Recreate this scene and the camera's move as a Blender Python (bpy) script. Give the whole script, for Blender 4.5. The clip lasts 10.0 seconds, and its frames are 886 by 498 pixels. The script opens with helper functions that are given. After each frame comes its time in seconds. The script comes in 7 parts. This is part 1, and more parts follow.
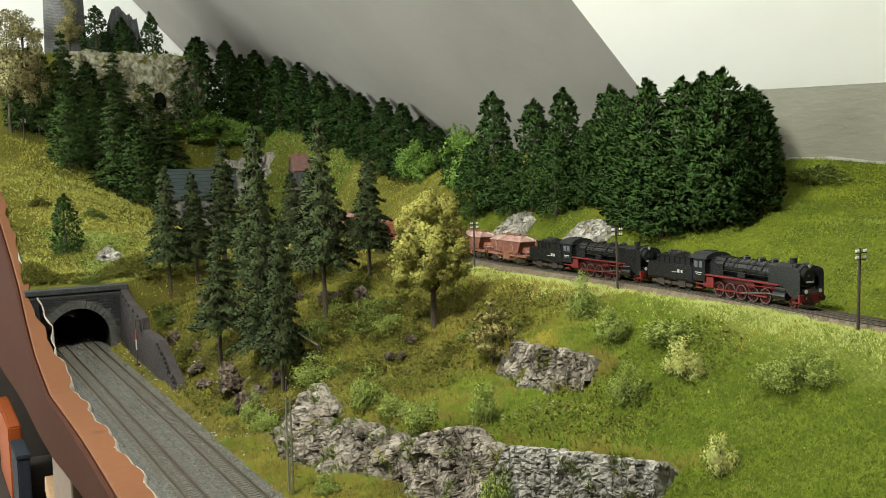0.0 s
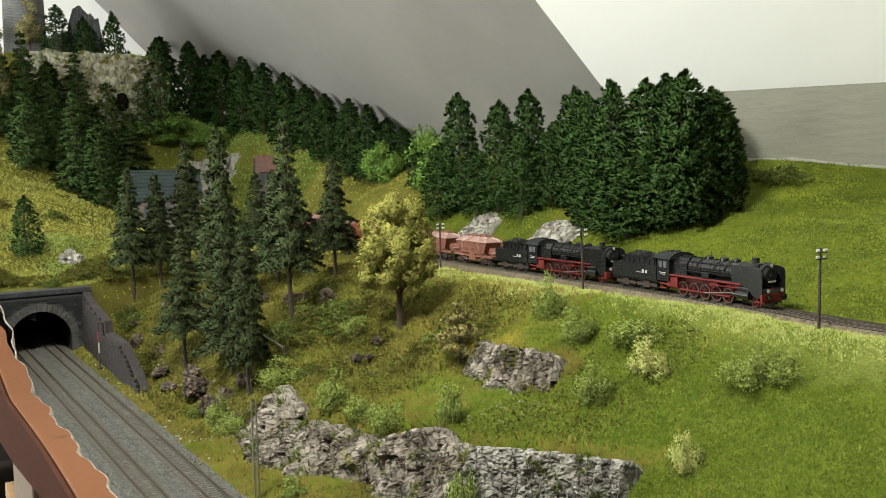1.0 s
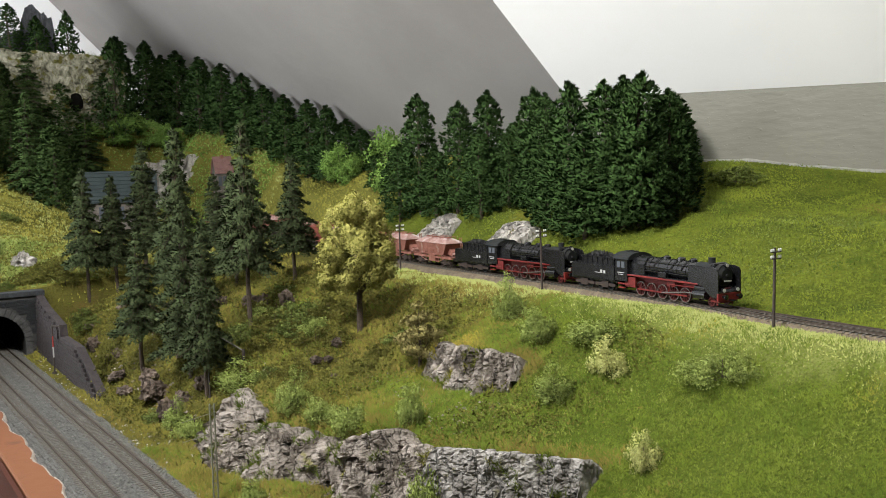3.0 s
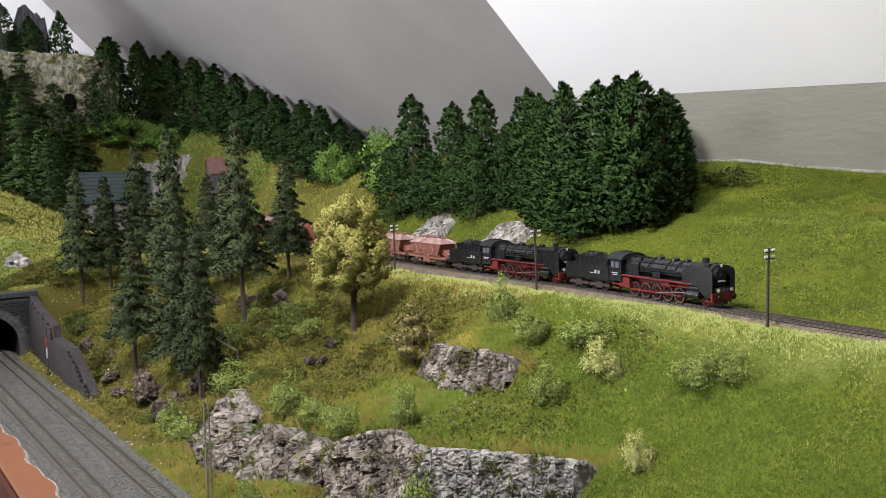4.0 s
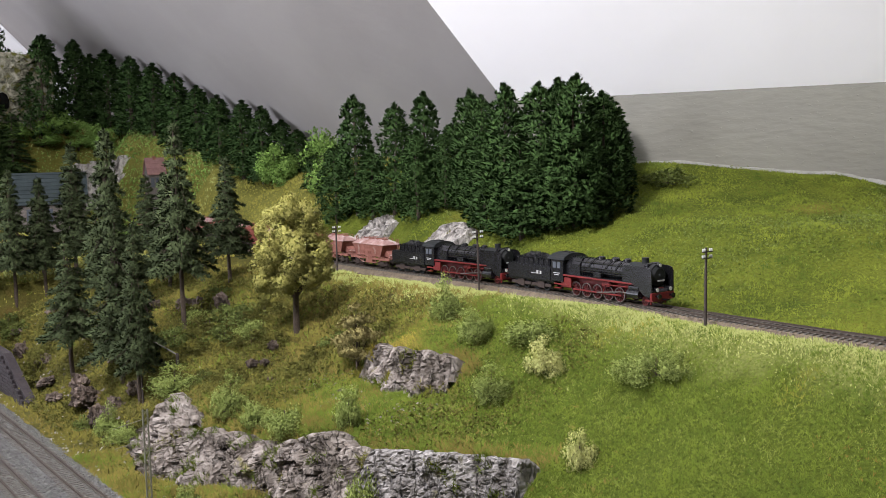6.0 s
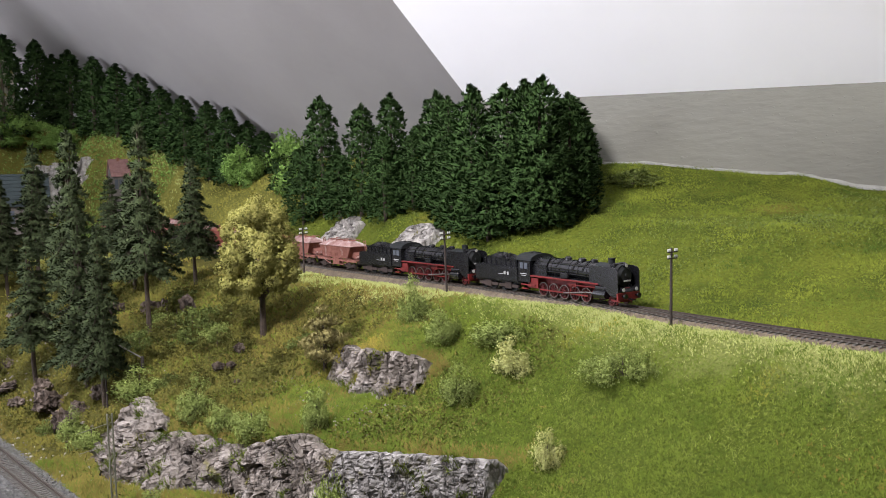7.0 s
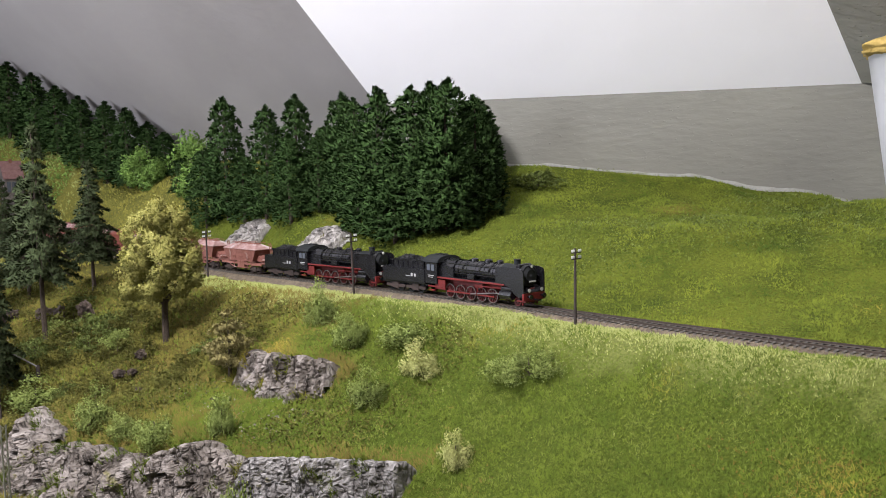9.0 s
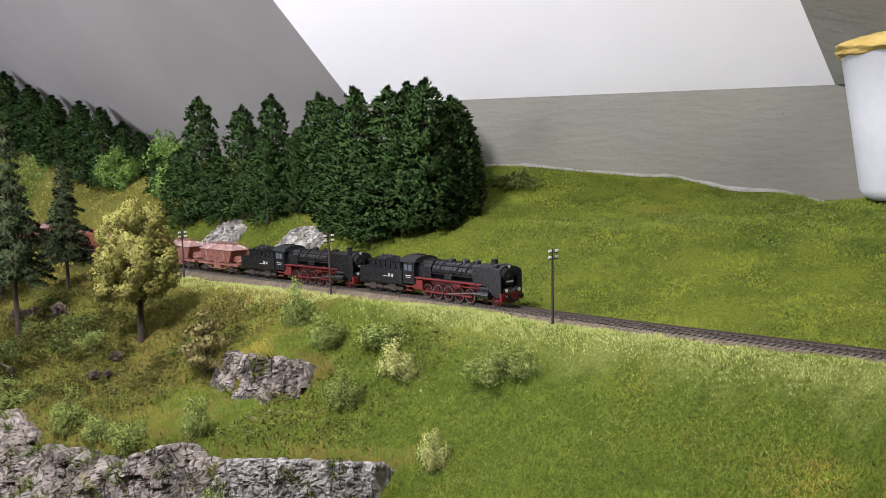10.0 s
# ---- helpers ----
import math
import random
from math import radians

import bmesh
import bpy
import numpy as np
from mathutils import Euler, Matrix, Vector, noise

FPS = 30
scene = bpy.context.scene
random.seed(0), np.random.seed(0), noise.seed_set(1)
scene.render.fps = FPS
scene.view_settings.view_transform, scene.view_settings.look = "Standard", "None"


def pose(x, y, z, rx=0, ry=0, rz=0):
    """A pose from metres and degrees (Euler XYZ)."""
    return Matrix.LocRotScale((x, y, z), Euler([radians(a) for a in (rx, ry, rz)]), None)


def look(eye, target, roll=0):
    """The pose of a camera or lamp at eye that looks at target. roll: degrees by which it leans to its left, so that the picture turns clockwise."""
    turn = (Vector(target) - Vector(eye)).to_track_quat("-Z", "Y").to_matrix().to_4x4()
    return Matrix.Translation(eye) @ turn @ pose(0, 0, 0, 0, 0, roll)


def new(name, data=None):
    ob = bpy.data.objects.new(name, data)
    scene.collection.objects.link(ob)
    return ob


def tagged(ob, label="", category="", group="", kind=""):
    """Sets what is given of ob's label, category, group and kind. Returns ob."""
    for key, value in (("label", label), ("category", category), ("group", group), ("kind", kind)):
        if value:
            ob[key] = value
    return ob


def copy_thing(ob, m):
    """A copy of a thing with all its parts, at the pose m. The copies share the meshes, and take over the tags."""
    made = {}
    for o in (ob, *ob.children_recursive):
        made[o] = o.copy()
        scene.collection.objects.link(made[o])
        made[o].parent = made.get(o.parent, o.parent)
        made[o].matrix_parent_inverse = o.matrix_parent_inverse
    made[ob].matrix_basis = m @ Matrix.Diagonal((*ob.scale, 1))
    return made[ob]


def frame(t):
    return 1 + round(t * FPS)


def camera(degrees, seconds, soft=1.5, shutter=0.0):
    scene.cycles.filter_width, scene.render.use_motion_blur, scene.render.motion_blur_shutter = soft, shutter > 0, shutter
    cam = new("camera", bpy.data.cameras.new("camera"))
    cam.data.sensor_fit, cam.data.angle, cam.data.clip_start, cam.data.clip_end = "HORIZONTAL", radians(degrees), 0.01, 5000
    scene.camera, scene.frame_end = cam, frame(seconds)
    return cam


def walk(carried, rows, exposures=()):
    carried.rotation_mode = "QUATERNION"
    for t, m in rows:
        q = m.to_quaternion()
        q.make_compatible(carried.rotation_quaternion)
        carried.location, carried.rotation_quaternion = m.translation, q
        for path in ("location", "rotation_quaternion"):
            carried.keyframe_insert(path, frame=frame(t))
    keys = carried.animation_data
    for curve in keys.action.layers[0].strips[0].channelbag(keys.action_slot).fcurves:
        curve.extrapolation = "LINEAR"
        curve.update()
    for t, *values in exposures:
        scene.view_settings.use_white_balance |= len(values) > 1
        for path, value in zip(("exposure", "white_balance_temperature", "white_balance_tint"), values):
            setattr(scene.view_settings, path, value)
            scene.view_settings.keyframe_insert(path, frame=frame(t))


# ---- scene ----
# A model railway landscape in an attic room, seen by a camera that pans on the spot.
cam = camera(48.7, 10.0, soft=0.75)
EYE = (0.0, 0.0, 1.35)
ROWS = [
    (0.0, 84.806, 1.490, -0.135),
    (0.5, 84.825, 1.520, -0.638),
    (1.0, 84.817, 1.505, -2.130),
    (1.5, 84.804, 1.470, -3.751),
    (2.0, 84.825, 1.493, -4.041),
    (2.5, 84.822, 1.511, -4.318),
    (4.0, 84.833, 1.540, -4.833),
    (4.5, 84.849, 1.530, -5.555),
    (5.0, 84.809, 1.460, -7.176),
    (5.5, 84.800, 1.460, -7.948),
    (7.0, 84.822, 1.540, -10.122),
    (7.5, 84.800, 1.485, -12.405),
    (8.0, 84.815, 1.511, -13.057),
    (8.5, 84.832, 1.530, -14.085),
    (9.0, 84.797, 1.500, -15.586),
    (9.5, 84.788, 1.475, -16.523),
    (10.0, 84.775, 1.461, -16.908),
]
walk(cam, [(t, pose(*EYE, rx, ry, rz)) for t, rx, ry, rz in ROWS],
     [(0.0, -.14, 6900, -1), (1.5, -.14, 6720, 3), (2.7, -.14, 6420, 9), (4.0, -.14, 6160, 16), (5.5, -.13, 6080, 19), (7.0, -.13, 6030, 20), (10.0, -.13, 6030, 20)])

# ---------------------------------------------------------------- light
scene.view_settings.exposure = 0.0
world = bpy.data.worlds.new("room_air")
scene.world = world
world.use_nodes = True
world.node_tree.nodes["Background"].inputs[0].default_value = (0.75, 0.85, 1.0, 1)
world.node_tree.nodes["Background"].inputs[1].default_value = 0.35


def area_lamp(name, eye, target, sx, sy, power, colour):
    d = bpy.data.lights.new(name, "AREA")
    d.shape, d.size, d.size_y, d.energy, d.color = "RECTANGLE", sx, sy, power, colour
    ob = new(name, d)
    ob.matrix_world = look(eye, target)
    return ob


# added key light from above, out of view; no fitting is built for it
area_lamp("unseen_overhead_light", (-0.46, 0.40, 2.33), (0.45, 1.3, 1.30), 0.30, 0.26, 41, (1.0, 0.97, 0.91))
# added fill from the left for the grey slope; no window stands there
area_lamp("unseen_side_fill", (-2.30, 1.35, 1.80), (0.0, 2.75, 1.75), 1.2, 1.2, 62, (0.95, 0.98, 1.0))


# ---------------------------------------------------------------- materials
def material(name, colour, rough=0.7, metal=0.0, colour2=None, scale=40.0, fine=300.0, bump=0.15, bump_scale=None, spec=0.35,
             vary=0.0, spots=None, distort=0.6, bump_distance=0.002):
    """Two-scale procedural surface: broad blotches, fine grain and a fine relief."""
    m = bpy.data.materials.new(name)
    m.use_nodes = True
    nt = m.node_tree
    b = nt.nodes["Principled BSDF"]
    b.inputs["Roughness"].default_value = rough
    b.inputs["Metallic"].default_value = metal
    b.inputs["Specular IOR Level"].default_value = spec
    c2 = colour2 or tuple(c * 0.75 for c in colour)
    co = nt.nodes.new("ShaderNodeTexCoord")
    n1 = nt.nodes.new("ShaderNodeTexNoise")
    n1.inputs["Scale"].default_value, n1.inputs["Detail"].default_value = scale, 5
    n1.inputs["Distortion"].default_value = distort
    n2 = nt.nodes.new("ShaderNodeTexNoise")
    n2.inputs["Scale"].default_value, n2.inputs["Detail"].default_value = fine, 4
    for n in (n1, n2):
        nt.links.new(co.outputs["Object"], n.inputs["Vector"])
    add = nt.nodes.new("ShaderNodeMath")
    add.operation = "MULTIPLY_ADD"
    nt.links.new(n2.outputs["Fac"], add.inputs[0])
    add.inputs[1].default_value = 0.6
    nt.links.new(n1.outputs["Fac"], add.inputs[2])
    ramp = nt.nodes.new("ShaderNodeValToRGB")
    nt.links.new(add.outputs[0], ramp.inputs[0])
    ramp.color_ramp.elements[0].position, ramp.color_ramp.elements[0].color = 0.55, (*c2, 1)
    ramp.color_ramp.elements[1].position, ramp.color_ramp.elements[1].color = 1.02, (*colour, 1)
    out = ramp.outputs[0]
    if spots:
        n3 = nt.nodes.new("ShaderNodeTexNoise")
        n3.inputs["Scale"].default_value, n3.inputs["Detail"].default_value = spots[1], 6
        nt.links.new(co.outputs["Object"], n3.inputs["Vector"])
        r3 = nt.nodes.new("ShaderNodeValToRGB")
        r3.color_ramp.elements[0].position, r3.color_ramp.elements[1].position = spots[2], spots[2] + 0.12
        nt.links.new(n3.outputs["Fac"], r3.inputs[0])
        mx = nt.nodes.new("ShaderNodeMix")
        mx.data_type = "RGBA"
        nt.links.new(r3.outputs[0], mx.inputs[0])
        nt.links.new(out, mx.inputs[6])
        mx.inputs[7].default_value = (*spots[0], 1)
        out = mx.outputs[2]
    if vary:
        geo = nt.nodes.new("ShaderNodeNewGeometry")
        oi = nt.nodes.new("ShaderNodeObjectInfo")
        sm = nt.nodes.new("ShaderNodeMath")
        sm.operation = "MULTIPLY_ADD"
        nt.links.new(geo.outputs["Random Per Island"], sm.inputs[0])
        sm.inputs[1].default_value = 0.75
        s2 = nt.nodes.new("ShaderNodeMath")
        s2.operation = "MULTIPLY"
        s2.inputs[1].default_value = 0.25
        nt.links.new(oi.outputs["Random"], s2.inputs[0])
        nt.links.new(s2.outputs[0], sm.inputs[2])
        mr = nt.nodes.new("ShaderNodeMapRange")
        mr.inputs[3].default_value, mr.inputs[4].default_value = 1 - vary, 1 + vary
        nt.links.new(sm.outputs[0], mr.inputs[0])
        hs = nt.nodes.new("ShaderNodeHueSaturation")
        nt.links.new(mr.outputs[0], hs.inputs["Value"])
        nt.links.new(out, hs.inputs["Color"])
        out = hs.outputs[0]
    nt.links.new(out, b.inputs["Base Color"])
    if bump:
        bp = nt.nodes.new("ShaderNodeBump")
        bp.inputs["Strength"].default_value = bump
        bp.inputs["Distance"].default_value = bump_distance
        n4 = n2
        if bump_scale:
            n4 = nt.nodes.new("ShaderNodeTexNoise")
            n4.inputs["Scale"].default_value, n4.inputs["Detail"].default_value = bump_scale, 6
            nt.links.new(co.outputs["Object"], n4.inputs["Vector"])
        nt.links.new(n4.outputs["Fac"], bp.inputs["Height"])
        nt.links.new(bp.outputs[0], b.inputs["Normal"])
    return m


def wall_paint(name, colour, colour2, relief, nubs, streak):
    """Emulsion over uneven plaster: broad tone drift, roller streaks, small hard nubs and a shallow waviness."""
    m = bpy.data.materials.new(name)
    m.use_nodes = True
    nt = m.node_tree
    b = nt.nodes["Principled BSDF"]
    b.inputs["Roughness"].default_value, b.inputs["Specular IOR Level"].default_value = 0.72, 0.3
    co = nt.nodes.new("ShaderNodeTexCoord")
    mp = nt.nodes.new("ShaderNodeMapping")
    mp.inputs["Rotation"].default_value = (0, 0, radians(31))
    nt.links.new(co.outputs["Object"], mp.inputs[0])
    mp2 = nt.nodes.new("ShaderNodeMapping")
    mp2.inputs["Scale"].default_value = (0.30, 1.0, 1.0)
    nt.links.new(mp.outputs[0], mp2.inputs[0])

    def tex(scale, detail, src):
        n = nt.nodes.new("ShaderNodeTexNoise")
        n.inputs["Scale"].default_value, n.inputs["Detail"].default_value = scale, detail
        nt.links.new(src.outputs[0], n.inputs["Vector"])
        return n

    def ramp(src, p0, p1, c0, c1):
        r = nt.nodes.new("ShaderNodeValToRGB")
        r.color_ramp.elements[0].position, r.color_ramp.elements[0].color = p0, (*c0, 1)
        r.color_ramp.elements[1].position, r.color_ramp.elements[1].color = p1, (*c1, 1)
        nt.links.new(src.outputs[0], r.inputs[0])
        return r

    tone = ramp(tex(4, 5, mp), 0.38, 0.64, colour2, colour)
    nt.links.new(tone.outputs[0], b.inputs["Base Color"])
    streaks = tex(streak, 4, mp2)
    wave = tex(14, 3, mp)
    nub = ramp(tex(170, 1, mp), nubs, nubs + 0.05, (0, 0, 0), (1, 1, 1))
    sum1 = nt.nodes.new("ShaderNodeMath")
    sum1.operation = "MULTIPLY_ADD"
    sum1.inputs[1].default_value = 0.30
    nt.links.new(nub.outputs[0], sum1.inputs[0])
    nt.links.new(streaks.outputs[0], sum1.inputs[2])
    sum2 = nt.nodes.new("ShaderNodeMath")
    sum2.operation = "MULTIPLY_ADD"
    sum2.inputs[1].default_value = 2.0
    nt.links.new(wave.outputs[0], sum2.inputs[0])
    nt.links.new(sum1.outputs[0], sum2.inputs[2])
    bp = nt.nodes.new("ShaderNodeBump")
    bp.inputs["Strength"].default_value, bp.inputs["Distance"].default_value = relief, 0.0022
    nt.links.new(sum2.outputs[0], bp.inputs["Height"])
    nt.links.new(bp.outputs[0], b.inputs["Normal"])
    return m


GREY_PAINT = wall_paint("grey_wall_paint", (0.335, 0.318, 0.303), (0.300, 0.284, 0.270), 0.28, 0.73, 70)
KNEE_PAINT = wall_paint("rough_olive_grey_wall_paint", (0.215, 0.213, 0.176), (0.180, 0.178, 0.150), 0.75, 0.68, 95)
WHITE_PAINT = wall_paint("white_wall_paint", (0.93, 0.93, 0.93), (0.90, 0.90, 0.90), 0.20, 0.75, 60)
SOIL = material("olive_hillside_flock", (0.105, 0.100, 0.021), 0.95, colour2=(0.052, 0.046, 0.012), scale=14, fine=260, bump=1.0, bump_distance=0.005, spec=0.1,
                spots=((0.12, 0.08, 0.025), 11, 0.60))
FLOCK_BRIGHT = material("bright_green_flock", (0.120, 0.142, 0.016), 0.95, colour2=(0.044, 0.064, 0.008), scale=12, fine=260, bump=1.0, bump_distance=0.005, spec=0.1,
                        spots=((0.17, 0.15, 0.025), 5, 0.60))
FLOCK_GREEN = material("deep_green_flock", (0.115, 0.150, 0.019), 0.95, colour2=(0.060, 0.088, 0.011), scale=7, fine=260, bump=1.0, bump_distance=0.005, spec=0.1,
                       spots=((0.14, 0.105, 0.022), 5, 0.58))
FLOCK_LIME = material("pale_lime_flock", (0.27, 0.30, 0.085), 0.95, colour2=(0.19, 0.22, 0.05), scale=9, fine=260, bump=1.0, bump_distance=0.005, spec=0.1)
FLOCK_MEADOW = material("yellow_meadow_flock", (0.18, 0.172, 0.036), 0.95, colour2=(0.09, 0.092, 0.018), scale=9, fine=260, bump=1.0, bump_distance=0.005, spec=0.1)
GRASS = material("static_grass", (0.135, 0.172, 0.023), 0.85, colour2=(0.072, 0.110, 0.012), scale=9, fine=60, bump=0, spec=0.12, vary=0.24,
                 spots=((0.30, 0.24, 0.04), 6, 0.58))
GRASS_DRY = material("dry_static_grass", (0.175, 0.158, 0.031), 0.85, colour2=(0.092, 0.088, 0.016), scale=9, fine=60, bump=0, spec=0.12, vary=0.24)
def rock_material(name, light, mid, dark, scale, stretch=0.32, moss=0.63):
    """Plaster rock: three-tone stone, its fissures darkened with crevice shade put into the colour, and a little moss.
    """
    m = bpy.data.materials.new(name)
    m.use_nodes = True
    nt = m.node_tree
    b = nt.nodes["Principled BSDF"]
    b.inputs["Roughness"].default_value, b.inputs["Specular IOR Level"].default_value = 0.92, 0.2
    co = nt.nodes.new("ShaderNodeTexCoord")
    mp = nt.nodes.new("ShaderNodeMapping")
    mp.inputs["Rotation"].default_value = (0.75, 0.25, -0.5)
    mp.inputs["Scale"].default_value = (1, 1, stretch)
    nt.links.new(co.outputs["Object"], mp.inputs[0])
    n1 = nt.nodes.new("ShaderNodeTexNoise")
    n1.inputs["Scale"].default_value, n1.inputs["Detail"].default_value, n1.inputs["Distortion"].default_value = scale, 8, 0.8
    nt.links.new(mp.outputs[0], n1.inputs[0])
    ramp = nt.nodes.new("ShaderNodeValToRGB")
    nt.links.new(n1.outputs[0], ramp.inputs[0])
    ramp.color_ramp.elements[0].position, ramp.color_ramp.elements[0].color = 0.30, (*dark, 1)
    ramp.color_ramp.elements[1].position, ramp.color_ramp.elements[1].color = 0.68, (*light, 1)
    e = ramp.color_ramp.elements.new(0.48)
    e.color = (*mid, 1)
    # fissures: drawn dark, so crevice shade is part of the colour
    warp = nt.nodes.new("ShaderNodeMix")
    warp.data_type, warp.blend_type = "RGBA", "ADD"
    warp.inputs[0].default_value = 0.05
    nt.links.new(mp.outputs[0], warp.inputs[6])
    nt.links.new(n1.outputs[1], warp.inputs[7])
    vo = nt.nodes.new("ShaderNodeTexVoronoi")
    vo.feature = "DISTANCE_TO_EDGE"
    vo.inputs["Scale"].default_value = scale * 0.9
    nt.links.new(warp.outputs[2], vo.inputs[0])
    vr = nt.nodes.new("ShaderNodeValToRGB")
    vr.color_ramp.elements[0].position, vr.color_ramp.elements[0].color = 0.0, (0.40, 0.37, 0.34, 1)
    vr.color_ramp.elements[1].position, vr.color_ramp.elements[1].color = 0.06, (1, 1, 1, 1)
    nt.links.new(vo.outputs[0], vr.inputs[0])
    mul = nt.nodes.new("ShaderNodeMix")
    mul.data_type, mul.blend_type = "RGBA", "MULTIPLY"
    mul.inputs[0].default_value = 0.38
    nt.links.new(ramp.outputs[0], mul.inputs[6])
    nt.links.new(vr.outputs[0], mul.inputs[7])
    # moss
    n3 = nt.nodes.new("ShaderNodeTexNoise")
    n3.inputs["Scale"].default_value, n3.inputs["Detail"].default_value = scale * 0.8, 6
    nt.links.new(co.outputs["Object"], n3.inputs[0])
    r3 = nt.nodes.new("ShaderNodeValToRGB")
    r3.color_ramp.elements[0].position, r3.color_ramp.elements[1].position = moss, moss + 0.08
    nt.links.new(n3.outputs[0], r3.inputs[0])
    mx = nt.nodes.new("ShaderNodeMix")
    mx.data_type = "RGBA"
    nt.links.new(r3.outputs[0], mx.inputs[0])
    nt.links.new(mul.outputs[2], mx.inputs[6])
    mx.inputs[7].default_value = (0.15, 0.14, 0.035, 1)
    nt.links.new(mx.outputs[2], b.inputs["Base Color"])
    bp = nt.nodes.new("ShaderNodeBump")
    bp.inputs["Strength"].default_value, bp.inputs["Distance"].default_value = 1.0, 0.005
    n4 = nt.nodes.new("ShaderNodeTexNoise")
    n4.inputs["Scale"].default_value, n4.inputs["Detail"].default_value = scale * 4, 6
    nt.links.new(co.outputs["Object"], n4.inputs[0])
    ad = nt.nodes.new("ShaderNodeMath")
    ad.operation = "MULTIPLY_ADD"
    nt.links.new(vr.outputs[0], ad.inputs[0])
    ad.inputs[1].default_value = 0.8
    nt.links.new(n4.outputs[0], ad.inputs[2])
    nt.links.new(ad.outputs[0], bp.inputs["Height"])
    nt.links.new(bp.outputs[0], b.inputs["Normal"])
    return m


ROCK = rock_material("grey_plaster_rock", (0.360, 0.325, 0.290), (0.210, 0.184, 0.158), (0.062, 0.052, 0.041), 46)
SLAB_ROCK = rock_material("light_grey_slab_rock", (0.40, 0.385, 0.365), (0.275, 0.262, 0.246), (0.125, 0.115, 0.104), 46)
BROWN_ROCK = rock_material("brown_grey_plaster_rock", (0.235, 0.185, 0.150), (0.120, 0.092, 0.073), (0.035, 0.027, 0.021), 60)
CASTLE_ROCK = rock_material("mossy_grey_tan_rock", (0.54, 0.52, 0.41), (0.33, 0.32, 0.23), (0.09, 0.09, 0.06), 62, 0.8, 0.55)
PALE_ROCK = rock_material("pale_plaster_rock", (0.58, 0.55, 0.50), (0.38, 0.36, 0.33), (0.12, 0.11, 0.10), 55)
CONIFER = material("dark_conifer_foliage", (0.060, 0.110, 0.030), 0.9, colour2=(0.014, 0.034, 0.009), scale=60, fine=400, bump=0, spec=0.1, vary=0.32)
WOOD_CONIFER = material("mid_green_conifer_foliage", (0.078, 0.125, 0.036), 0.9, colour2=(0.020, 0.042, 0.012), scale=60, fine=400, bump=0, spec=0.1, vary=0.32)
SPRUCE = material("grey_green_conifer_foliage", (0.080, 0.104, 0.045), 0.9, colour2=(0.026, 0.037, 0.015), scale=60, fine=400, bump=0, spec=0.1, vary=0.45)
OLIVE_LEAF = material("yellow_green_foliage", (0.445, 0.425, 0.130), 0.9, colour2=(0.25, 0.245, 0.060), scale=60, fine=400, bump=0, spec=0.1, vary=0.2)
GREEN_LEAF = material("fresh_green_foliage", (0.27, 0.42, 0.095), 0.9, colour2=(0.13, 0.24, 0.05), scale=60, fine=400, bump=0, spec=0.1, vary=0.4)
BUSH_LEAF = material("grey_green_bush_foliage", (0.33, 0.390, 0.112), 0.9, colour2=(0.15, 0.205, 0.048), scale=60, fine=400, bump=0, spec=0.1, vary=0.22)
PALE_LEAF = material("pale_flowering_foliage", (0.66, 0.66, 0.27), 0.9, colour2=(0.34, 0.37, 0.11), scale=60, fine=400, bump=0, spec=0.1, vary=0.25)
STRAW_LEAF = material("pale_straw_foliage", (0.43, 0.40, 0.20), 0.9, colour2=(0.22, 0.19, 0.085), scale=60, fine=400, bump=0, spec=0.1, vary=0.45)
HILL_LEAF = material("olive_hillside_foliage", (0.155, 0.155, 0.036), 0.9, colour2=(0.072, 0.074, 0.017), scale=60, fine=400, bump=0, spec=0.1, vary=0.4)
SCRUB_LEAF = material("grey_green_scrub", (0.17, 0.205, 0.055), 0.9, colour2=(0.085, 0.115, 0.027), scale=60, fine=400, bump=0, spec=0.1, vary=0.4)
DRY_LEAF = material("olive_brown_foliage", (0.29, 0.255, 0.10), 0.9, colour2=(0.14, 0.12, 0.045), scale=60, fine=400, bump=0, spec=0.1, vary=0.4)
BARK = material("tree_bark", (0.10, 0.075, 0.055), 0.95, colour2=(0.04, 0.03, 0.022), scale=120, fine=500, bump=0.6)
BALLAST = material("grey_ballast", (0.14, 0.14, 0.135), 0.95, colour2=(0.065, 0.065, 0.062), scale=120, fine=700, bump=0.9, bump_scale=500, vary=0.0)
BALLAST_BROWN = material("brown_ballast", (0.17, 0.135, 0.095), 0.95, colour2=(0.085, 0.066, 0.046), scale=120, fine=700, bump=0.9, bump_scale=500)
SLEEPER = material("weathered_sleeper", (0.15, 0.138, 0.12), 0.9, colour2=(0.06, 0.053, 0.043), scale=100, fine=500, bump=0.3)
RAIL = material("rusty_rail", (0.060, 0.046, 0.034), 0.6, 0.3, colour2=(0.045, 0.034, 0.025), scale=60, fine=400, bump=0.1)
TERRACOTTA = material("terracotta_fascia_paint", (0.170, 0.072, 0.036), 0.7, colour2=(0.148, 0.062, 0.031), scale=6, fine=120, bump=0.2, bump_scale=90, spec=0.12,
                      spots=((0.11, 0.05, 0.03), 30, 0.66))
# darker version of the fascia colour, with the front's shade put into it
FASCIA_SHADE = material("shaded_fascia_paint", (0.055, 0.019, 0.012), 0.75, colour2=(0.044, 0.015, 0.010), scale=6, fine=120, bump=0.15, bump_scale=90, spec=0.08)


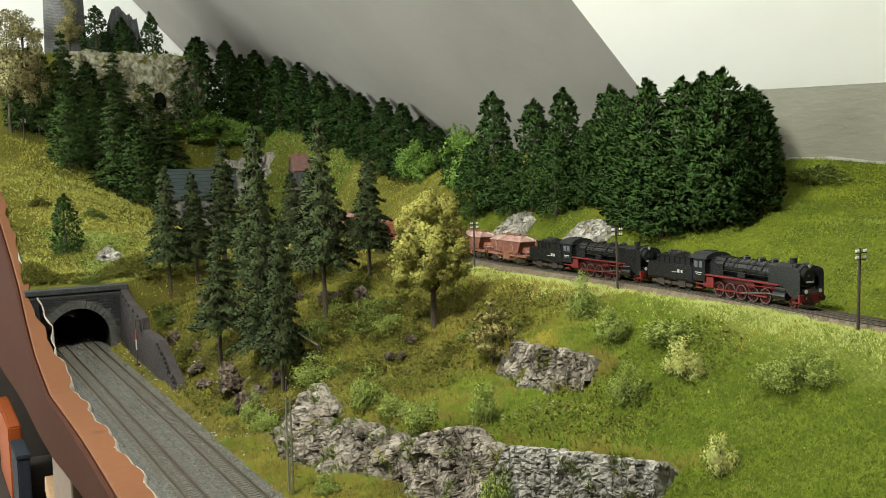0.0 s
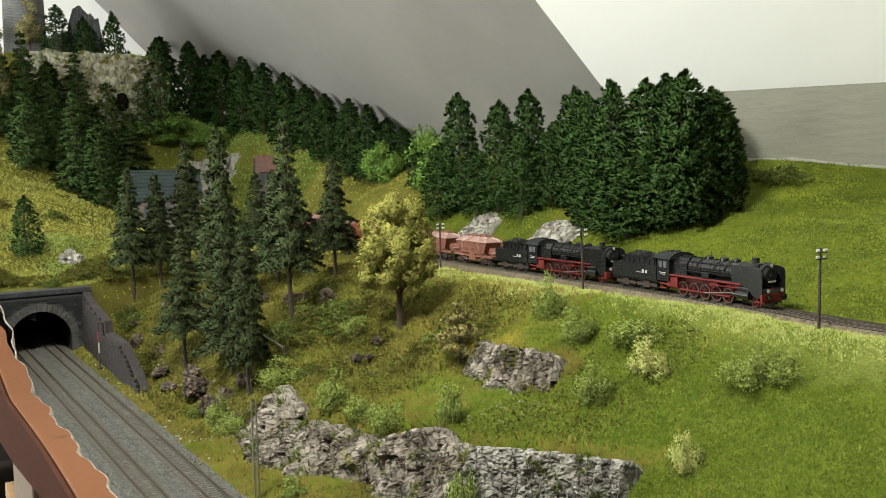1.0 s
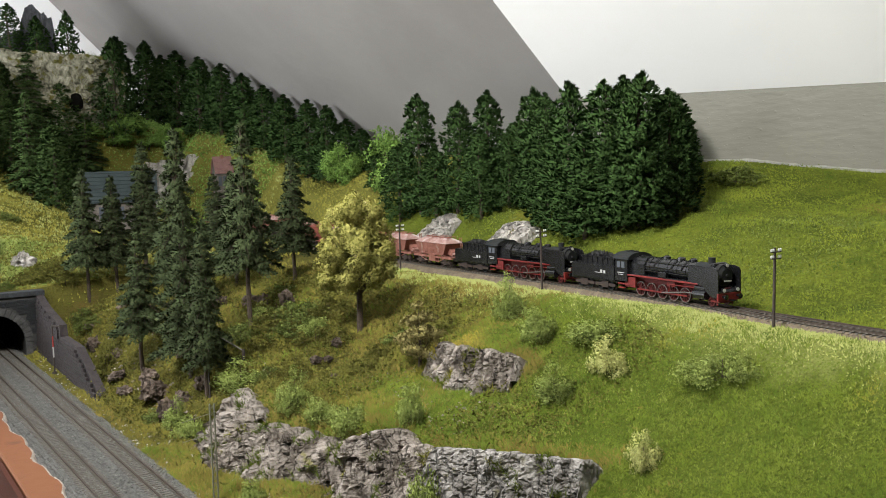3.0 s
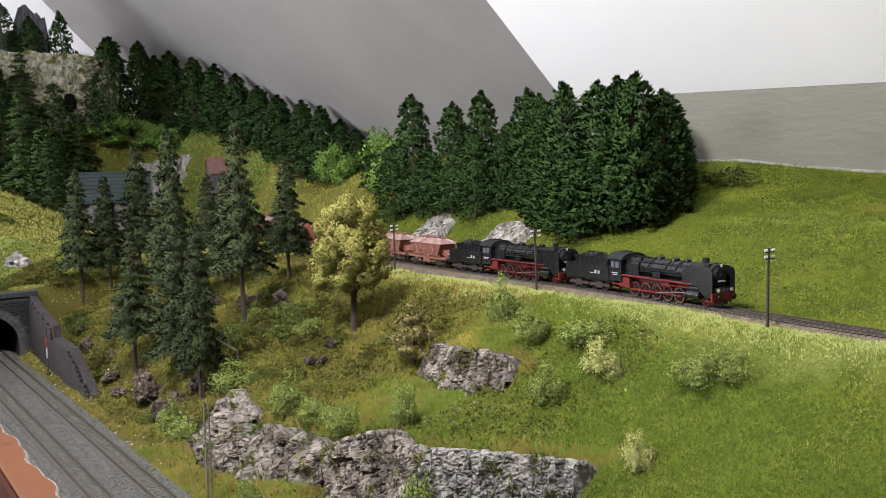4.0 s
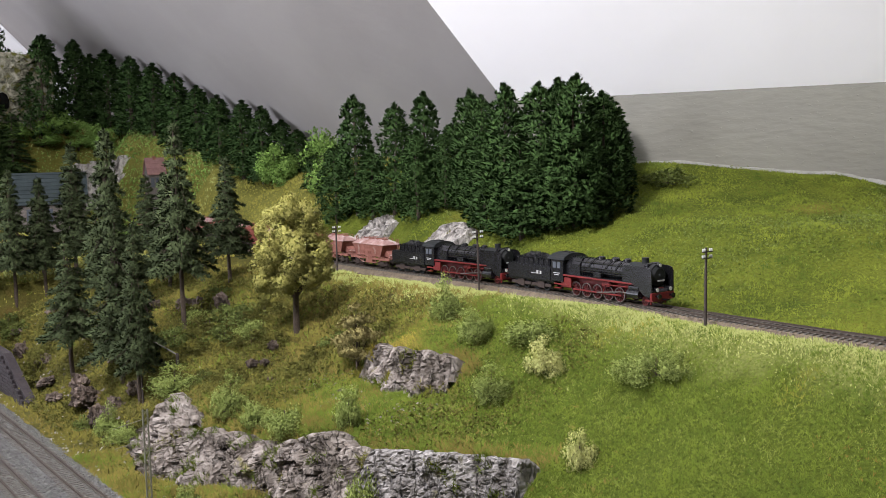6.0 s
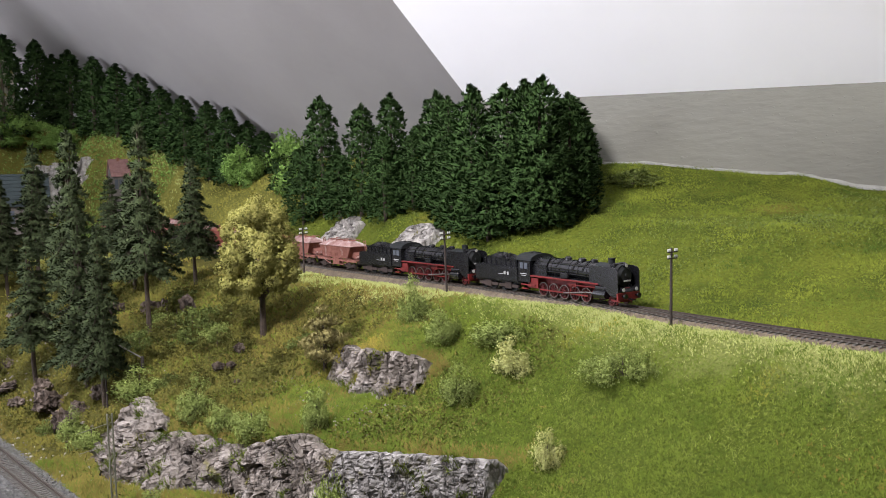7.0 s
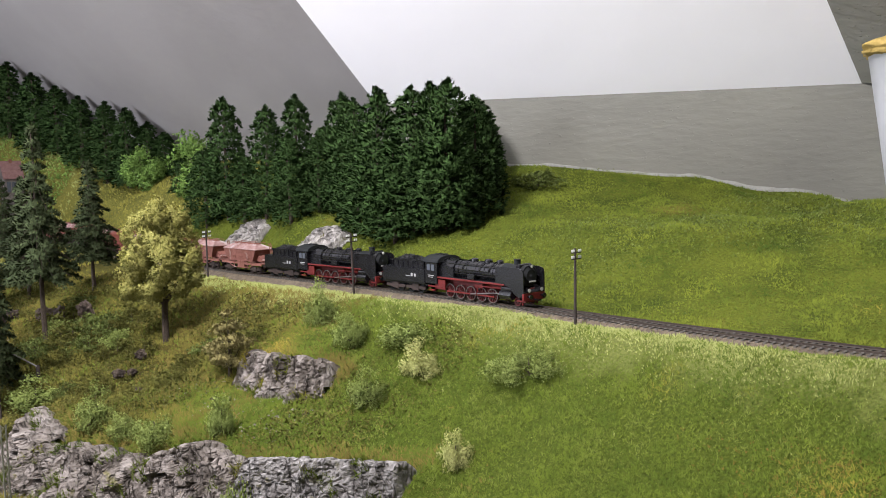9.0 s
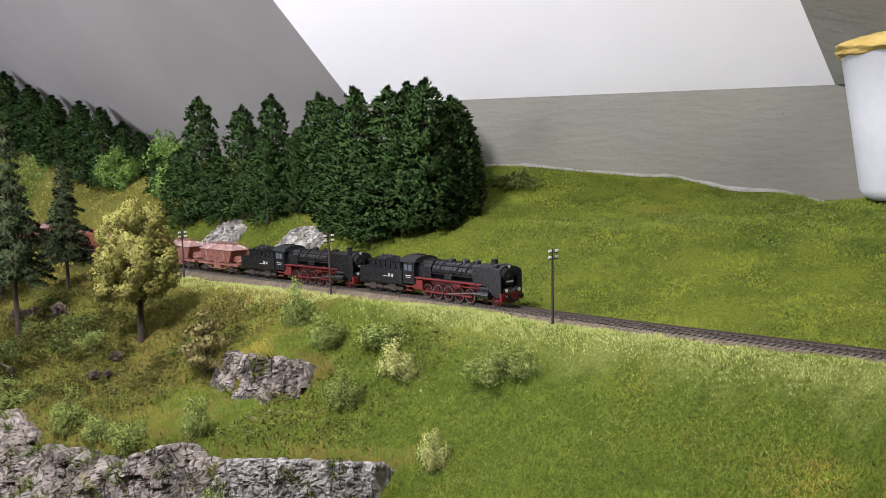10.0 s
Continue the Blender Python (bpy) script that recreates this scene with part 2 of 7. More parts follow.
def turf_blend(name, low, high, u0, u1):
    """Turf that turns gradually from one flock to another up the slope, with an uneven border."""
    m = bpy.data.materials.new(name)
    m.use_nodes = True
    nt = m.node_tree
    b = nt.nodes["Principled BSDF"]
    b.inputs["Roughness"].default_value, b.inputs["Specular IOR Level"].default_value = 0.95, 0.1
    co = nt.nodes.new("ShaderNodeTexCoord")
    dot = nt.nodes.new("ShaderNodeVectorMath")
    dot.operation = "DOT_PRODUCT"
    dot.inputs[1].default_value = (0.8780, 0.4787, 0)
    nt.links.new(co.outputs["Object"], dot.inputs[0])
    nz = nt.nodes.new("ShaderNodeTexNoise")
    nz.inputs["Scale"].default_value, nz.inputs["Detail"].default_value = 22, 6
    nt.links.new(co.outputs["Object"], nz.inputs[0])
    ad = nt.nodes.new("ShaderNodeMath")
    ad.operation = "MULTIPLY_ADD"
    ad.inputs[1].default_value = 0.10
    nt.links.new(nz.outputs[0], ad.inputs[0])
    nt.links.new(dot.outputs["Value"], ad.inputs[2])
    mr = nt.nodes.new("ShaderNodeMapRange")
    mr.inputs[1].default_value, mr.inputs[2].default_value = 0.810 + 0.05 + u0, 0.810 + 0.05 + u1
    nt.links.new(ad.outputs[0], mr.inputs[0])
    fine = nt.nodes.new("ShaderNodeTexNoise")
    fine.inputs["Scale"].default_value, fine.inputs["Detail"].default_value = 380, 4
    nt.links.new(co.outputs["Object"], fine.inputs[0])
    cols = []
    for c1, c2 in (low, high):
        r = nt.nodes.new("ShaderNodeValToRGB")
        r.color_ramp.elements[0].position, r.color_ramp.elements[0].color = 0.3, (*c2, 1)
        r.color_ramp.elements[1].position, r.color_ramp.elements[1].color = 0.7, (*c1, 1)
        nt.links.new(fine.outputs[0], r.inputs[0])
        cols.append(r)
    mx = nt.nodes.new("ShaderNodeMix")
    mx.data_type = "RGBA"
    nt.links.new(mr.outputs[0], mx.inputs[0])
    nt.links.new(cols[0].outputs[0], mx.inputs[6])
    nt.links.new(cols[1].outputs[0], mx.inputs[7])
    nt.links.new(mx.outputs[2], b.inputs["Base Color"])
    bp = nt.nodes.new("ShaderNodeBump")
    bp.inputs["Strength"].default_value, bp.inputs["Distance"].default_value = 1.0, 0.005
    nt.links.new(fine.outputs[0], bp.inputs["Height"])
    nt.links.new(bp.outputs[0], b.inputs["Normal"])
    return m


FLOCK_SLOPE = turf_blend("slope_flock", ((0.090, 0.116, 0.014), (0.040, 0.058, 0.007)), ((0.33, 0.352, 0.112), (0.23, 0.25, 0.07)), -.125, -.035)


# ---------------------------------------------------------------- mesh helpers
def obj(name, me, mat=None, parent=None, label="", category="", group="", kind=""):
    ob = new(name, me)
    if mat and not me.materials:
        me.materials.append(mat)
    if parent:
        ob.parent = parent
    return tagged(ob, label, category, group, kind)


def mesh_from(name, verts, faces, smooth=False):
    me = bpy.data.meshes.new(name)
    me.from_pydata([tuple(v) for v in verts], [], [tuple(f) for f in faces])
    if smooth:
        me.polygons.foreach_set("use_smooth", [True] * len(me.polygons))
    me.update()
    return me


def tri_mesh(name, tris):
    """A mesh of loose triangles from an array (n, 3, 3)."""
    tris = np.asarray(tris, dtype=np.float32)
    n = len(tris)
    me = bpy.data.meshes.new(name)
    me.vertices.add(3 * n)
    me.vertices.foreach_set("co", tris.reshape(-1))
    me.loops.add(3 * n)
    me.loops.foreach_set("vertex_index", np.arange(3 * n, dtype=np.int32))
    me.polygons.add(n)
    me.polygons.foreach_set("loop_start", np.arange(0, 3 * n, 3, dtype=np.int32))
    me.update(calc_edges=True)
    return me


def bm_box(bm, x0, x1, y0, y1, z0, z1, m=None):
    vs = [bm.verts.new(v) for v in ((x0, y0, z0), (x1, y0, z0), (x1, y1, z0), (x0, y1, z0), (x0, y0, z1), (x1, y0, z1), (x1, y1, z1), (x0, y1, z1))]
    if m:
        for v in vs:
            v.co = m @ v.co
    for f in ((3, 2, 1, 0), (4, 5, 6, 7), (0, 1, 5, 4), (1, 2, 6, 5), (2, 3, 7, 6), (3, 0, 4, 7)):
        bm.faces.new([vs[i] for i in f])
    return vs


def bm_tube(bm, p, q, r0, r1, sides=8, caps=True):
    p, q = Vector(p), Vector(q)
    a = (q - p).normalized()
    s = a.orthogonal().normalized()
    t = a.cross(s)
    rings = []
    for c, r in ((p, r0), (q, r1)):
        rings.append([bm.verts.new(c + s * (r * math.cos(2 * math.pi * i / sides)) + t * (r * math.sin(2 * math.pi * i / sides))) for i in range(sides)])
    for i in range(sides):
        j = (i + 1) % sides
        bm.faces.new((rings[0][i], rings[0][j], rings[1][j], rings[1][i]))
    if caps:
        bm.faces.new(rings[0][::-1])
        bm.faces.new(rings[1])


def part(name, bm, mat, parent, label=""):
    bmesh.ops.recalc_face_normals(bm, faces=bm.faces)
    me = bpy.data.meshes.new(name)
    bm.to_mesh(me)
    bm.free()
    me.materials.append(mat)
    ob = new(name, me)
    ob.parent = parent
    return tagged(ob, label)


def bevelled_box(x0, x1, y0, y1, z0, z1, w=0.0008, seg=1):
    bm = bmesh.new()
    bm_box(bm, x0, x1, y0, y1, z0, z1)
    if w:
        bmesh.ops.bevel(bm, geom=bm.edges[:], offset=w, segments=seg, affect="EDGES")
    return bm


# ---------------------------------------------------------------- landform
# The plan runs along the upper line: v goes with the track, u to its right; heights are above the upper rails' bed.
TRACK_Z = 1.185
E_V = np.array([-0.4787, 0.8780])
E_U = np.array([0.8780, 0.4787])
ORIGIN = np.array([0.563, 0.659])


def place(u, v, h=0.0):
    p = ORIGIN + u * E_U + v * E_V
    return Vector((p[0], p[1], TRACK_Z + h))


def track_u(v):
    """How far the upper line swings to the right of its straight course."""
    v = np.asarray(v, dtype=float)
    return np.interp(v, [-1, 0.10, 0.20, 0.30, 0.40, 0.50, 0.62, 0.95, 1.2, 1.5, 1.8, 2.05, 2.25, 2.5], [-0.028, -0.028, -0.026, -0.021, -0.0125, -0.005, 0, 0, 0.015, 0.055, 0.10, 0.115, 0.09, 0.0])


# cross-sections: v, then (u, height) at the outer edge, both shoulders of the lower line, cliff foot, cliff top, step foot,
# crest, far shoulder, mid slope, wall
SECTIONS = []


def section(v, *pairs):
    SECTIONS.append((v, pairs))


section(-0.60, (-.68, -.158), (-.62, -.158), (-.50, -.158), (-.33, -.158), (-.28, -.150), (-.18, -.075), (-.085, -.002), (.04, -.004), (.52, .088), (1.0, .10))
section(0.05, (-.68, -.165), (-.62, -.165), (-.50, -.165), (-.33, -.165), (-.29, -.155), (-.18, -.075), (-.085, -.002), (.04, -.004), (.52, .092), (.85, .10))
section(0.22, (-.68, -.160), (-.62, -.160), (-.50, -.160), (-.30, -.165), (-.265, -.140), (-.18, -.072), (-.085, -.002), (.04, -.004), (.52, .092), (.78, .092))
section(0.30, (-.68, -.158), (-.62, -.158), (-.50, -.158), (-.295, -.165), (-.262, -.118), (-.16, -.068), (-.085, -.002), (.04, -.004), (.28, .062), (.72, .070))
section(0.42, (-.68, -.158), (-.62, -.158), (-.50, -.158), (-.345, -.165), (-.315, -.105), (-.22, -.078), (-.07, .002), (.04, -.004), (.25, .072), (.66, .097))
section(0.55, (-.68, -.158), (-.62, -.158), (-.50, -.158), (-.390, -.160), (-.358, -.100), (-.24, -.078), (-.10, -.006), (.04, -.004), (.20, .078), (.58, .124))
section(0.75, (-.68, -.158), (-.62, -.158), (-.50, -.158), (-.430, -.156), (-.385, -.100), (-.25, -.068), (-.11, -.008), (.04, -.004), (.15, .072), (.46, .147))
section(0.95, (-.68, -.158), (-.62, -.158), (-.50, -.158), (-.445, -.150), (-.385, -.102), (-.25, -.062), (-.11, -.010), (.04, -.004), (.12, .065), (.36, .160))
section(1.20, (-.68, -.158), (-.62, -.158), (-.50, -.158), (-.46, -.150), (-.40, -.100), (-.25, -.060), (-.11, -.010), (.06, -.004), (.13, .07), (.32, .175))
section(1.49, (-.68, -.158), (-.62, -.158), (-.50, -.158), (-.47, -.130), (-.40, -.085), (-.25, -.045), (-.04, -.008), (.11, -.004), (.18, .06), (.36, .165))
section(1.514, (-.68, -.158), (-.62, -.158), (-.50, -.158), (-.47, -.130), (-.40, -.085), (-.25, -.045), (-.04, -.008), (.11, -.004), (.18, .06), (.36, .165))
section(1.516, (-.90, -.046), (-.62, -.046), (-.50, -.046), (-.47, -.044), (-.40, -.040), (-.25, -.030), (-.03, -.006), (.11, -.004), (.18, .06), (.37, .165))
section(1.90, (-.95, .095), (-.70, .085), (-.55, .075), (-.45, .06), (-.35, .035), (-.18, .0), (.05, -.004), (.17, -.004), (.25, .08), (.42, .165))
section(2.06, (-.95, .145), (-.70, .135), (-.55, .12), (-.45, .10), (-.33, .06), (-.16, .0), (.04, -.004), (.18, -.004), (.28, .13), (.45, .18))
section(2.25, (-.95, .20), (-.70, .19), (-.55, .17), (-.45, .15), (-.32, .10), (-.14, .01), (.02, -.004), (.16, -.004), (.25, .20), (.46, .23))
section(2.42, (-.95, .30), (-.70, .29), (-.55, .26), (-.45, .24), (-.32, .17), (-.16, .04), (-.05, -.004), (.08, -.004), (.18, .25), (.50, .27))
section(2.50, (-.95, .34), (-.70, .33), (-.55, .30), (-.45, .28), (-.32, .22), (-.20, .10), (-.10, .06), (.03, .08), (.17, .28), (.50, .28))
section(2.55, (-.95, .50), (-.70, .49), (-.55, .48), (-.45, .48), (-.30, .46), (-.18, .33), (.02, .28), (.17, .26), (.30, .27), (.50, .28))
section(3.30, (-.95, .52), (-.70, .52), (-.55, .50), (-.45, .49), (-.30, .46), (-.18, .40), (.02, .36), (.17, .34), (.30, .33), (.50, .33))


def smooth_noise(x, y, f, seed):
    """Cheap tileless value made of sines, about -1..1."""
    r = np.random.RandomState(seed)
    out = 0
    for i in range(5):
        a, ph = r.rand() * 6.28, r.rand() * 6.28
        out = out + np.sin((x * math.cos(a) + y * math.sin(a)) * f * (0.6 + r.rand()) + ph)
    return out / 5 * 1.6


def land_raw(u, v):
    vs = [s[0] for s in SECTIONS]
    i = int(np.clip(np.searchsorted(vs, v) - 1, 0, len(vs) - 2))
    k = np.clip((v - vs[i]) / (vs[i + 1] - vs[i]), 0, 1)
    a, b = np.array(SECTIONS[i][1]), np.array(SECTIONS[i + 1][1])
    s = a + (b - a) * k
    return np.interp(u, s[:, 0], s[:, 1])


GU = np.arange(-0.80, 0.88, 0.008)
GV = np.arange(-0.55, 3.25, 0.008)
LAND = np.array([land_raw(GU, v) for v in GV])


def blur(a, n):
    for _ in range(n):
        p = np.pad(a, 1, mode="edge")
        a = (p[:-2, 1:-1] + p[2:, 1:-1] + p[1:-1, :-2] + p[1:-1, 2:] + 2 * a) / 6
    return a


def tunnel_mask():
    return (GV > 1.515)[:, None]


front = blur(LAND[GV <= 1.515], 5)
back = blur(LAND[GV > 1.515], 7)
LAND = np.vstack([front, back])
UU, VV = np.meshgrid(GU, GV)
# a small rock step in the hillside
LAND = LAND + 0.020 / (1 + np.exp(-(UU + 0.222) / 0.006)) * np.exp(-((VV - 0.53) / 0.07) ** 2) * np.clip((-0.05 - UU) / 0.12, 0, 1)
# the turf stands a little proud along the outer edge of the upper line
LAND = LAND + (0.0015 + 0.007 * np.clip((0.17 - VV) / 0.20, 0, 1)) * np.exp(-((UU - track_u(VV) + 0.046) / 0.014) ** 2) * np.clip((1.05 - VV) / 0.1, 0, 1)
OFF_TRACK = np.clip((np.abs(UU - track_u(VV)) - 0.035) / 0.05, 0, 1) * np.clip(np.maximum((np.abs(UU + 0.56) - 0.075) / 0.04, (VV - 1.53) / 0.1), 0, 1)
LAND = LAND + OFF_TRACK * (0.008 * smooth_noise(UU, VV, 14, 1) + 0.0035 * smooth_noise(UU, VV, 45, 2))


def land(u, v):
    """Height of the ground over the upper line's bed."""
    fu = np.clip((np.asarray(u, dtype=float) - GU[0]) / 0.008, 0, len(GU) - 1.001)
    fv = np.clip((np.asarray(v, dtype=float) - GV[0]) / 0.008, 0, len(GV) - 1.001)
    i, j = fu.astype(int), fv.astype(int)
    a, b = fu - i, fv - j
    return (LAND[j, i] * (1 - a) + LAND[j, i + 1] * a) * (1 - b) + (LAND[j + 1, i] * (1 - a) + LAND[j + 1, i + 1] * a) * b


# ---- end of landform
def ground_mesh():
    keep = np.ones((len(GV) - 1, len(GU) - 1), bool)
    verts = np.empty((len(GV), len(GU), 3))
    p = ORIGIN[None, None] + UU[..., None] * E_U + VV[..., None] * E_V
    verts[..., :2], verts[..., 2] = p, TRACK_Z + LAND
    idx = np.arange(len(GV) * len(GU)).reshape(len(GV), len(GU))
    f = np.stack([idx[:-1, :-1], idx[:-1, 1:], idx[1:, 1:], idx[1:, :-1]], -1)
    mv, mu = (GV[:-1] + GV[1:]) / 2, (GU[:-1] + GU[1:]) / 2
    keep &= ~(mu[None] < -0.632) | (mv[:, None] > 2.05)
    keep &= ~((np.abs(mv[:, None] - 1.515) < 0.006) & (np.abs(mu[None] + 0.558) < 0.056))
    me = mesh_from("ground", verts.reshape(-1, 3), f[keep].reshape(-1, 4), smooth=True)
    r = np.random.RandomState(5)
    u = (mu[None] + 0 * mv[:, None]) + 0.012 * smooth_noise(mu[None], mv[:, None], 22, 31)
    v = mv[:, None] + 0 * u + 0.012 * r.normal(size=keep.shape)
    kind = np.zeros(keep.shape, int)
    kind[(u < 0) & (v < 0.66) & (u > -.36)] = 2
    kind[(u > -0.10) & (u < 0) & (v < 1.15)] = 2
    kind[(u > 0.0) & (v < 1.6)] = 1
    kind[mv[:, None] + 0 * u > 1.52] = 4
    for m in (SOIL, FLOCK_BRIGHT, FLOCK_SLOPE, FLOCK_LIME, FLOCK_MEADOW):
        me.materials.append(m)
    me.polygons.foreach_set("material_index", kind[keep].astype(np.int32))
    return me


ground = obj("ground", ground_mesh(), None, None, "hilly model landscape covered in green and straw coloured flock", "ground", kind="structure")

# ---------------------------------------------------------------- attic shell
CORNER = Vector((0.3586, 1.7128, 1.4509))
EAVE = Vector((-math.sin(radians(25)), math.cos(radians(25)), 0))
FALL = Vector((0.622, 0.300, -0.722)).normalized()
KNEE = Vector((-math.sin(radians(59)), math.cos(radians(59)), 0))
KNEE_END = Vector((1.0407, 1.3031, 1.4510))
OUTER = Vector((math.cos(radians(25)), math.sin(radians(25)), 0))


def slab(name, pts, depth, mat, label, category="wall"):
    """A flat panel through the points, thickened away from the room."""
    n = (pts[1] - pts[0]).cross(pts[2] - pts[0]).normalized()
    if n.dot(Vector((0, 0.6, 1.4)) - pts[0]) > 0:
        n = -n
    k = len(pts)
    vs = list(pts) + [p + n * depth for p in pts]
    fs = [tuple(range(k)), tuple(range(2 * k - 1, k - 1, -1))] + [(i, (i + 1) % k, k + (i + 1) % k, k + i) for i in range(k)]
    return obj(name, mesh_from(name, vs, fs), mat, None, label, category, kind="structure")


UP = 1.40
far_end = CORNER + EAVE * 2.47
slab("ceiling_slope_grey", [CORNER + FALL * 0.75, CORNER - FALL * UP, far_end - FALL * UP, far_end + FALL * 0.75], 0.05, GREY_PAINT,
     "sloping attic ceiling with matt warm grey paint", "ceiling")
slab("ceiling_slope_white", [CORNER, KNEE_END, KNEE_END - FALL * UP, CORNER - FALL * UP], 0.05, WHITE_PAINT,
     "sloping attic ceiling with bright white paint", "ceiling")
WALL_END = KNEE_END + (KNEE_END - CORNER).normalized() * 0.5
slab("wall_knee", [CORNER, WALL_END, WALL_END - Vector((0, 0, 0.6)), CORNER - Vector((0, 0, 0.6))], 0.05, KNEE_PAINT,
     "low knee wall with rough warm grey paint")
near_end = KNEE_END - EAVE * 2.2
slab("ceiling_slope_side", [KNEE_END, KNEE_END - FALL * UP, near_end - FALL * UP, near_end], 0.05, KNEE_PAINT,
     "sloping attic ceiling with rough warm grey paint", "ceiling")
slab("wall_gable", [far_end + OUTER * 1.0 - Vector((0, 0, 1.6)), far_end - OUTER * 3.0 - Vector((0, 0, 1.6)),
                    far_end - OUTER * 3.0 + Vector((0, 0, 1.2)), far_end + OUTER * 1.0 + Vector((0, 0, 1.2))], 0.05, WHITE_PAINT, "white painted gable wall")
# unseen shell that closes the room; its floor is pale to bounce light up
FLOOR_MAT = material("wooden_floor", (0.55, 0.43, 0.31), 0.5, colour2=(0.45, 0.34, 0.24), scale=6, fine=80, bump=0.1)
slab("floor", [Vector((-3, -3, 0)), Vector((3, -3, 0)), Vector((3, 4.5, 0)), Vector((-3, 4.5, 0))], 0.05, FLOOR_MAT, "unseen wooden attic floor, pale to bounce light upwards", "floor")
slab("ceiling", [Vector((-3, -3, 2.47)), Vector((3, -3, 2.47)), Vector((3, 4.5, 2.47)), Vector((-3, 4.5, 2.47))], 0.05, WHITE_PAINT, "flat white painted ceiling", "ceiling")
for nm, a, b in (("wall_south", (-3, -2.6), (3, -2.6)), ("wall_west", (-2.6, -3), (-2.6, 4.5)), ("wall_east", (2.4, -3), (2.4, 4.5)), ("wall_north", (-3, 4.2), (3, 4.2))):
    slab(nm, [Vector((*a, 0)), Vector((*b, 0)), Vector((*b, 2.5)), Vector((*a, 2.5))], 0.05, WHITE_PAINT, "plain white painted attic wall")

FILLER = material("white_filler", (0.32, 0.32, 0.29), 0.9, colour2=(0.20, 0.20, 0.175), scale=26, fine=260, bump=0.6)
along = (WALL_END - CORNER).normalized()
inward = Vector((along.y, -along.x, 0))
inward = inward if inward.dot(Vector((0, 0, 0)) - CORNER) > 0 else -inward
verts, faces = [], []
steps = 150
for i in range(steps + 1):
    p = CORNER + (WALL_END - CORNER) * (0.03 + 0.94 * i / steps)
    q = np.array((p.x, p.y)) - ORIGIN
    g = TRACK_Z + float(land(q @ E_U, q @ E_V))
    top = g + 0.0042 + 0.0028 * noise.noise(Vector((i * 0.35, 0, 0))) + 0.0035 * noise.noise(Vector((i * 0.06, 5, 0)))
    for off, z in ((0.0045, g - 0.02), (0.0040, g + 0.001), (0.0022, top), (-0.001, top + 0.0004)):
        verts.append(Vector((p.x, p.y, z)) + inward * off)
for i in range(steps):
    for j in range(3):
        a = i * 4 + j
        faces.append((a, a + 1, a + 5, a + 4))
obj("trim_filler", mesh_from("trim_filler", verts, faces, True), FILLER, None, "ragged white filler along the foot of the knee wall", "trim", kind="structure")

# ---------------------------------------------------------------- tracks
def path_points(us, vs, h):
    return [place(u, v, h) for u, v in zip(us, vs)]


def sweep(name, pts, profile, mat, parent, label=""):
    """A bar of the given (side, up) profile along a line of points."""
    verts, faces = [], []
    k = len(profile)
    for i, p in enumerate(pts):
        d = (pts[min(i + 1, len(pts) - 1)] - pts[max(i - 1, 0)])
        d.z = 0
        d.normalize()
        side = Vector((d.y, -d.x, 0))
        verts += [p + side * a + Vector((0, 0, b)) for a, b in profile]
    for i in range(len(pts) - 1):
        for j in range(k):
            a, b = i * k + j, i * k + (j + 1) % k
            faces.append((a, b, b + k, a + k))
    faces += [tuple(range(k - 1, -1, -1)), tuple(range((len(pts) - 1) * k, len(pts) * k))]
    me = mesh_from(name, verts, faces)
    ob = obj(name, me, mat, parent, label)
    return ob


RAIL_PROFILE = [(-.0009, 0), (.0009, 0), (.0004, .0006), (.0004, .0017), (.0006, .0018), (.0006, .0023), (-.0006, .0023), (-.0006, .0018), (-.0004, .0017), (-.0004, .0006)]


def sleeper_mesh(wood):
    bm = bmesh.new()
    bm_box(bm, -.0150, .0150, -.0014, .0014, -.0015, .0014)
    for sx in (-1, 1):
        for o in (-.0017, .0017):
            bm_box(bm, sx * .00825 + o - .0007, sx * .00825 + o + .0007, -.0010, .0010, .0014, .0021)
    me = bpy.data.meshes.new("sleeper")
    bm.to_mesh(me)
    bm.free()
    me.materials.append(wood)
    return me


def make_track(name, u_of, v0, v1, h, bed_mat, label, count_from, count_to):
    vs = np.linspace(v0, v1, int((v1 - v0) / 0.03) + 2)
    us = np.array([float(u_of(v)) for v in vs])
    root = new(name)
    tagged(root, label, "railway track", "tracks of the layout")
    root.location = place(us[0], v0, h)
    base = root.location.copy()
    pts = [p - base for p in path_points(us, vs, h)]
    w = .030 if bed_mat is BALLAST else .0225
    sweep("ballast_bed", pts, [(-w, -.006), (-w + .008, .0012), (w - .008, .0012), (w, -.006), (w, -.012), (-w, -.012)], bed_mat, root)
    for sgn in (-1, 1):
        line = []
        for i, p in enumerate(pts):
            d = (pts[min(i + 1, len(pts) - 1)] - pts[max(i - 1, 0)]).normalized()
            line.append(p + Vector((d.y, -d.x, 0)) * (sgn * 0.00885) + Vector((0, 0, 0.0022)))
        sweep("rail", line, RAIL_PROFILE, RAIL, root)
    me = sleeper_mesh(SLEEPER)
    rest = bmesh.new()
    v, step = v0 + 0.004, 0.0068
    while v < v1 - 0.004:
        d = place(float(u_of(v + .01)), v + .01) - place(float(u_of(v - .01)), v - .01)
        m = Matrix.Translation(place(float(u_of(v)), v, h + 0.0008) - base) @ Matrix.Rotation(math.atan2(d.y, d.x) - math.pi / 2, 4, "Z")
        if count_from <= v <= count_to:
            s = new("sleeper", me)
            s.parent = root
            s.matrix_basis = m
        else:
            bm_box(rest, -.0150, .0150, -.0014, .0014, -.0015, .0014, m)
        v += step
    part("sleeper_run", rest, SLEEPER, root)["kind"] = "stuff"
    return root


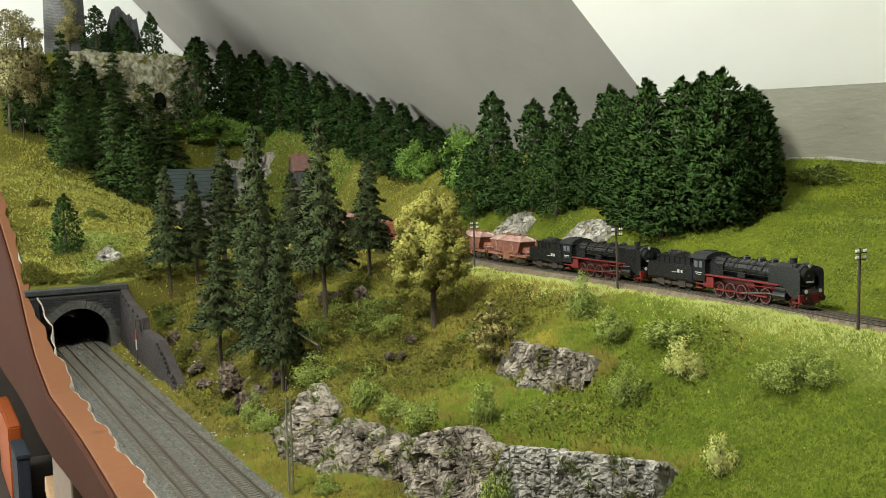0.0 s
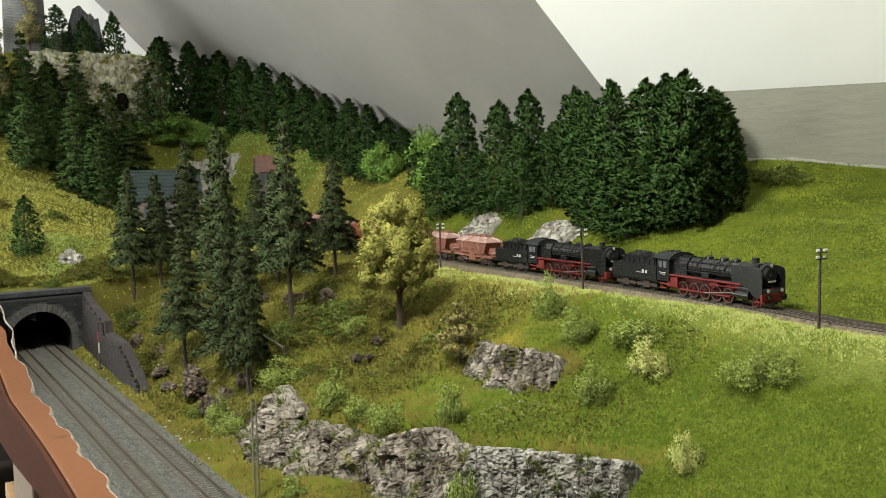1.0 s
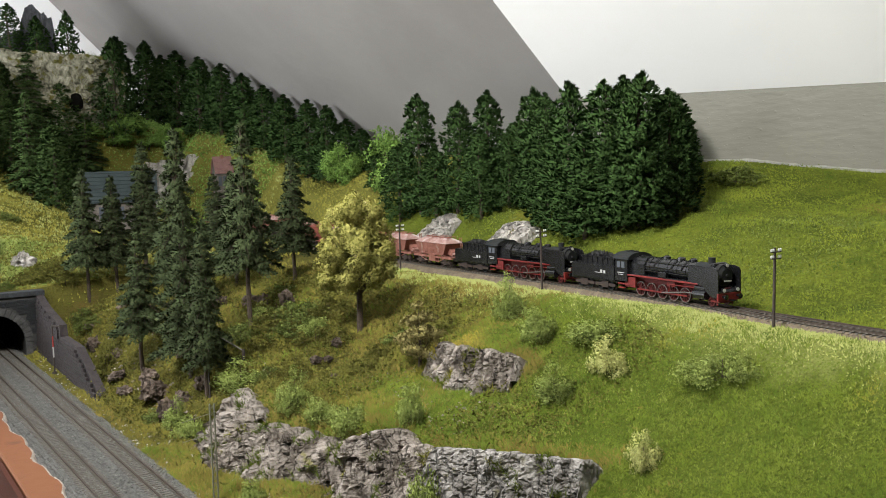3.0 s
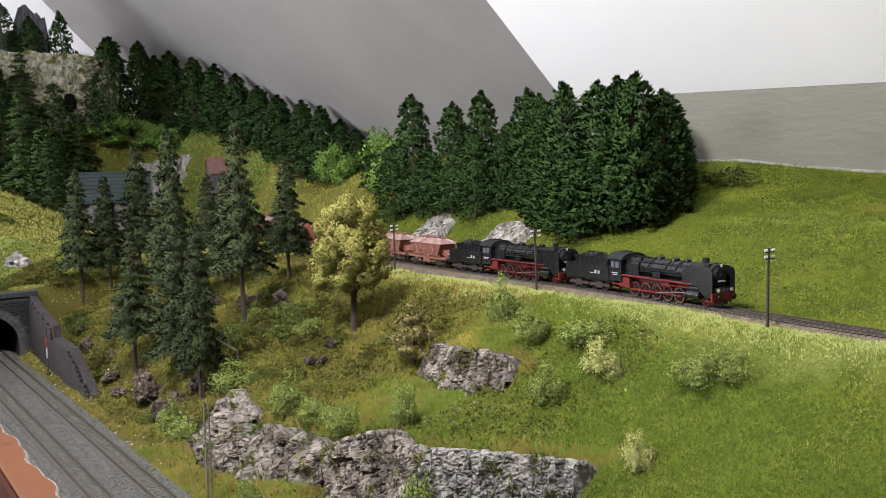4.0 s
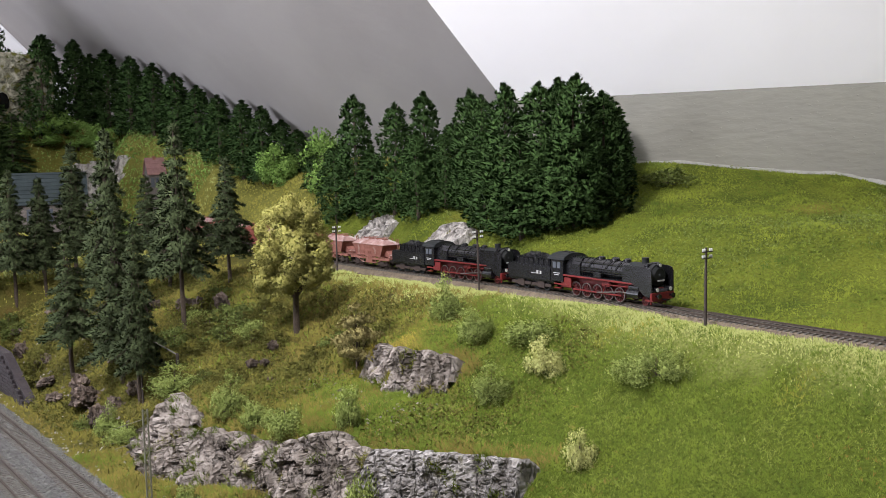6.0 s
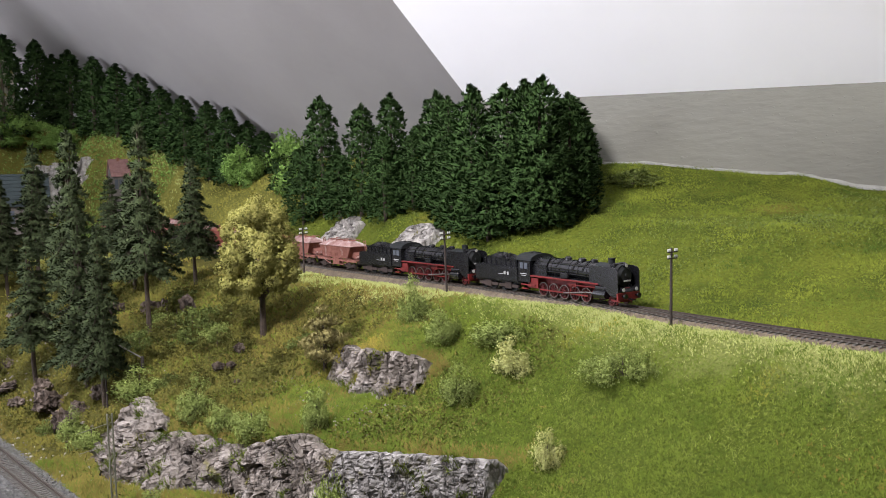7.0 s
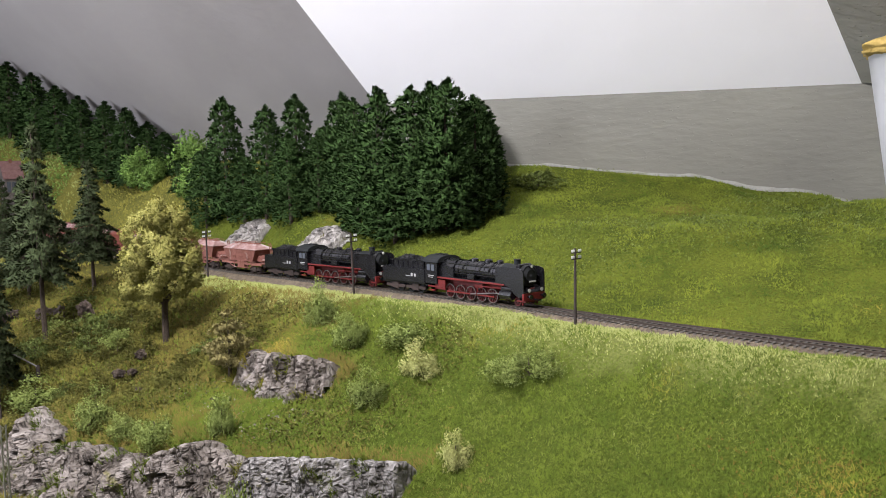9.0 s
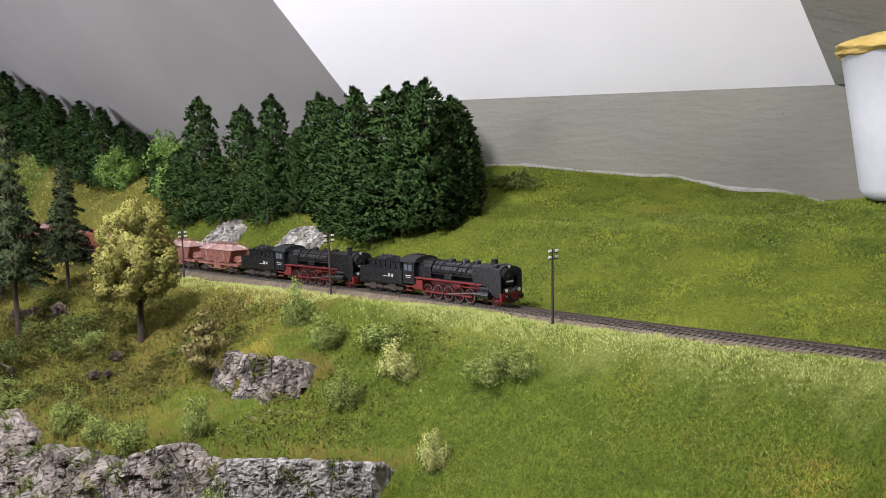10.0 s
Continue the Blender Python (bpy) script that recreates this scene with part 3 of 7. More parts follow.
LOWER_H = -0.1545
make_track("railway_track", track_u, -0.55, 2.46, 0.001, BALLAST_BROWN, "single upper track on brown ballast along the hillside", -0.2, 1.25)
make_track("railway_track", lambda v: -0.585, 0.2, 1.95, LOWER_H, BALLAST, "lower main line track on grey ballast entering the tunnel", 0.5, 1.5)
make_track("railway_track", lambda v: -0.535, 0.2, 1.95, LOWER_H, BALLAST, "lower main line track on grey ballast beside the hillside", 0.5, 1.5)

# loose ballast stones over both lower tracks and along the upper one
def ballast_stones(name, n, us, vs, hs, size, mat, label, seed, centre=None):
    r = np.random.RandomState(seed)
    u, v = us(r, n), vs(r, n)
    h = hs(u, v)
    u = u if centre is None else u + centre(v)
    c = np.stack([ORIGIN[0] + u * E_U[0] + v * E_V[0], ORIGIN[1] + u * E_U[1] + v * E_V[1], TRACK_Z + h], -1)
    d = r.normal(size=(n, 4, 3)) * size * r.uniform(0.6, 1.2, (n, 1, 1))
    d[:, :, 2] = np.abs(d[:, :, 2])
    p = c[:, None] + d
    tris = np.concatenate([p[:, [0, 1, 2]], p[:, [0, 2, 3]], p[:, [0, 3, 1]], p[:, [1, 3, 2]]])
    return obj(name, tri_mesh(name, tris), mat, None, label, "ballast", kind="stuff")


STONE = material("ballast_stone", (0.190, 0.188, 0.176), 0.95, colour2=(0.085, 0.084, 0.079), scale=200, fine=900, bump=0, vary=0.35)
STONE_BROWN = material("brown_ballast_stone", (0.21, 0.170, 0.125), 0.95, colour2=(0.11, 0.085, 0.06), scale=200, fine=900, bump=0, vary=0.35)


def lower_bed(u, v):
    a = np.minimum(np.abs(u + 0.585), np.abs(u + 0.535))
    return LOWER_H + np.where((np.abs(a - .00885) < .0016), -0.004, 0.0012) - np.clip((np.abs(u + 0.56) - 0.045) * 0.35, 0, .01)


obj("ballast_shoulder", mesh_from("ballast_shoulder", [place(-.622, .2, -.1585), place(-.502, .2, -.1585), place(-.502, 1.95, -.1585), place(-.622, 1.95, -.1585),
                                                       place(-.612, .2, -.1548), place(-.515, .2, -.1548), place(-.515, 1.95, -.1548), place(-.612, 1.95, -.1548)],
                                 [(4, 5, 6, 7), (0, 1, 5, 4), (1, 2, 6, 5), (3, 0, 4, 7)]), BALLAST, None, "grey ballast bed under the lower tracks", "ballast", kind="structure")
ballast_stones("ballast_stones", 62000, lambda r, n: -0.56 + r.uniform(-.058, .049, n), lambda r, n: r.uniform(.42, 1.56, n), lower_bed, 0.00075, STONE,
               "loose grey ballast stones between the lower tracks", 3)
ballast_stones("ballast_stones", 16000, lambda r, n: np.clip(r.normal(0, .010, n), -.017, .017), lambda r, n: r.uniform(-.3, 1.5, n),
               lambda u, v: np.where(np.abs(np.abs(u) - .00885) < .0016, -0.004, 0.0008), 0.0007, STONE_BROWN, "loose brown ballast stones on the upper track", 4, track_u)

# ---------------------------------------------------------------- tunnel portal
BRICK = material("dark_portal_stone", (0.042, 0.046, 0.050), 0.9, colour2=(0.017, 0.018, 0.020), scale=60, fine=400, bump=0.6, vary=0.35)
MORTAR = material("portal_mortar", (0.060, 0.060, 0.058), 0.95, scale=80, fine=500, bump=0.4)
RING = material("grey_ring_stone", (0.105, 0.105, 0.103), 0.9, colour2=(0.05, 0.05, 0.049), scale=60, fine=400, bump=0.6, vary=0.3)
TUBE_LINING = material("dark_tunnel_lining", (0.05, 0.045, 0.04), 0.95, scale=40, fine=300, bump=0.4)
PU0, PU1, PV, PTOP, PBASE = -0.640, -0.474, 1.500, -0.051, -0.160
AU, AR, SPRING = -0.558, 0.0525, -0.130
MUV = Matrix(((E_U[0], E_V[0], 0, ORIGIN[0]), (E_U[1], E_V[1], 0, ORIGIN[1]), (0, 0, 1, TRACK_Z), (0, 0, 0, 1)))


def arch_outline(r, n=20):
    pts = [(AU - r, PBASE)]
    pts += [(AU - r * math.cos(math.pi * i / n), SPRING + r * math.sin(math.pi * i / n)) for i in range(n + 1)]
    return pts + [(AU + r, PBASE)]


def portal_wall():
    arc = arch_outline(AR)
    top = []
    for i, (x, z) in enumerate(arc):
        k = i / (len(arc) - 1)
        top.append((PU0 + (PU1 - PU0) * k, PTOP))
    top[0], top[-1] = (PU0, PBASE), (PU1, PBASE)
    top[1], top[-2] = (PU0, PTOP), (PU1, PTOP)
    n = len(arc)
    verts, faces = [], []
    for y in (PV, PV + 0.02):
        verts += [MUV @ Vector((x, y, z)) for x, z in arc] + [MUV @ Vector((x, y, z)) for x, z in top]
    for i in range(n - 1):
        faces.append((i, i + 1, n + i + 1, n + i))
        faces.append((2 * n + i + 1, 2 * n + i, 3 * n + i, 3 * n + i + 1))
        faces.append((i + 1, i, 2 * n + i, 2 * n + i + 1))
        faces.append((n + i, n + i + 1, 3 * n + i + 1, 3 * n + i))
    return mesh_from("masonry", verts, faces)


portal = new("tunnel_portal")
tagged(portal, "dark grey stone tunnel portal with a round arch", "tunnel portal")
obj("masonry", portal_wall(), MORTAR, portal)
rng = random.Random(5)
# stones of the front, laid in courses
stone_meshes = []
for k in range(4):
    bm = bmesh.new()
    bm_box(bm, -.5, .5, -.5, .5, -.5, .5)
    for v in bm.verts:
        if v.co.y < 0:
            v.co.x *= 0.93 + 0.04 * rng.random()
            v.co.z *= 0.86 + 0.08 * rng.random()
    me = bpy.data.meshes.new("stone")
    bm.to_mesh(me)
    bm.free()
    me.materials.append(BRICK)
    stone_meshes.append(me)
row, z = 0, PBASE + 0.004
while z < PTOP - 0.006:
    x = PU0 + (0.004 if row % 2 else 0.0)
    while x < PU1 - 0.003:
        w = rng.uniform(.008, .0125)
        w = min(w, PU1 - x)
        cx, cz = x + w / 2, z + 0.0024
        far = math.hypot(cx - AU, max(cz - SPRING, 0)) if cz > SPRING else abs(cx - AU)
        if far > AR + 0.013 + (w / 2 if cz < SPRING else w * 0.3):
            s = new("stone", stone_meshes[rng.randrange(4)])
            s.parent = portal
            s.matrix_basis = MUV @ Matrix.LocRotScale((cx, PV - 0.0002, cz), None, (w * 0.96, 0.0028 + 0.001 * rng.random(), 0.0046))
        x += w
    z += 0.005
    row += 1
# ring of wedge stones
for i in range(21):
    a0, a1 = math.pi * (i + 0.06) / 21, math.pi * (i + 0.94) / 21
    bm = bmesh.new()
    vs = []
    for y in (PV - 0.0032, PV + 0.004):
        for r, a in ((AR - 0.001, a0), (AR - 0.001, a1), (AR + 0.012, a1), (AR + 0.012, a0)):
            vs.append(bm.verts.new(MUV @ Vector((AU - r * math.cos(a), y, SPRING + r * math.sin(a)))))
    for f in ((0, 1, 2, 3), (7, 6, 5, 4), (0, 4, 5, 1), (1, 5, 6, 2), (2, 6, 7, 3), (3, 7, 4, 0)):
        bm.faces.new([vs[j] for j in f])
    part("ring_stone", bm, RING, portal)
for sx in (-1, 1):
    for i in range(4):
        bm = bmesh.new()
        z0 = PBASE + 0.0005 + i * 0.0074
        x0 = AU + sx * (AR - 0.001)
        x1 = AU + sx * (AR + (0.010 if i % 2 else 0.013))
        bm_box(bm, min(x0, x1), max(x0, x1), PV - 0.0032, PV + 0.004, z0, z0 + 0.0069, MUV)
        part("ring_stone", bm, RING, portal)
bm = bmesh.new()
bm_box(bm, PU0 - .003, PU1 + .003, PV - 0.004, PV + 0.036, PTOP, PTOP + 0.0090, MUV)
bmesh.ops.bevel(bm, geom=bm.edges[:], offset=.0008, segments=1, affect="EDGES")
part("coping", bm, BRICK, portal)
# the lined tube behind the arch
tube_verts, tube_faces = [], []
arc = arch_outline(AR + 0.004)
for j, y in enumerate((PV + 0.004, PV + 0.15, PV + 0.5)):
    tube_verts += [MUV @ Vector((x, y, z)) for x, z in arc]
n = len(arc)
for j in range(2):
    for i in range(n - 1):
        tube_faces.append((j * n + i, j * n + i + 1, (j + 1) * n + i + 1, (j + 1) * n + i))
tube_faces.append(tuple(range(2 * n, 3 * n)))
obj("tunnel_lining", mesh_from("tunnel_lining", tube_verts, tube_faces, True), TUBE_LINING, portal, "near-black tunnel lining tube")

# ---------------------------------------------------------------- retaining wall beside the portal
WING = material("purple_grey_wing_stone", (0.046, 0.037, 0.038), 0.9, colour2=(0.020, 0.016, 0.017), scale=60, fine=400, bump=0.5, vary=0.3)
wing = new("retaining_wall")
tagged(wing, "sloping dark grey stone retaining wall beside the portal", "retaining wall")
wing_line = [(1.498, -.050), (1.44, -.065), (1.325, -.081), (1.318, -.099), (1.21, -.100), (1.084, -.150)]
vv = np.array([w[0] for w in wing_line])
hh = np.array([w[1] for w in wing_line])
verts, faces = [], []
for v, h in wing_line:
    u = -0.489
    verts += [place(u, v, -.162), place(u + .004, v, h), place(u + .016, v, h), place(u + .016, v, -.162)]
for i in range(len(wing_line) - 1):
    for j in range(3):
        a = i * 4 + j
        faces.append((a, a + 1, a + 5, a + 4))
faces += [(0, 1, 2, 3), (23, 22, 21, 20)]
obj("masonry", mesh_from("masonry", verts, faces), WING, wing)
z, row = -0.158, 0
wing_mesh = []
for me in stone_meshes:
    c = me.copy()
    c.materials.clear()
    c.materials.append(WING)
    wing_mesh.append(c)
while z < -0.055:
    v = 1.075 + (0.005 if row % 2 else 0)
    while v < 1.485:
        w = rng.uniform(.008, .013)
        if z + 0.0045 < np.interp(v, vv[::-1], hh[::-1]) and z + 0.0045 < np.interp(v + w, vv[::-1], hh[::-1]):
            k = (z + .162) / .11
            s = new("stone", wing_mesh[rng.randrange(4)])
            s.parent = wing
            s.matrix_basis = MUV @ Matrix.LocRotScale((-0.4895 + 0.004 * k, v + w / 2, z + .0024), Euler((0, 0, -math.pi / 2)), (w * .96, .0028 + .001 * rng.random(), .0046))
        v += w
    z += 0.005
    row += 1

# ---------------------------------------------------------------- fascia board and the shelf below
def fascia_top(v):
    return np.interp(v, [0, 1.15, 1.33, 1.45, 1.55, 1.7, 1.9, 2.1], [-.150, -.148, -.115, -.075, -.030, .025, .10, .16])


fascia = new("fascia_board")
tagged(fascia, "terracotta painted fascia board along the layout edge", "fascia board")
verts, faces = [], []
fv = np.arange(0.0, 2.06, 0.02)
for i, v in enumerate(fv):
    h = float(fascia_top(v))
    inner = -0.619 + 0.003 * math.sin(v * 37) + 0.002 * math.sin(v * 91)
    inner += float(np.interp(v, [1.28, 1.45], [0, -0.015]))
    low = float(np.interp(v, [0.3, .76, 1.1, 1.93], [-.17, -.190, -.215, -.235])) - 0.012
    wav = 0.004 * math.sin(v * 9)
    verts += [place(inner, v, h - .02), place(inner, v, h + .001), place(-0.648 + wav * .4, v, h), place(-0.650 + wav * .4, v, h - .002), place(-0.650 + wav * .4, v, low), place(-0.632, v, low)]
for i in range(len(fv) - 1):
    for j in range(6):
        a, b = i * 6 + j, i * 6 + (j + 1) % 6
        faces.append((a, b, b + 6, a + 6))
faces += [(5, 4, 3, 2, 1, 0), tuple(range((len(fv) - 1) * 6, len(fv) * 6))]
obj("board", mesh_from("board", verts, faces), TERRACOTTA, fascia)
# thin sheet over the board's front that carries the shaded colour
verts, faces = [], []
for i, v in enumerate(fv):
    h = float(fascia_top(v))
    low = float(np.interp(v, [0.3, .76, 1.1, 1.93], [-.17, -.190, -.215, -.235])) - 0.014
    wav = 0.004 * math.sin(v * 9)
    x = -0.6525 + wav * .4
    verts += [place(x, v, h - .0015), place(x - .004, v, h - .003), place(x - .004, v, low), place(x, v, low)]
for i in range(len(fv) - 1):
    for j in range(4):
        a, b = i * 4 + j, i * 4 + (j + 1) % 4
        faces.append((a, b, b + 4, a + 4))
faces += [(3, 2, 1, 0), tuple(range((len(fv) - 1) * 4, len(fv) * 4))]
obj("shaded_front", mesh_from("shaded_front", verts, faces), FASCIA_SHADE, fascia, "front of the board, dark red-brown with shade in its colour")
PLASTER = material("pale_plaster_edge", (0.42, 0.39, 0.35), 0.95, colour2=(0.20, 0.16, 0.13), scale=60, fine=300, bump=0.8)
r = np.random.RandomState(8)
verts, faces = [], []
pv = np.arange(0.1, 1.5, 0.006)
for i, v in enumerate(pv):
    h = float(fascia_top(v))
    inner = -0.619 + 0.003 * math.sin(v * 37) + 0.002 * math.sin(v * 91)
    a, b, c = r.uniform(.0002, .0022), r.uniform(.0002, .0020), r.uniform(.0005, .004)
    verts += [place(inner - a, v, h + .0003), place(inner + .001, v, h + b), place(inner + .002 + c, v, min(h, -.150) - .006)]
for i in range(len(pv) - 1):
    for j in range(2):
        a = i * 3 + j
        faces.append((a, a + 1, a + 4, a + 3))
obj("plaster_edge", mesh_from("plaster_edge", verts, faces, True), PLASTER, fascia, "ragged white plaster edge")

ORANGE = material("orange_plastic", (0.34, 0.072, 0.015), 0.5, colour2=(0.28, 0.06, 0.012), scale=8, fine=90, bump=0.05)
BLUEGREY = material("blue_grey_plastic", (0.030, 0.036, 0.050), 0.6, colour2=(0.024, 0.029, 0.040), scale=8, fine=90, bump=0.05, spec=0.12)
TIMBER = material("pale_timber", (0.42, 0.27, 0.16), 0.7, colour2=(0.33, 0.20, 0.11), scale=10, fine=120, bump=0.2)
# near-black, in place of the shade below the layout
SHADE_PANEL = material("under_layout_dark", (0.05, 0.04, 0.035), 0.9, scale=10, fine=90, bump=0.1)

# ---------------------------------------------------------------- train
BLACK = material("satin_black_loco_paint", (0.010, 0.010, 0.011), 0.27, colour2=(0.006, 0.006, 0.007), scale=60, fine=500, bump=0.05, spec=0.55)
BLACK_MATT = material("matt_black_smokebox", (0.010, 0.010, 0.010), 0.7, colour2=(0.006, 0.010, 0.010), scale=60, fine=500, bump=0.1)
RED = material("red_running_gear_paint", (0.165, 0.012, 0.010), 0.6, colour2=(0.08, 0.007, 0.006), scale=80, fine=500, bump=0.05)
WHEEL_RED = material("dark_red_wheel", (0.070, 0.008, 0.007), 0.6, colour2=(0.035, 0.005, 0.005), scale=80, fine=500, bump=0.05)
STEEL = material("bare_steel_rod", (0.16, 0.145, 0.135), 0.5, 0.7, colour2=(0.12, 0.11, 0.10), scale=80, fine=500, bump=0.05)
COAL = material("black_coal", (0.020, 0.020, 0.022), 0.55, colour2=(0.008, 0.008, 0.008), scale=150, fine=600, bump=0.6)
LAMP_GLASS = material("white_lamp_glass", (0.50, 0.50, 0.46), 0.2, scale=50, fine=300, bump=0)
CAB_GLASS = material("dull_cab_glass", (0.10, 0.11, 0.125), 0.15, colour2=(0.07, 0.08, 0.09), scale=80, fine=300, bump=0, spec=0.6)
LETTER = material("white_lettering", (0.42, 0.42, 0.40), 0.6, scale=50, fine=300, bump=0)
RUST_CLEAN = material("red_brown_wagon_paint", (0.22, 0.060, 0.038), 0.65, colour2=(0.16, 0.042, 0.028), scale=40, fine=300, bump=0.1)
RUST_DUSTY = material("dusty_pink_brown_wagon_paint", (0.27, 0.115, 0.088), 0.85, colour2=(0.15, 0.055, 0.038), scale=45, fine=260, bump=0.2,
                      spots=((0.34, 0.24, 0.21), 60, 0.57))
ROOF_DUST = material("dust_covered_wagon_roof", (0.38, 0.26, 0.24), 0.9, colour2=(0.21, 0.105, 0.085), scale=60, fine=260, bump=0.2,
                     spots=((0.46, 0.39, 0.37), 50, 0.55))
BOGIE = material("black_brown_bogie", (0.045, 0.03, 0.025), 0.8, colour2=(0.025, 0.018, 0.015), scale=80, fine=400, bump=0.2)
RAIL_TOP = 0.0055


def cyl_x(x0, x1, y, z, r0, r1=None, sides=20):
    bm = bmesh.new()
    bm_tube(bm, (x0, y, z), (x1, y, z), r0, r0 if r1 is None else r1, sides)
    return bm


def wheel_bm(x, y, z, r, spokes=10, thick=0.0022):
    """A spoked wheel in one piece: hub, spokes and tyre on a ring grid, standing across the axle."""
    bm = bmesh.new()
    n = spokes * 3
    radii = [r * 0.10, r * 0.24, r - .0013, r]
    layers = []
    for o in (-thick / 2, thick / 2):
        layers.append([[bm.verts.new((x + q * math.cos(2 * math.pi * i / n), y + o, z + q * math.sin(2 * math.pi * i / n))) for i in range(n)] for q in radii])
    A, B = layers
    for i in range(n):
        j = (i + 1) % n
        for k in range(3):
            if k == 1 and i % 3:
                continue
            bm.faces.new((A[k][i], A[k + 1][i], A[k + 1][j], A[k][j]))
            bm.faces.new((B[k][j], B[k + 1][j], B[k + 1][i], B[k][i]))
            if k == 1:
                bm.faces.new((A[k][i], B[k][i], B[k + 1][i], A[k + 1][i]))
                bm.faces.new((A[k + 1][j], B[k + 1][j], B[k][j], A[k][j]))
        bm.faces.new((A[3][i], B[3][i], B[3][j], A[3][j]))
        bm.faces.new((A[0][j], B[0][j], B[0][i], A[0][i]))
        if i % 3:
            bm.faces.new((A[2][j], B[2][j], B[2][i], A[2][i]))
            bm.faces.new((A[1][i], B[1][i], B[1][j], A[1][j]))
    return bm


def extrude_y(pts, y0, y1):
    """A plate with an outline in x, z, from y0 to y1."""
    bm = bmesh.new()
    a = [bm.verts.new((x, y0, z)) for x, z in pts]
    b = [bm.verts.new((x, y1, z)) for x, z in pts]
    bm.faces.new(a)
    bm.faces.new(b[::-1])
    k = len(pts)
    for i in range(k):
        bm.faces.new((a[i], a[(i + 1) % k], b[(i + 1) % k], b[i]))
    return bm


def extrude_x(pts, x0, x1):
    bm = bmesh.new()
    a = [bm.verts.new((x0, y, z)) for y, z in pts]
    b = [bm.verts.new((x1, y, z)) for y, z in pts]
    bm.faces.new(a)
    bm.faces.new(b[::-1])
    k = len(pts)
    for i in range(k):
        bm.faces.new((a[i], a[(i + 1) % k], b[(i + 1) % k], b[i]))
    return bm


def make_locomotive():
    """Origin at the rear of the engine, on the rail top; x to the front. Five coupled axles, tall smoke deflectors."""
    L = new("steam_locomotive")
    tagged(L, "black steam locomotive with red running gear and smoke deflectors", "locomotive", "double-headed steam locomotives")
    # frame and running board
    part("frame", bevelled_box(.004, .160, -.006, .006, .006, .0195, .0004), RED, L, "red locomotive frame")
    for s in (-1, 1):
        part("running_board", bevelled_box(.022, .135, s * .0155 - .0020, s * .0155 + .0020, .0215, .0232, .0003), RED, L, "red running board edge")
        bm = bmesh.new()
        bm_box(bm, .020, .150, s * .011 - .0035, s * .011 + .0035, .0232, .0240)
        part("footplate", bm, BLACK, L)
    # cab
    roof = [(.0178 * math.cos(math.pi * i / 10), .0395 + .0078 * math.sin(math.pi * i / 10)) for i in range(11)]
    cab = part("cab", extrude_x([(-.0178, .0145), (.0178, .0145)] + roof[0:1] + [(.0176, .0395), (-.0176, .0395)], .001, .022), BLACK, L)
    bm = extrude_x([(y * 1.04, z + .0004) for y, z in roof], -.003, .0245)
    part("cab_roof", bm, BLACK_MATT, L, "arched black cab roof")
    for s in (-1, 1):
        for x0, x1 in ((.0045, .0100), (.0122, .0178)):
            bm = bmesh.new()
            bm_box(bm, x0, x1, s * .0179 - .0004, s * .0179 + .0004, .0300, .0372)
            part("cab_window", bm, CAB_GLASS, cab)
        bm = bmesh.new()
        bm_box(bm, .0055, .0165, s * .0180 - .0003, s * .0180 + .0003, .0238, .0246)
        bm_box(bm, .0070, .0150, s * .0180 - .0003, s * .0180 + .0003, .0218, .0224)
        part("number_bars", bm, LETTER, cab, "white bars of lettering")
    bm = bmesh.new()
    bm_box(bm, .004, .009, -.004, .004, .0470, .0486)
    bm_box(bm, .013, .018, -.004, .004, .0470, .0486)
    part("roof_vent", bm, BLACK_MATT, L)
    # boiler, smokebox, fittings
    part("firebox", extrude_x([(-.0125, .022), (.0125, .022), (.0125, .036), (.008, .0425), (0, .0445), (-.008, .0425), (-.0125, .036)], .021, .046), BLACK, L)
    part("boiler", cyl_x(.044, .122, 0, .0325, .0112, .0112, 28), BLACK, L)
    part("smokebox", cyl_x(.122, .1575, 0, .0325, .0116, .0116, 28), BLACK_MATT, L)
    bm = bmesh.new()
    bm_tube(bm, (.1575, 0, .0325), (.1600, 0, .0325), .0100, .0070, 24)
    bm_tube(bm, (.1595, 0, .0325), (.1615, 0, .0325), .0018, .0014, 10)
    part("smokebox_door", bm, BLACK_MATT, L)
    for x in (.052, .066, .081, .096, .110, .121):
        bm = bmesh.new()
        bm_tube(bm, (x, 0, .0325), (x + .0011, 0, .0325), .0116, .0116, 28)
        part("boiler_band", bm, BLACK, L)
    for x, r in ((.070, .0046), (.093, .0050), (.112, .0042)):
        bm = bmesh.new()
        bm_tube(bm, (x, 0, .040), (x, 0, .0458), r, r * .92, 16)
        bm_tube(bm, (x, 0, .0458), (x, 0, .0470), r * .92, r * .55, 16)
        part("dome", bm, BLACK, L)
    bm = bmesh.new()
    bm_tube(bm, (.139, 0, .042), (.139, 0, .0490), .0036, .0038, 16)
    bm_tube(bm, (.139, 0, .0490), (.139, 0, .0497), .0043, .0043, 16)
    part("chimney", bm, BLACK_MATT, L)
    bm = bmesh.new()
    bm_tube(bm, (.149, -.009, .0425), (.149, .009, .0425), .0030, .0030, 12)
    part("feedwater_heater", bm, BLACK, L)
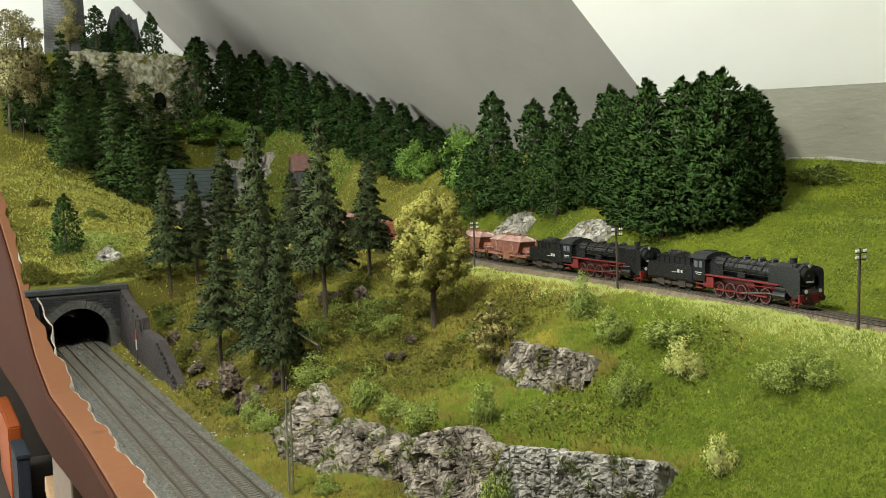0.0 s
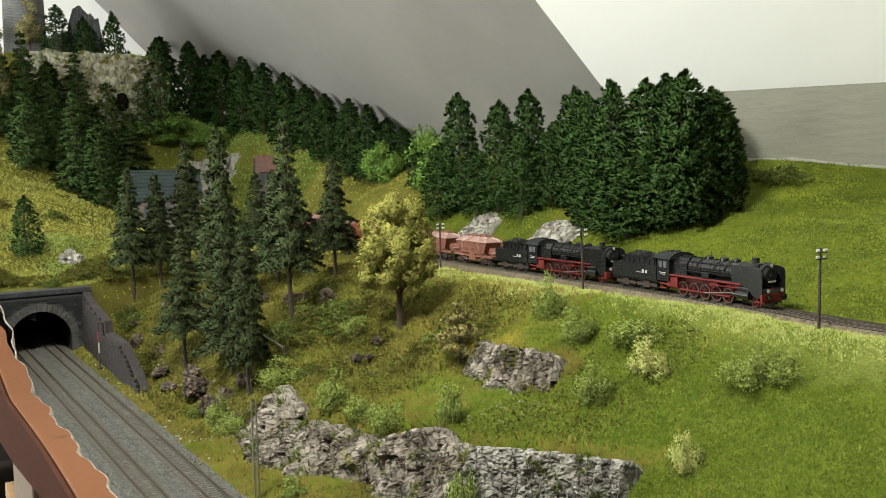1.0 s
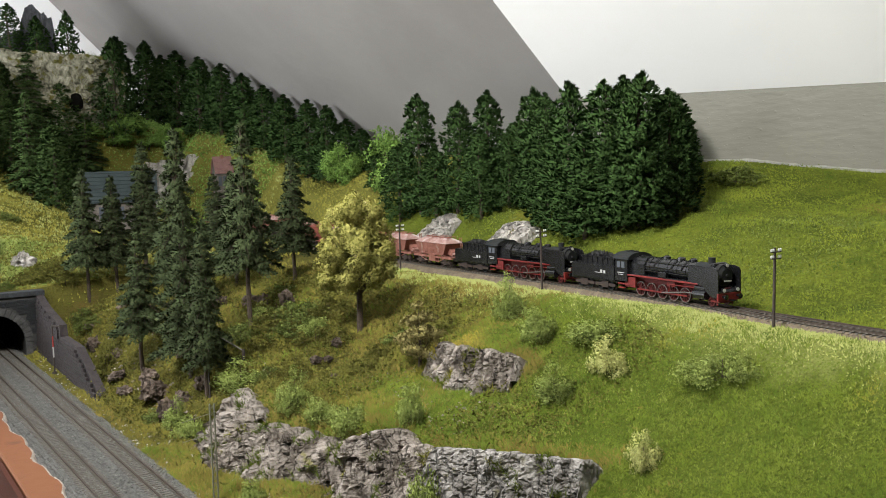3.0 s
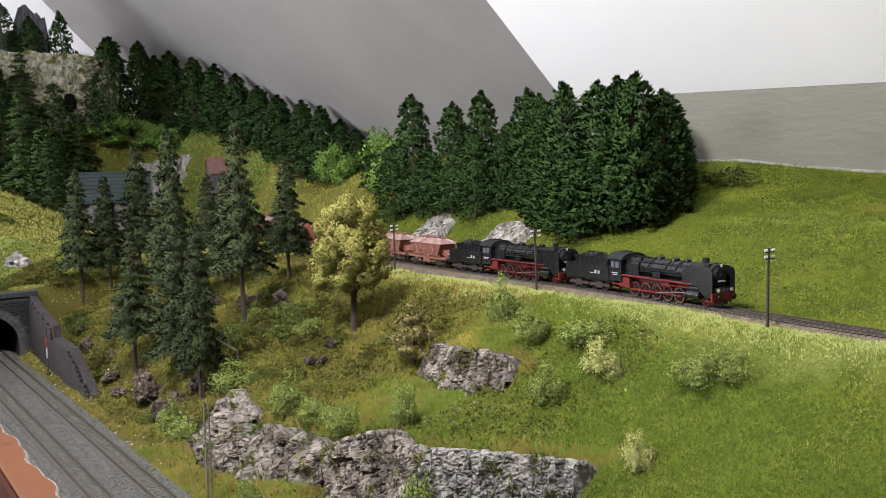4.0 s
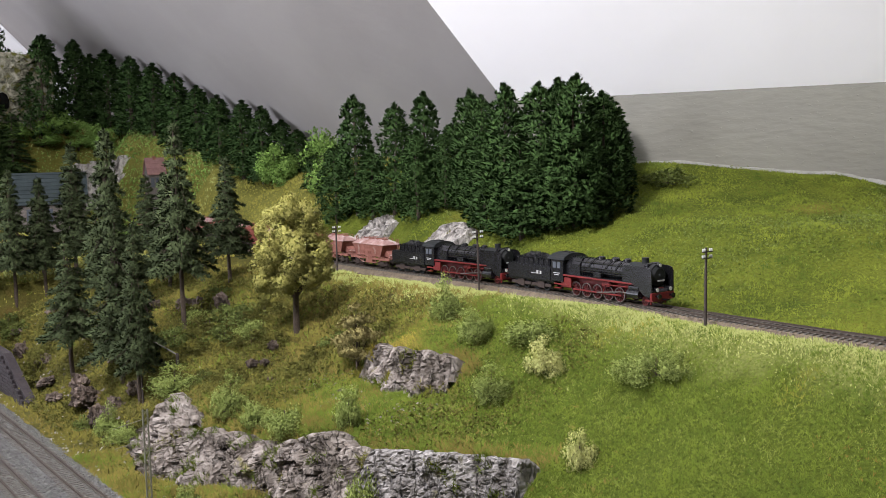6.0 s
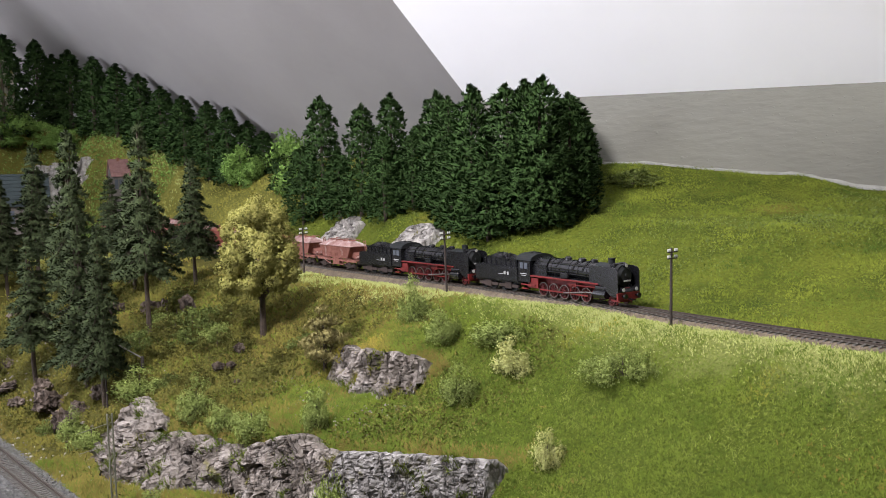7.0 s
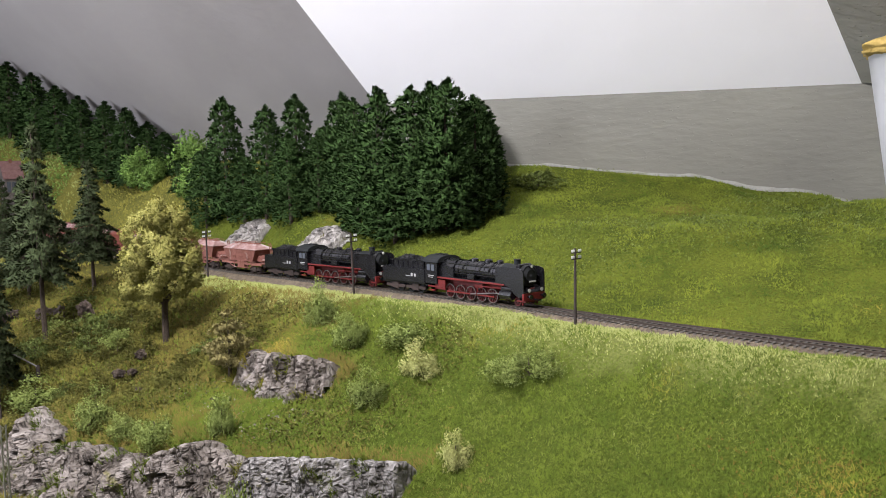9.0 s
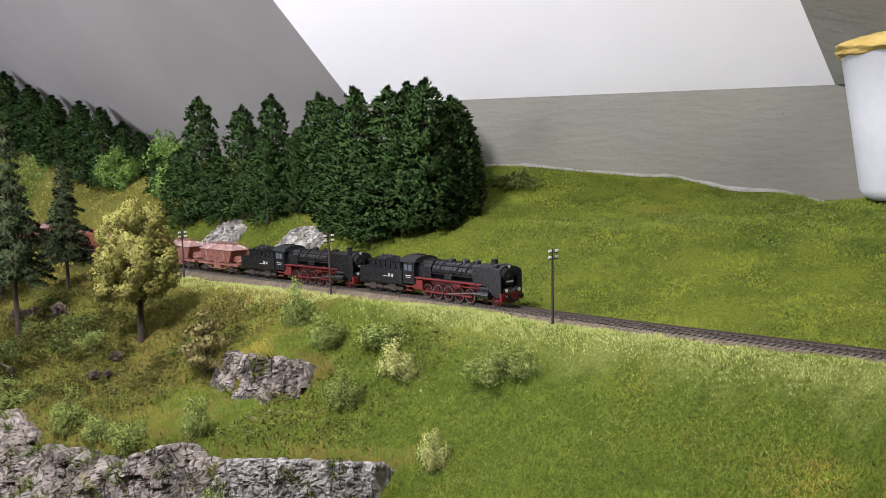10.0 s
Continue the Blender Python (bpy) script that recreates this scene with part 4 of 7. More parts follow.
    for s in (-1, 1):
        for z, x0, x1 in ((.0395, .030, .125), (.0292, .036, .120), (.0345, .048, .100)):
            bm = bmesh.new()
            w = math.sqrt(max(.0118 ** 2 - (z - .0325) ** 2, 0))
            bm_tube(bm, (x0, s * (w + .0006), z), (x1, s * (w + .0006), z - .0005), .0005, .0005, 6)
            part("pipe", bm, BLACK, L)
        for x in (.060, .088, .104):
            bm = bmesh.new()
            ring = [(.0122 * math.cos(a), .0325 + .0122 * math.sin(a)) for a in [radians(5 + 80 * i / 6) for i in range(7)]]
            for (y0, z0), (y1, z1) in zip(ring[:-1], ring[1:]):
                bm_tube(bm, (x + .004 * (z0 - .0325) / .012, s * y0, z0), (x + .004 * (z1 - .0325) / .012, s * y1, z1), .0006, .0006, 6)
            part("sand_pipe", bm, BLACK, L)
        bm = bevelled_box(.074, .086, s * .0145 - .0025, s * .0145 + .0025, .0240, .0300, .0005)
        part("pump", bm, BLACK, L)
        # smoke deflector with a slanted lower front edge
        pl = [(.1205, .0232), (.1400, .0215), (.1520, .0120), (.1600, .0100), (.1640, .0120), (.1640, .0370), (.1620, .0405), (.1560, .0420), (.1240, .0420), (.1205, .0400)]
        part("smoke_deflector", extrude_y(pl, s * .0158 - .0005, s * .0158 + .0005), BLACK, L, "large black smoke deflector plate")
        # cylinders, valve gear and rods
        bm = cyl_x(.128, .146, s * .0140, .0115, .0048, .0048, 16)
        bm_tube(bm, (.130, s * .0140, .0180), (.145, s * .0140, .0180), .0030, .0030, 12)
        part("cylinder", bm, BLACK, L)
        bm = bmesh.new()
        bm_tube(bm, (.112, s * .0142, .0115), (.130, s * .0142, .0115), .0007, .0007, 8)
        bm_tube(bm, (.078, s * .0150, .0075), (.113, s * .0148, .0113), .0008, .0008, 8)
        part("connecting_rod", bm, STEEL, L, "steel connecting rod")
        bm = bmesh.new()
        bm_box(bm, .036, .116, s * .0139 - .0004, s * .0139 + .0004, .0066, .0082)
        part("coupling_rod", bm, RED, L)
        bm = bmesh.new()
        bm_tube(bm, (.090, s * .0150, .0175), (.128, s * .0148, .0180), .0006, .0006, 8)
        bm_tube(bm, (.092, s * .0150, .0175), (.088, s * .0152, .0080), .0006, .0006, 8)
        bm_box(bm, .086, .098, s * .0140 - .0007, s * .0140 + .0007, .0155, .0205)
        part("valve_gear", bm, RED, L)
        bm = bmesh.new()
        bm_box(bm, .020, .034, s * .0150 - .0008, s * .0150 + .0008, .0090, .0200)
        bm_box(bm, .004, .030, s * .0158 - .0006, s * .0158 + .0006, .0105, .0120)
        bm_box(bm, .006, .016, s * .0160 - .0012, s * .0160 + .0012, .0060, .0072)
        part("ashpan", bm, RED, L)
        for x in (.040, .058, .076, .094, .112):
            part("driving_wheel", wheel_bm(x, s * .0112, .0080, .0080), WHEEL_RED, L, "red spoked driving wheel with steel tyre")
            bm = bmesh.new()
            nn = 26
            rings = []
            for i in range(nn):
                a = 2 * math.pi * i / nn
                rings.append([bm.verts.new((x + q * math.cos(a), s * .0125 + o, .0080 + q * math.sin(a))) for q, o in ((.0081, -.0004), (.0081, .0004), (.0075, .0004), (.0075, -.0004))])
            for i in range(nn):
                A, B = rings[i], rings[(i + 1) % nn]
                for j in range(4):
                    bm.faces.new((A[j], A[(j + 1) % 4], B[(j + 1) % 4], B[j]))
            part("tyre", bm, STEEL, L, "bright steel tyre")
        part("leading_wheel", wheel_bm(.150, s * .0105, .0050, .0050, 8), WHEEL_RED, L)
        bm = cyl_x(.1640, .1690, s * .0100, .0115, .0012, .0012, 10)
        bm_tube(bm, (.1690, s * .0100, .0115), (.1700, s * .0100, .0115), .0027, .0027, 16)
        part("buffer", bm, BLACK, L)
        bm = cyl_x(.1630, .1660, s * .0095, .0182, .0024, .0026, 14)
        hl = part("headlight", bm, BLACK, L)
        bm = cyl_x(.1660, .1664, s * .0095, .0182, .0021, .0021, 14)
        part("lens", bm, LAMP_GLASS, hl, "white headlight lens")
    bm = cyl_x(.1575, .1610, 0, .0432, .0022, .0024, 14)
    hl = part("headlight", bm, BLACK, L)
    part("lens", cyl_x(.1610, .1614, 0, .0432, .0019, .0019, 14), LAMP_GLASS, hl, "white headlight lens")
    bm = bmesh.new()
    bm_box(bm, .1616, .1622, -.0050, .0050, .0262, .0278)
    part("number_bar", bm, LETTER, L, "white bar of lettering on the smokebox")
    part("apron", extrude_y([(.1500, .0235), (.1620, .0150), (.1640, .0150), (.1640, .0160), (.1510, .0245)], -.0145, .0145), BLACK, L)
    part("buffer_beam", bevelled_box(.1620, .1645, -.0165, .0165, .0070, .0150, .0004), RED, L, "red buffer beam")
    bm = bmesh.new()
    bm_box(bm, .1500, .1625, -.0120, .0120, .0050, .0070)
    for s in (-1, 1):
        bm_box(bm, .1570, .1580, s * .0105 - .0008, s * .0105 + .0008, .0015, .0070)
    part("rail_guard", bm, RED, L)
    bm = bmesh.new()
    bm_box(bm, .1640, .1720, -.0018, .0018, .0070, .0085)
    part("coupler", bm, BLACK, L)
    return L


def make_tender():
    """Origin at the rear, on the rail top; x to the front."""
    T = new("tender")
    tagged(T, "black box tender heaped with coal behind its locomotive", "tender", "locomotive tenders")
    part("tank", bevelled_box(.004, .086, -.0172, .0172, .0125, .0305, .0012, 2), BLACK, T)
    bunker = part("coal_bunker", bevelled_box(.020, .080, -.0135, .0135, .0300, .0395, .0006), BLACK, T)
    for s in (-1, 1):
        for i in range(7):
            bm = bmesh.new()
            x = .022 + i * .0093
            bm_box(bm, x, x + .0010, s * .0138 - .0006, s * .0138 + .0006, .0305, .0385)
            part("rib", bm, BLACK, bunker)
        bm = bmesh.new()
        bm_box(bm, .019, .081, s * .0138 - .0008, s * .0138 + .0008, .0388, .0400)
        part("rim", bm, BLACK, bunker)
        bm = bmesh.new()
        bm_box(bm, .0600, .0625, s * .0174 - .0002, s * .0174 + .0002, .0205, .0245)
        bm_box(bm, .0630, .0635, s * .0174 - .0002, s * .0174 + .0002, .0205, .0245)
        bm_box(bm, .0560, .0590, s * .0174 - .0002, s * .0174 + .0002, .0205, .0212)
        bm_box(bm, .0500, .0560, s * .0174 - .0002, s * .0174 + .0002, .0205, .0212)
        bm_box(bm, .0660, .0690, s * .0174 - .0002, s * .0174 + .0002, .0205, .0240)
        part("lettering_bars", bm, LETTER, T, "white bars of lettering")
        for x in (.016, .034, .054, .072):
            part("wheel", wheel_bm(x, s * .0105, .0055, .0055, 8), BLACK_MATT, T)
        bm = bmesh.new()
        for x0 in (.008, .046):
            bm_box(bm, x0, x0 + .036, s * .0128 - .0008, s * .0128 + .0008, .0050, .0085)
            bm_box(bm, x0 + .012, x0 + .024, s * .0132 - .0010, s * .0132 + .0010, .0035, .0110)
        part("bogie_frame", bm, BOGIE, T, "black tender bogie")
        bm = cyl_x(.0, .0040, s * .0100, .0115, .0024, .0012, 14)
        part("buffer", bm, BLACK, T)
        bm = bmesh.new()
        bm_tube(bm, (.0875, s * .0150, .0150), (.0875, s * .0150, .0330), .0004, .0004, 6)
        part("grab_rail", bm, BLACK, T)
    # coal heap
    r = np.random.RandomState(11)
    tris = []
    for k in range(1100):
        x, y = r.uniform(.021, .079), r.uniform(-.0125, .0125)
        top = .0385 + .0060 * (1 - (y / .0135) ** 2) * (0.55 + .45 * math.sin(x * 55)) * min(1, (x - .018) / .015)
        c = np.array((x, y, top - .0015))
        d = r.normal(size=(4, 3)) * .0013
        p = c + d
        tris += [p[[0, 1, 2]], p[[0, 2, 3]], p[[0, 3, 1]], p[[1, 3, 2]]]
    obj("coal", tri_mesh("coal", tris), COAL, T, "heap of black coal")
    part("floor_plate", bevelled_box(.002, .088, -.0120, .0120, .0100, .0128, .0003), BLACK, T)
    return T


def make_hopper(paint, roof_paint, label):
    """A covered hopper wagon; origin at its rear, on the rail top; x to the front; 0.118 long over the buffers."""
    W = new("hopper_wagon")
    tagged(W, label, "hopper wagon", "covered hopper wagons of the train")
    zt, zb = .0345, .0175
    # body: vertical sides, hopper ends that lean inwards towards the bottom
    bm = bmesh.new()
    x0, x1 = .0120, .1020
    lo = [(x0 + .013, -.0140, zb), (x1 - .013, -.0140, zb), (x1 - .013, .0140, zb), (x0 + .013, .0140, zb)]
    mid = [(x0 + .0, -.0155, .0265), (x1 - .0, -.0155, .0265), (x1 - .0, .0155, .0265), (x0, .0155, .0265)]
    hi = [(x0, -.0155, zt), (x1, -.0155, zt), (x1, .0155, zt), (x0, .0155, zt)]
    lo = [(x0 + .010, -.0145, zb), (x1 - .010, -.0145, zb), (x1 - .010, .0145, zb), (x0 + .010, .0145, zb)]
    A, B = [bm.verts.new(p) for p in lo], [bm.verts.new(p) for p in hi]
    bm.faces.new(A[::-1])
    bm.faces.new(B)
    for i in range(4):
        bm.faces.new((A[i], A[(i + 1) % 4], B[(i + 1) % 4], B[i]))
    body = part("hopper_body", bm, paint, W)
    bm = bmesh.new()
    e = .0010
    R0 = [bm.verts.new(p) for p in ((x0 - e, -.0165, zt), (x1 + e, -.0165, zt), (x1 + e, .0165, zt), (x0 - e, .0165, zt))]
    R0b = [bm.verts.new(p) for p in ((x0 - e, -.0165, zt + .0006), (x1 + e, -.0165, zt + .0006), (x1 + e, .0165, zt + .0006), (x0 - e, .0165, zt + .0006))]
    R1 = [bm.verts.new(p) for p in ((x0 + .014, -.0050, .0420), (x1 - .014, -.0050, .0420), (x1 - .014, .0050, .0420), (x0 + .014, .0050, .0420))]
    bm.faces.new(R0[::-1])
    bm.faces.new(R1)
    for P, Q in ((R0, R0b), (R0b, R1)):
        for i in range(4):
            bm.faces.new((P[i], P[(i + 1) % 4], Q[(i + 1) % 4], Q[i]))
    part("roof", bm, roof_paint, W, "hipped wagon roof")
    for i in range(4):
        bm = bmesh.new()
        cx = .030 + i * .018
        bm_tube(bm, (cx, 0, .0418), (cx, 0, .0432), .0052, .0050, 18)
        bm_tube(bm, (cx, 0, .0432), (cx, 0, .0438), .0020, .0016, 10)
        part("hatch", bm, paint, W)
    bm = bmesh.new()
    for s in (-1, 1):
        bm_tube(bm, (.026, s * .0070, .0442), (.094, s * .0070, .0442), .0004, .0004, 5)
        for x in (.026, .049, .072, .094):
            bm_tube(bm, (x, s * .0070, .0408), (x, s * .0070, .0442), .0004, .0004, 5)
    part("roof_rail", bm, paint, W)
    for s in (-1, 1):
        for i in range(4):
            bm = bmesh.new()
            x = .020 + i * .019
            for a, b, c, d in ((x, x + .007, .0205, .0211), (x, x + .007, .0240, .0246), (x, x + .0007, .0205, .0246), (x + .0063, x + .007, .0205, .0246)):
                bm_box(bm, a, b, s * .0152 - .0004, s * .0152 + .0006, c, d)
            part("side_frame", bm, paint, W)
        # solebar with queen-post truss
        bm = bmesh.new()
        bm_box(bm, .003, .115, s * .0135 - .0010, s * .0135 + .0010, .0120, .0150)
        bm_tube(bm, (.024, s * .0140, .0120), (.040, s * .0140, .0070), .0006, .0006, 6)
        bm_tube(bm, (.040, s * .0140, .0070), (.078, s * .0140, .0070), .0006, .0006, 6)
        bm_tube(bm, (.078, s * .0140, .0070), (.094, s * .0140, .0120), .0006, .0006, 6)
        for x in (.040, .059, .078):
            bm_tube(bm, (x, s * .0140, .0070), (x, s * .0140, .0120), .0006, .0006, 6)
        part("solebar", bm, paint, W)
        bm = bmesh.new()
        for i in range(6):
            x = .028 + i * .0125
            bm_tube(bm, (x, s * .0148, .0150), (x + .006, s * .0150, .0178), .0005, .0005, 5)
            bm_tube(bm, (x + .006, s * .0150, .0178), (x + .0125, s * .0148, .0150), .0005, .0005, 5)
        part("side_lattice", bm, paint, W)
        bm = bmesh.new()
        bm_box(bm, .050, .068, s * .0115 - .0030, s * .0115 + .0030, .0070, .0180)
        part("discharge_chute", bm, paint, W)
        for x in (.014, .032, .086, .104):
            part("wheel", wheel_bm(x, s * .0100, .0054, .0054, 4, .0026), BOGIE, W)
        for x in (.023, .095):
            bm = bmesh.new()
            bm_box(bm, x - .0140, x + .0140, s * .0122 - .0009, s * .0122 + .0009, .0045, .0075)
            bm_box(bm, x - .0050, x + .0050, s * .0126 - .0012, s * .0126 + .0012, .0030, .0100)
            part("bogie", bm, BOGIE, W)
        for x0_, x1_ in ((0.0, .003), (.118, .115)):
            bm = cyl_x(x0_, x1_, s * .0100, .0118, .0024, .0012, 12)
            part("buffer", bm, BOGIE, W)
    # end platforms: sloping chute box, ladder and railing
    for end, d in ((.1150, -1), (.0030, 1)):
        bm = bmesh.new()
        bm_box(bm, min(end, end + d * .020), max(end, end + d * .020), -.0140, .0140, .0140, .0152)
        part("platform", bm, paint, W)
        bm = extrude_y([(end + d * .0180, .0260), (end + d * .0060, .0190), (end + d * .0075, .0160), (end + d * .0240, .0180)], -.0070, .0070)
        part("end_chute", bm, paint, W)
        bm = bmesh.new()
        for y in (.0095, .0130):
            bm_tube(bm, (end + d * .0060, y, .0150), (end + d * .0150, y, .0430), .0005, .0005, 5)
        for i in range(8):
            k = (i + .5) / 8
            xx, zz = end + d * (.0060 + .0090 * k), .0150 + .0280 * k
            bm_tube(bm, (xx, .0095, zz), (xx, .0130, zz), .0004, .0004, 5)
        part("ladder", bm, paint, W)
        bm = bmesh.new()
        for y in (-.0135, -.0045, .0045, .0135):
            bm_tube(bm, (end + d * .0010, y, .0150), (end + d * .0010, y, .0225), .0004, .0004, 5)
        for z in (.0190, .0225):
            bm_tube(bm, (end + d * .0010, -.0135, z), (end + d * .0010, .0135, z), .0004, .0004, 5)
        part("railing", bm, paint, W)
    return W


def on_track(v_rear, length):
    """Pose of a vehicle on the upper line whose rear stands at v_rear and which faces smaller v."""
    a = place(float(track_u(v_rear)), v_rear, RAIL_TOP)
    b = place(float(track_u(v_rear - length)), v_rear - length, RAIL_TOP)
    d = b - a
    return Matrix.Translation(a) @ Matrix.Rotation(math.atan2(d.y, d.x), 4, "Z")


FRONT_V = 0.365
loco = make_locomotive()
tender = make_tender()
loco.matrix_basis = on_track(FRONT_V + .172, .172)
tender.matrix_basis = on_track(FRONT_V + .172 + .087, .088)
loco_b = copy_thing(loco, on_track(FRONT_V + .262 + .172, .172))
tender_b = copy_thing(tender, on_track(FRONT_V + .262 + .172 + .087, .088))
dusty = make_hopper(RUST_DUSTY, ROOF_DUST, "weathered pinkish brown covered hopper wagon on the upper track")
clean = make_hopper(RUST_CLEAN, RUST_CLEAN, "clean red-brown covered hopper wagon on the upper track")
v = FRONT_V + .262 * 2 + .003
for i, kind in enumerate("ddcdcdcddcd"):
    m = on_track(v + .118, .118)
    src = dusty if kind == "d" else clean
    if i in (0, 2):
        src.matrix_basis = m
    else:
        copy_thing(src, m)
    v += .1215

# ---------------------------------------------------------------- telegraph poles, signal post, mast
POLE_WOOD = material("dark_brown_pole_wood", (0.055, 0.042, 0.035), 0.85, colour2=(0.03, 0.024, 0.02), scale=90, fine=500, bump=0.3)
INSULATOR = material("pale_insulator", (0.55, 0.56, 0.52), 0.35, scale=60, fine=300, bump=0)


def make_pole(height, arms):
    P = new("telegraph_pole")
    tagged(P, "dark wooden telegraph pole with pale insulators beside the track", "telegraph pole", "telegraph poles along the upper line")
    bm = bmesh.new()
    bm_tube(bm, (0, 0, -.02), (0, 0, height), .0016, .0012, 10)
    part("pole", bm, POLE_WOOD, P)
    for i in range(arms):
        z = height - .004 - i * .0062
        bm = bevelled_box(-.0085, .0085, -.0020, -.0008, z - .0006, z + .0006, .0002)
        arm = part("crossarm", bm, POLE_WOOD, P)
        for x in (-.0075, -.0045, .0045, .0075):
            bm = bmesh.new()
            bm_tube(bm, (x, -.0014, z + .0005), (x, -.0014, z + .0024), .0009, .0011, 8)
            bm_tube(bm, (x, -.0014, z + .0024), (x, -.0014, z + .0032), .0011, .0006, 8)
            part("insulator", bm, INSULATOR, arm, "pale insulator")
    return P


face = math.atan2(-E_V[1], -E_V[0]) + math.pi / 2
pole = make_pole(.079, 2)
pole.matrix_basis = Matrix.Translation(place(-.030, 1.018, -.012)) @ Matrix.Rotation(face + .2, 4, "Z")
copy_thing(pole, Matrix.Translation(place(-.030, .663, -.004)) @ Matrix.Rotation(face, 4, "Z") @ Matrix.Rotation(-.02, 4, "Y"))
copy_thing(pole, Matrix.Translation(place(-.052, .289, -.004)) @ Matrix.Rotation(face + .1, 4, "Z") @ Matrix.Rotation(.02, 4, "Y"))
copy_thing(pole, Matrix.Translation(place(-.538, 2.399, land(-.538, 2.399) - .01)) @ Matrix.Rotation(face + .4, 4, "Z") @ Matrix.Scale(.8, 4))

SIGNAL_RED = material("signal_red_paint", (0.25, 0.03, 0.022), 0.5, scale=60, fine=300, bump=0)
sig = new("signal_post")
tagged(sig, "slim red and white banded signal post by the retaining wall", "signal")
for i in range(5):
    bm = bmesh.new()
    bm_tube(bm, (0, 0, -.005 + i * .017), (0, 0, -.005 + (i + 1) * .017), .0012, .0012, 10)
    part("post_band", bm, (POLE_WOOD, POLE_WOOD, LETTER, SIGNAL_RED, POLE_WOOD)[i], sig)
bm = bevelled_box(-.001, .014, -.0010, .0010, .0775, .0800, .0004)
part("signal_arm", bm, POLE_WOOD, sig)
bm = bevelled_box(-.003, .003, -.003, .003, -.006, .006, .0006)
part("foot", bm, POLE_WOOD, sig)
sig.matrix_basis = Matrix.Translation(place(-.4985, 1.31, -.158)) @ Matrix.Rotation(-.3, 4, "Z")

mast = new("catenary_mast")
tagged(mast, "slender lattice catenary mast of grey-green steel by the lower track", "mast")
MAST_PAINT = material("grey_green_mast_paint", (0.16, 0.16, 0.11), 0.6, colour2=(0.10, 0.10, 0.07), scale=60, fine=300, bump=0.1)
for s in (-1, 1):
    bm = bevelled_box(s * .0022 - .0006, s * .0022 + .0006, -.0012, .0012, -.005, .098, .0002)
    part("channel", bm, MAST_PAINT, mast)
for i in range(15):
    bm = bmesh.new()
    z = .004 + i * .0063
    bm_tube(bm, (-.0022, -.0010, z), (.0022, -.0010, z + .0063), .0003, .0003, 5)
    bm_tube(bm, (.0022, .0010, z), (-.0022, .0010, z + .0063), .0003, .0003, 5)
    part("lacing", bm, MAST_PAINT, mast)
for z, dx in ((.089, -.030), (.070, -.030)):
    bm = bmesh.new()
    bm_tube(bm, (-.002, 0, z), (dx, -.006, z - .004), .0004, .0003, 5)
    part("bracket_wire", bm, MAST_PAINT, mast)
mast.matrix_basis = Matrix.Translation(place(-.500, .580, -.158)) @ Matrix.Rotation(.35, 4, "Z")

lamp = new("yard_lamp")
tagged(lamp, "dark slim yard lamp with a grey arm on the hillside", "lamp")
ARM = material("weathered_grey_metal", (0.20, 0.19, 0.17), 0.6, colour2=(0.12, 0.11, 0.10), scale=60, fine=300, bump=0.1)
bm = bmesh.new()
bm_tube(bm, (0, 0, -.02), (0, 0, .085), .0012, .0009, 10)
part("post", bm, POLE_WOOD, lamp)
bm = bmesh.new()
bm_tube(bm, (0, 0, .083), (.020, 0, .074), .0010, .0010, 8)
bm_tube(bm, (.020, 0, .074), (.044, 0, .058), .0010, .0009, 8)
part("arm", bm, ARM, lamp, "bent grey metal arm")
bm = bmesh.new()
bm_tube(bm, (.044, 0, .060), (.044, 0, .056), .0014, .0022, 10)
bm_tube(bm, (.044, 0, .056), (.044, 0, .046), .0022, .0020, 10)
part("lamp_head", bm, POLE_WOOD, lamp)
LU, LV = -.400, .872
lamp.matrix_basis = Matrix.Translation(place(LU, LV, float(land(LU, LV))))

# ---------------------------------------------------------------- rocks
def needle_cloud(centres, dirs, length, width, r, per, droop=0.0, spread=0.9):
    """Needle tufts: `per` slim triangles round each centre, fanned about its direction."""
    n = len(centres) * per
    c = np.repeat(centres, per, 0)
    d = np.repeat(dirs, per, 0) + r.normal(size=(n, 3)) * spread
    d[:, 2] -= droop
    d /= np.linalg.norm(d, axis=1)[:, None] + 1e-9
    side = np.cross(d, r.normal(size=(n, 3)))
    side /= np.linalg.norm(side, axis=1)[:, None] + 1e-9
    ln = length * r.uniform(0.6, 1.25, (n, 1))
    wd = width * r.uniform(0.7, 1.3, (n, 1))
    return np.stack([c - d * ln * .15 - side * wd, c - d * ln * .15 + side * wd, c + d * ln], 1)


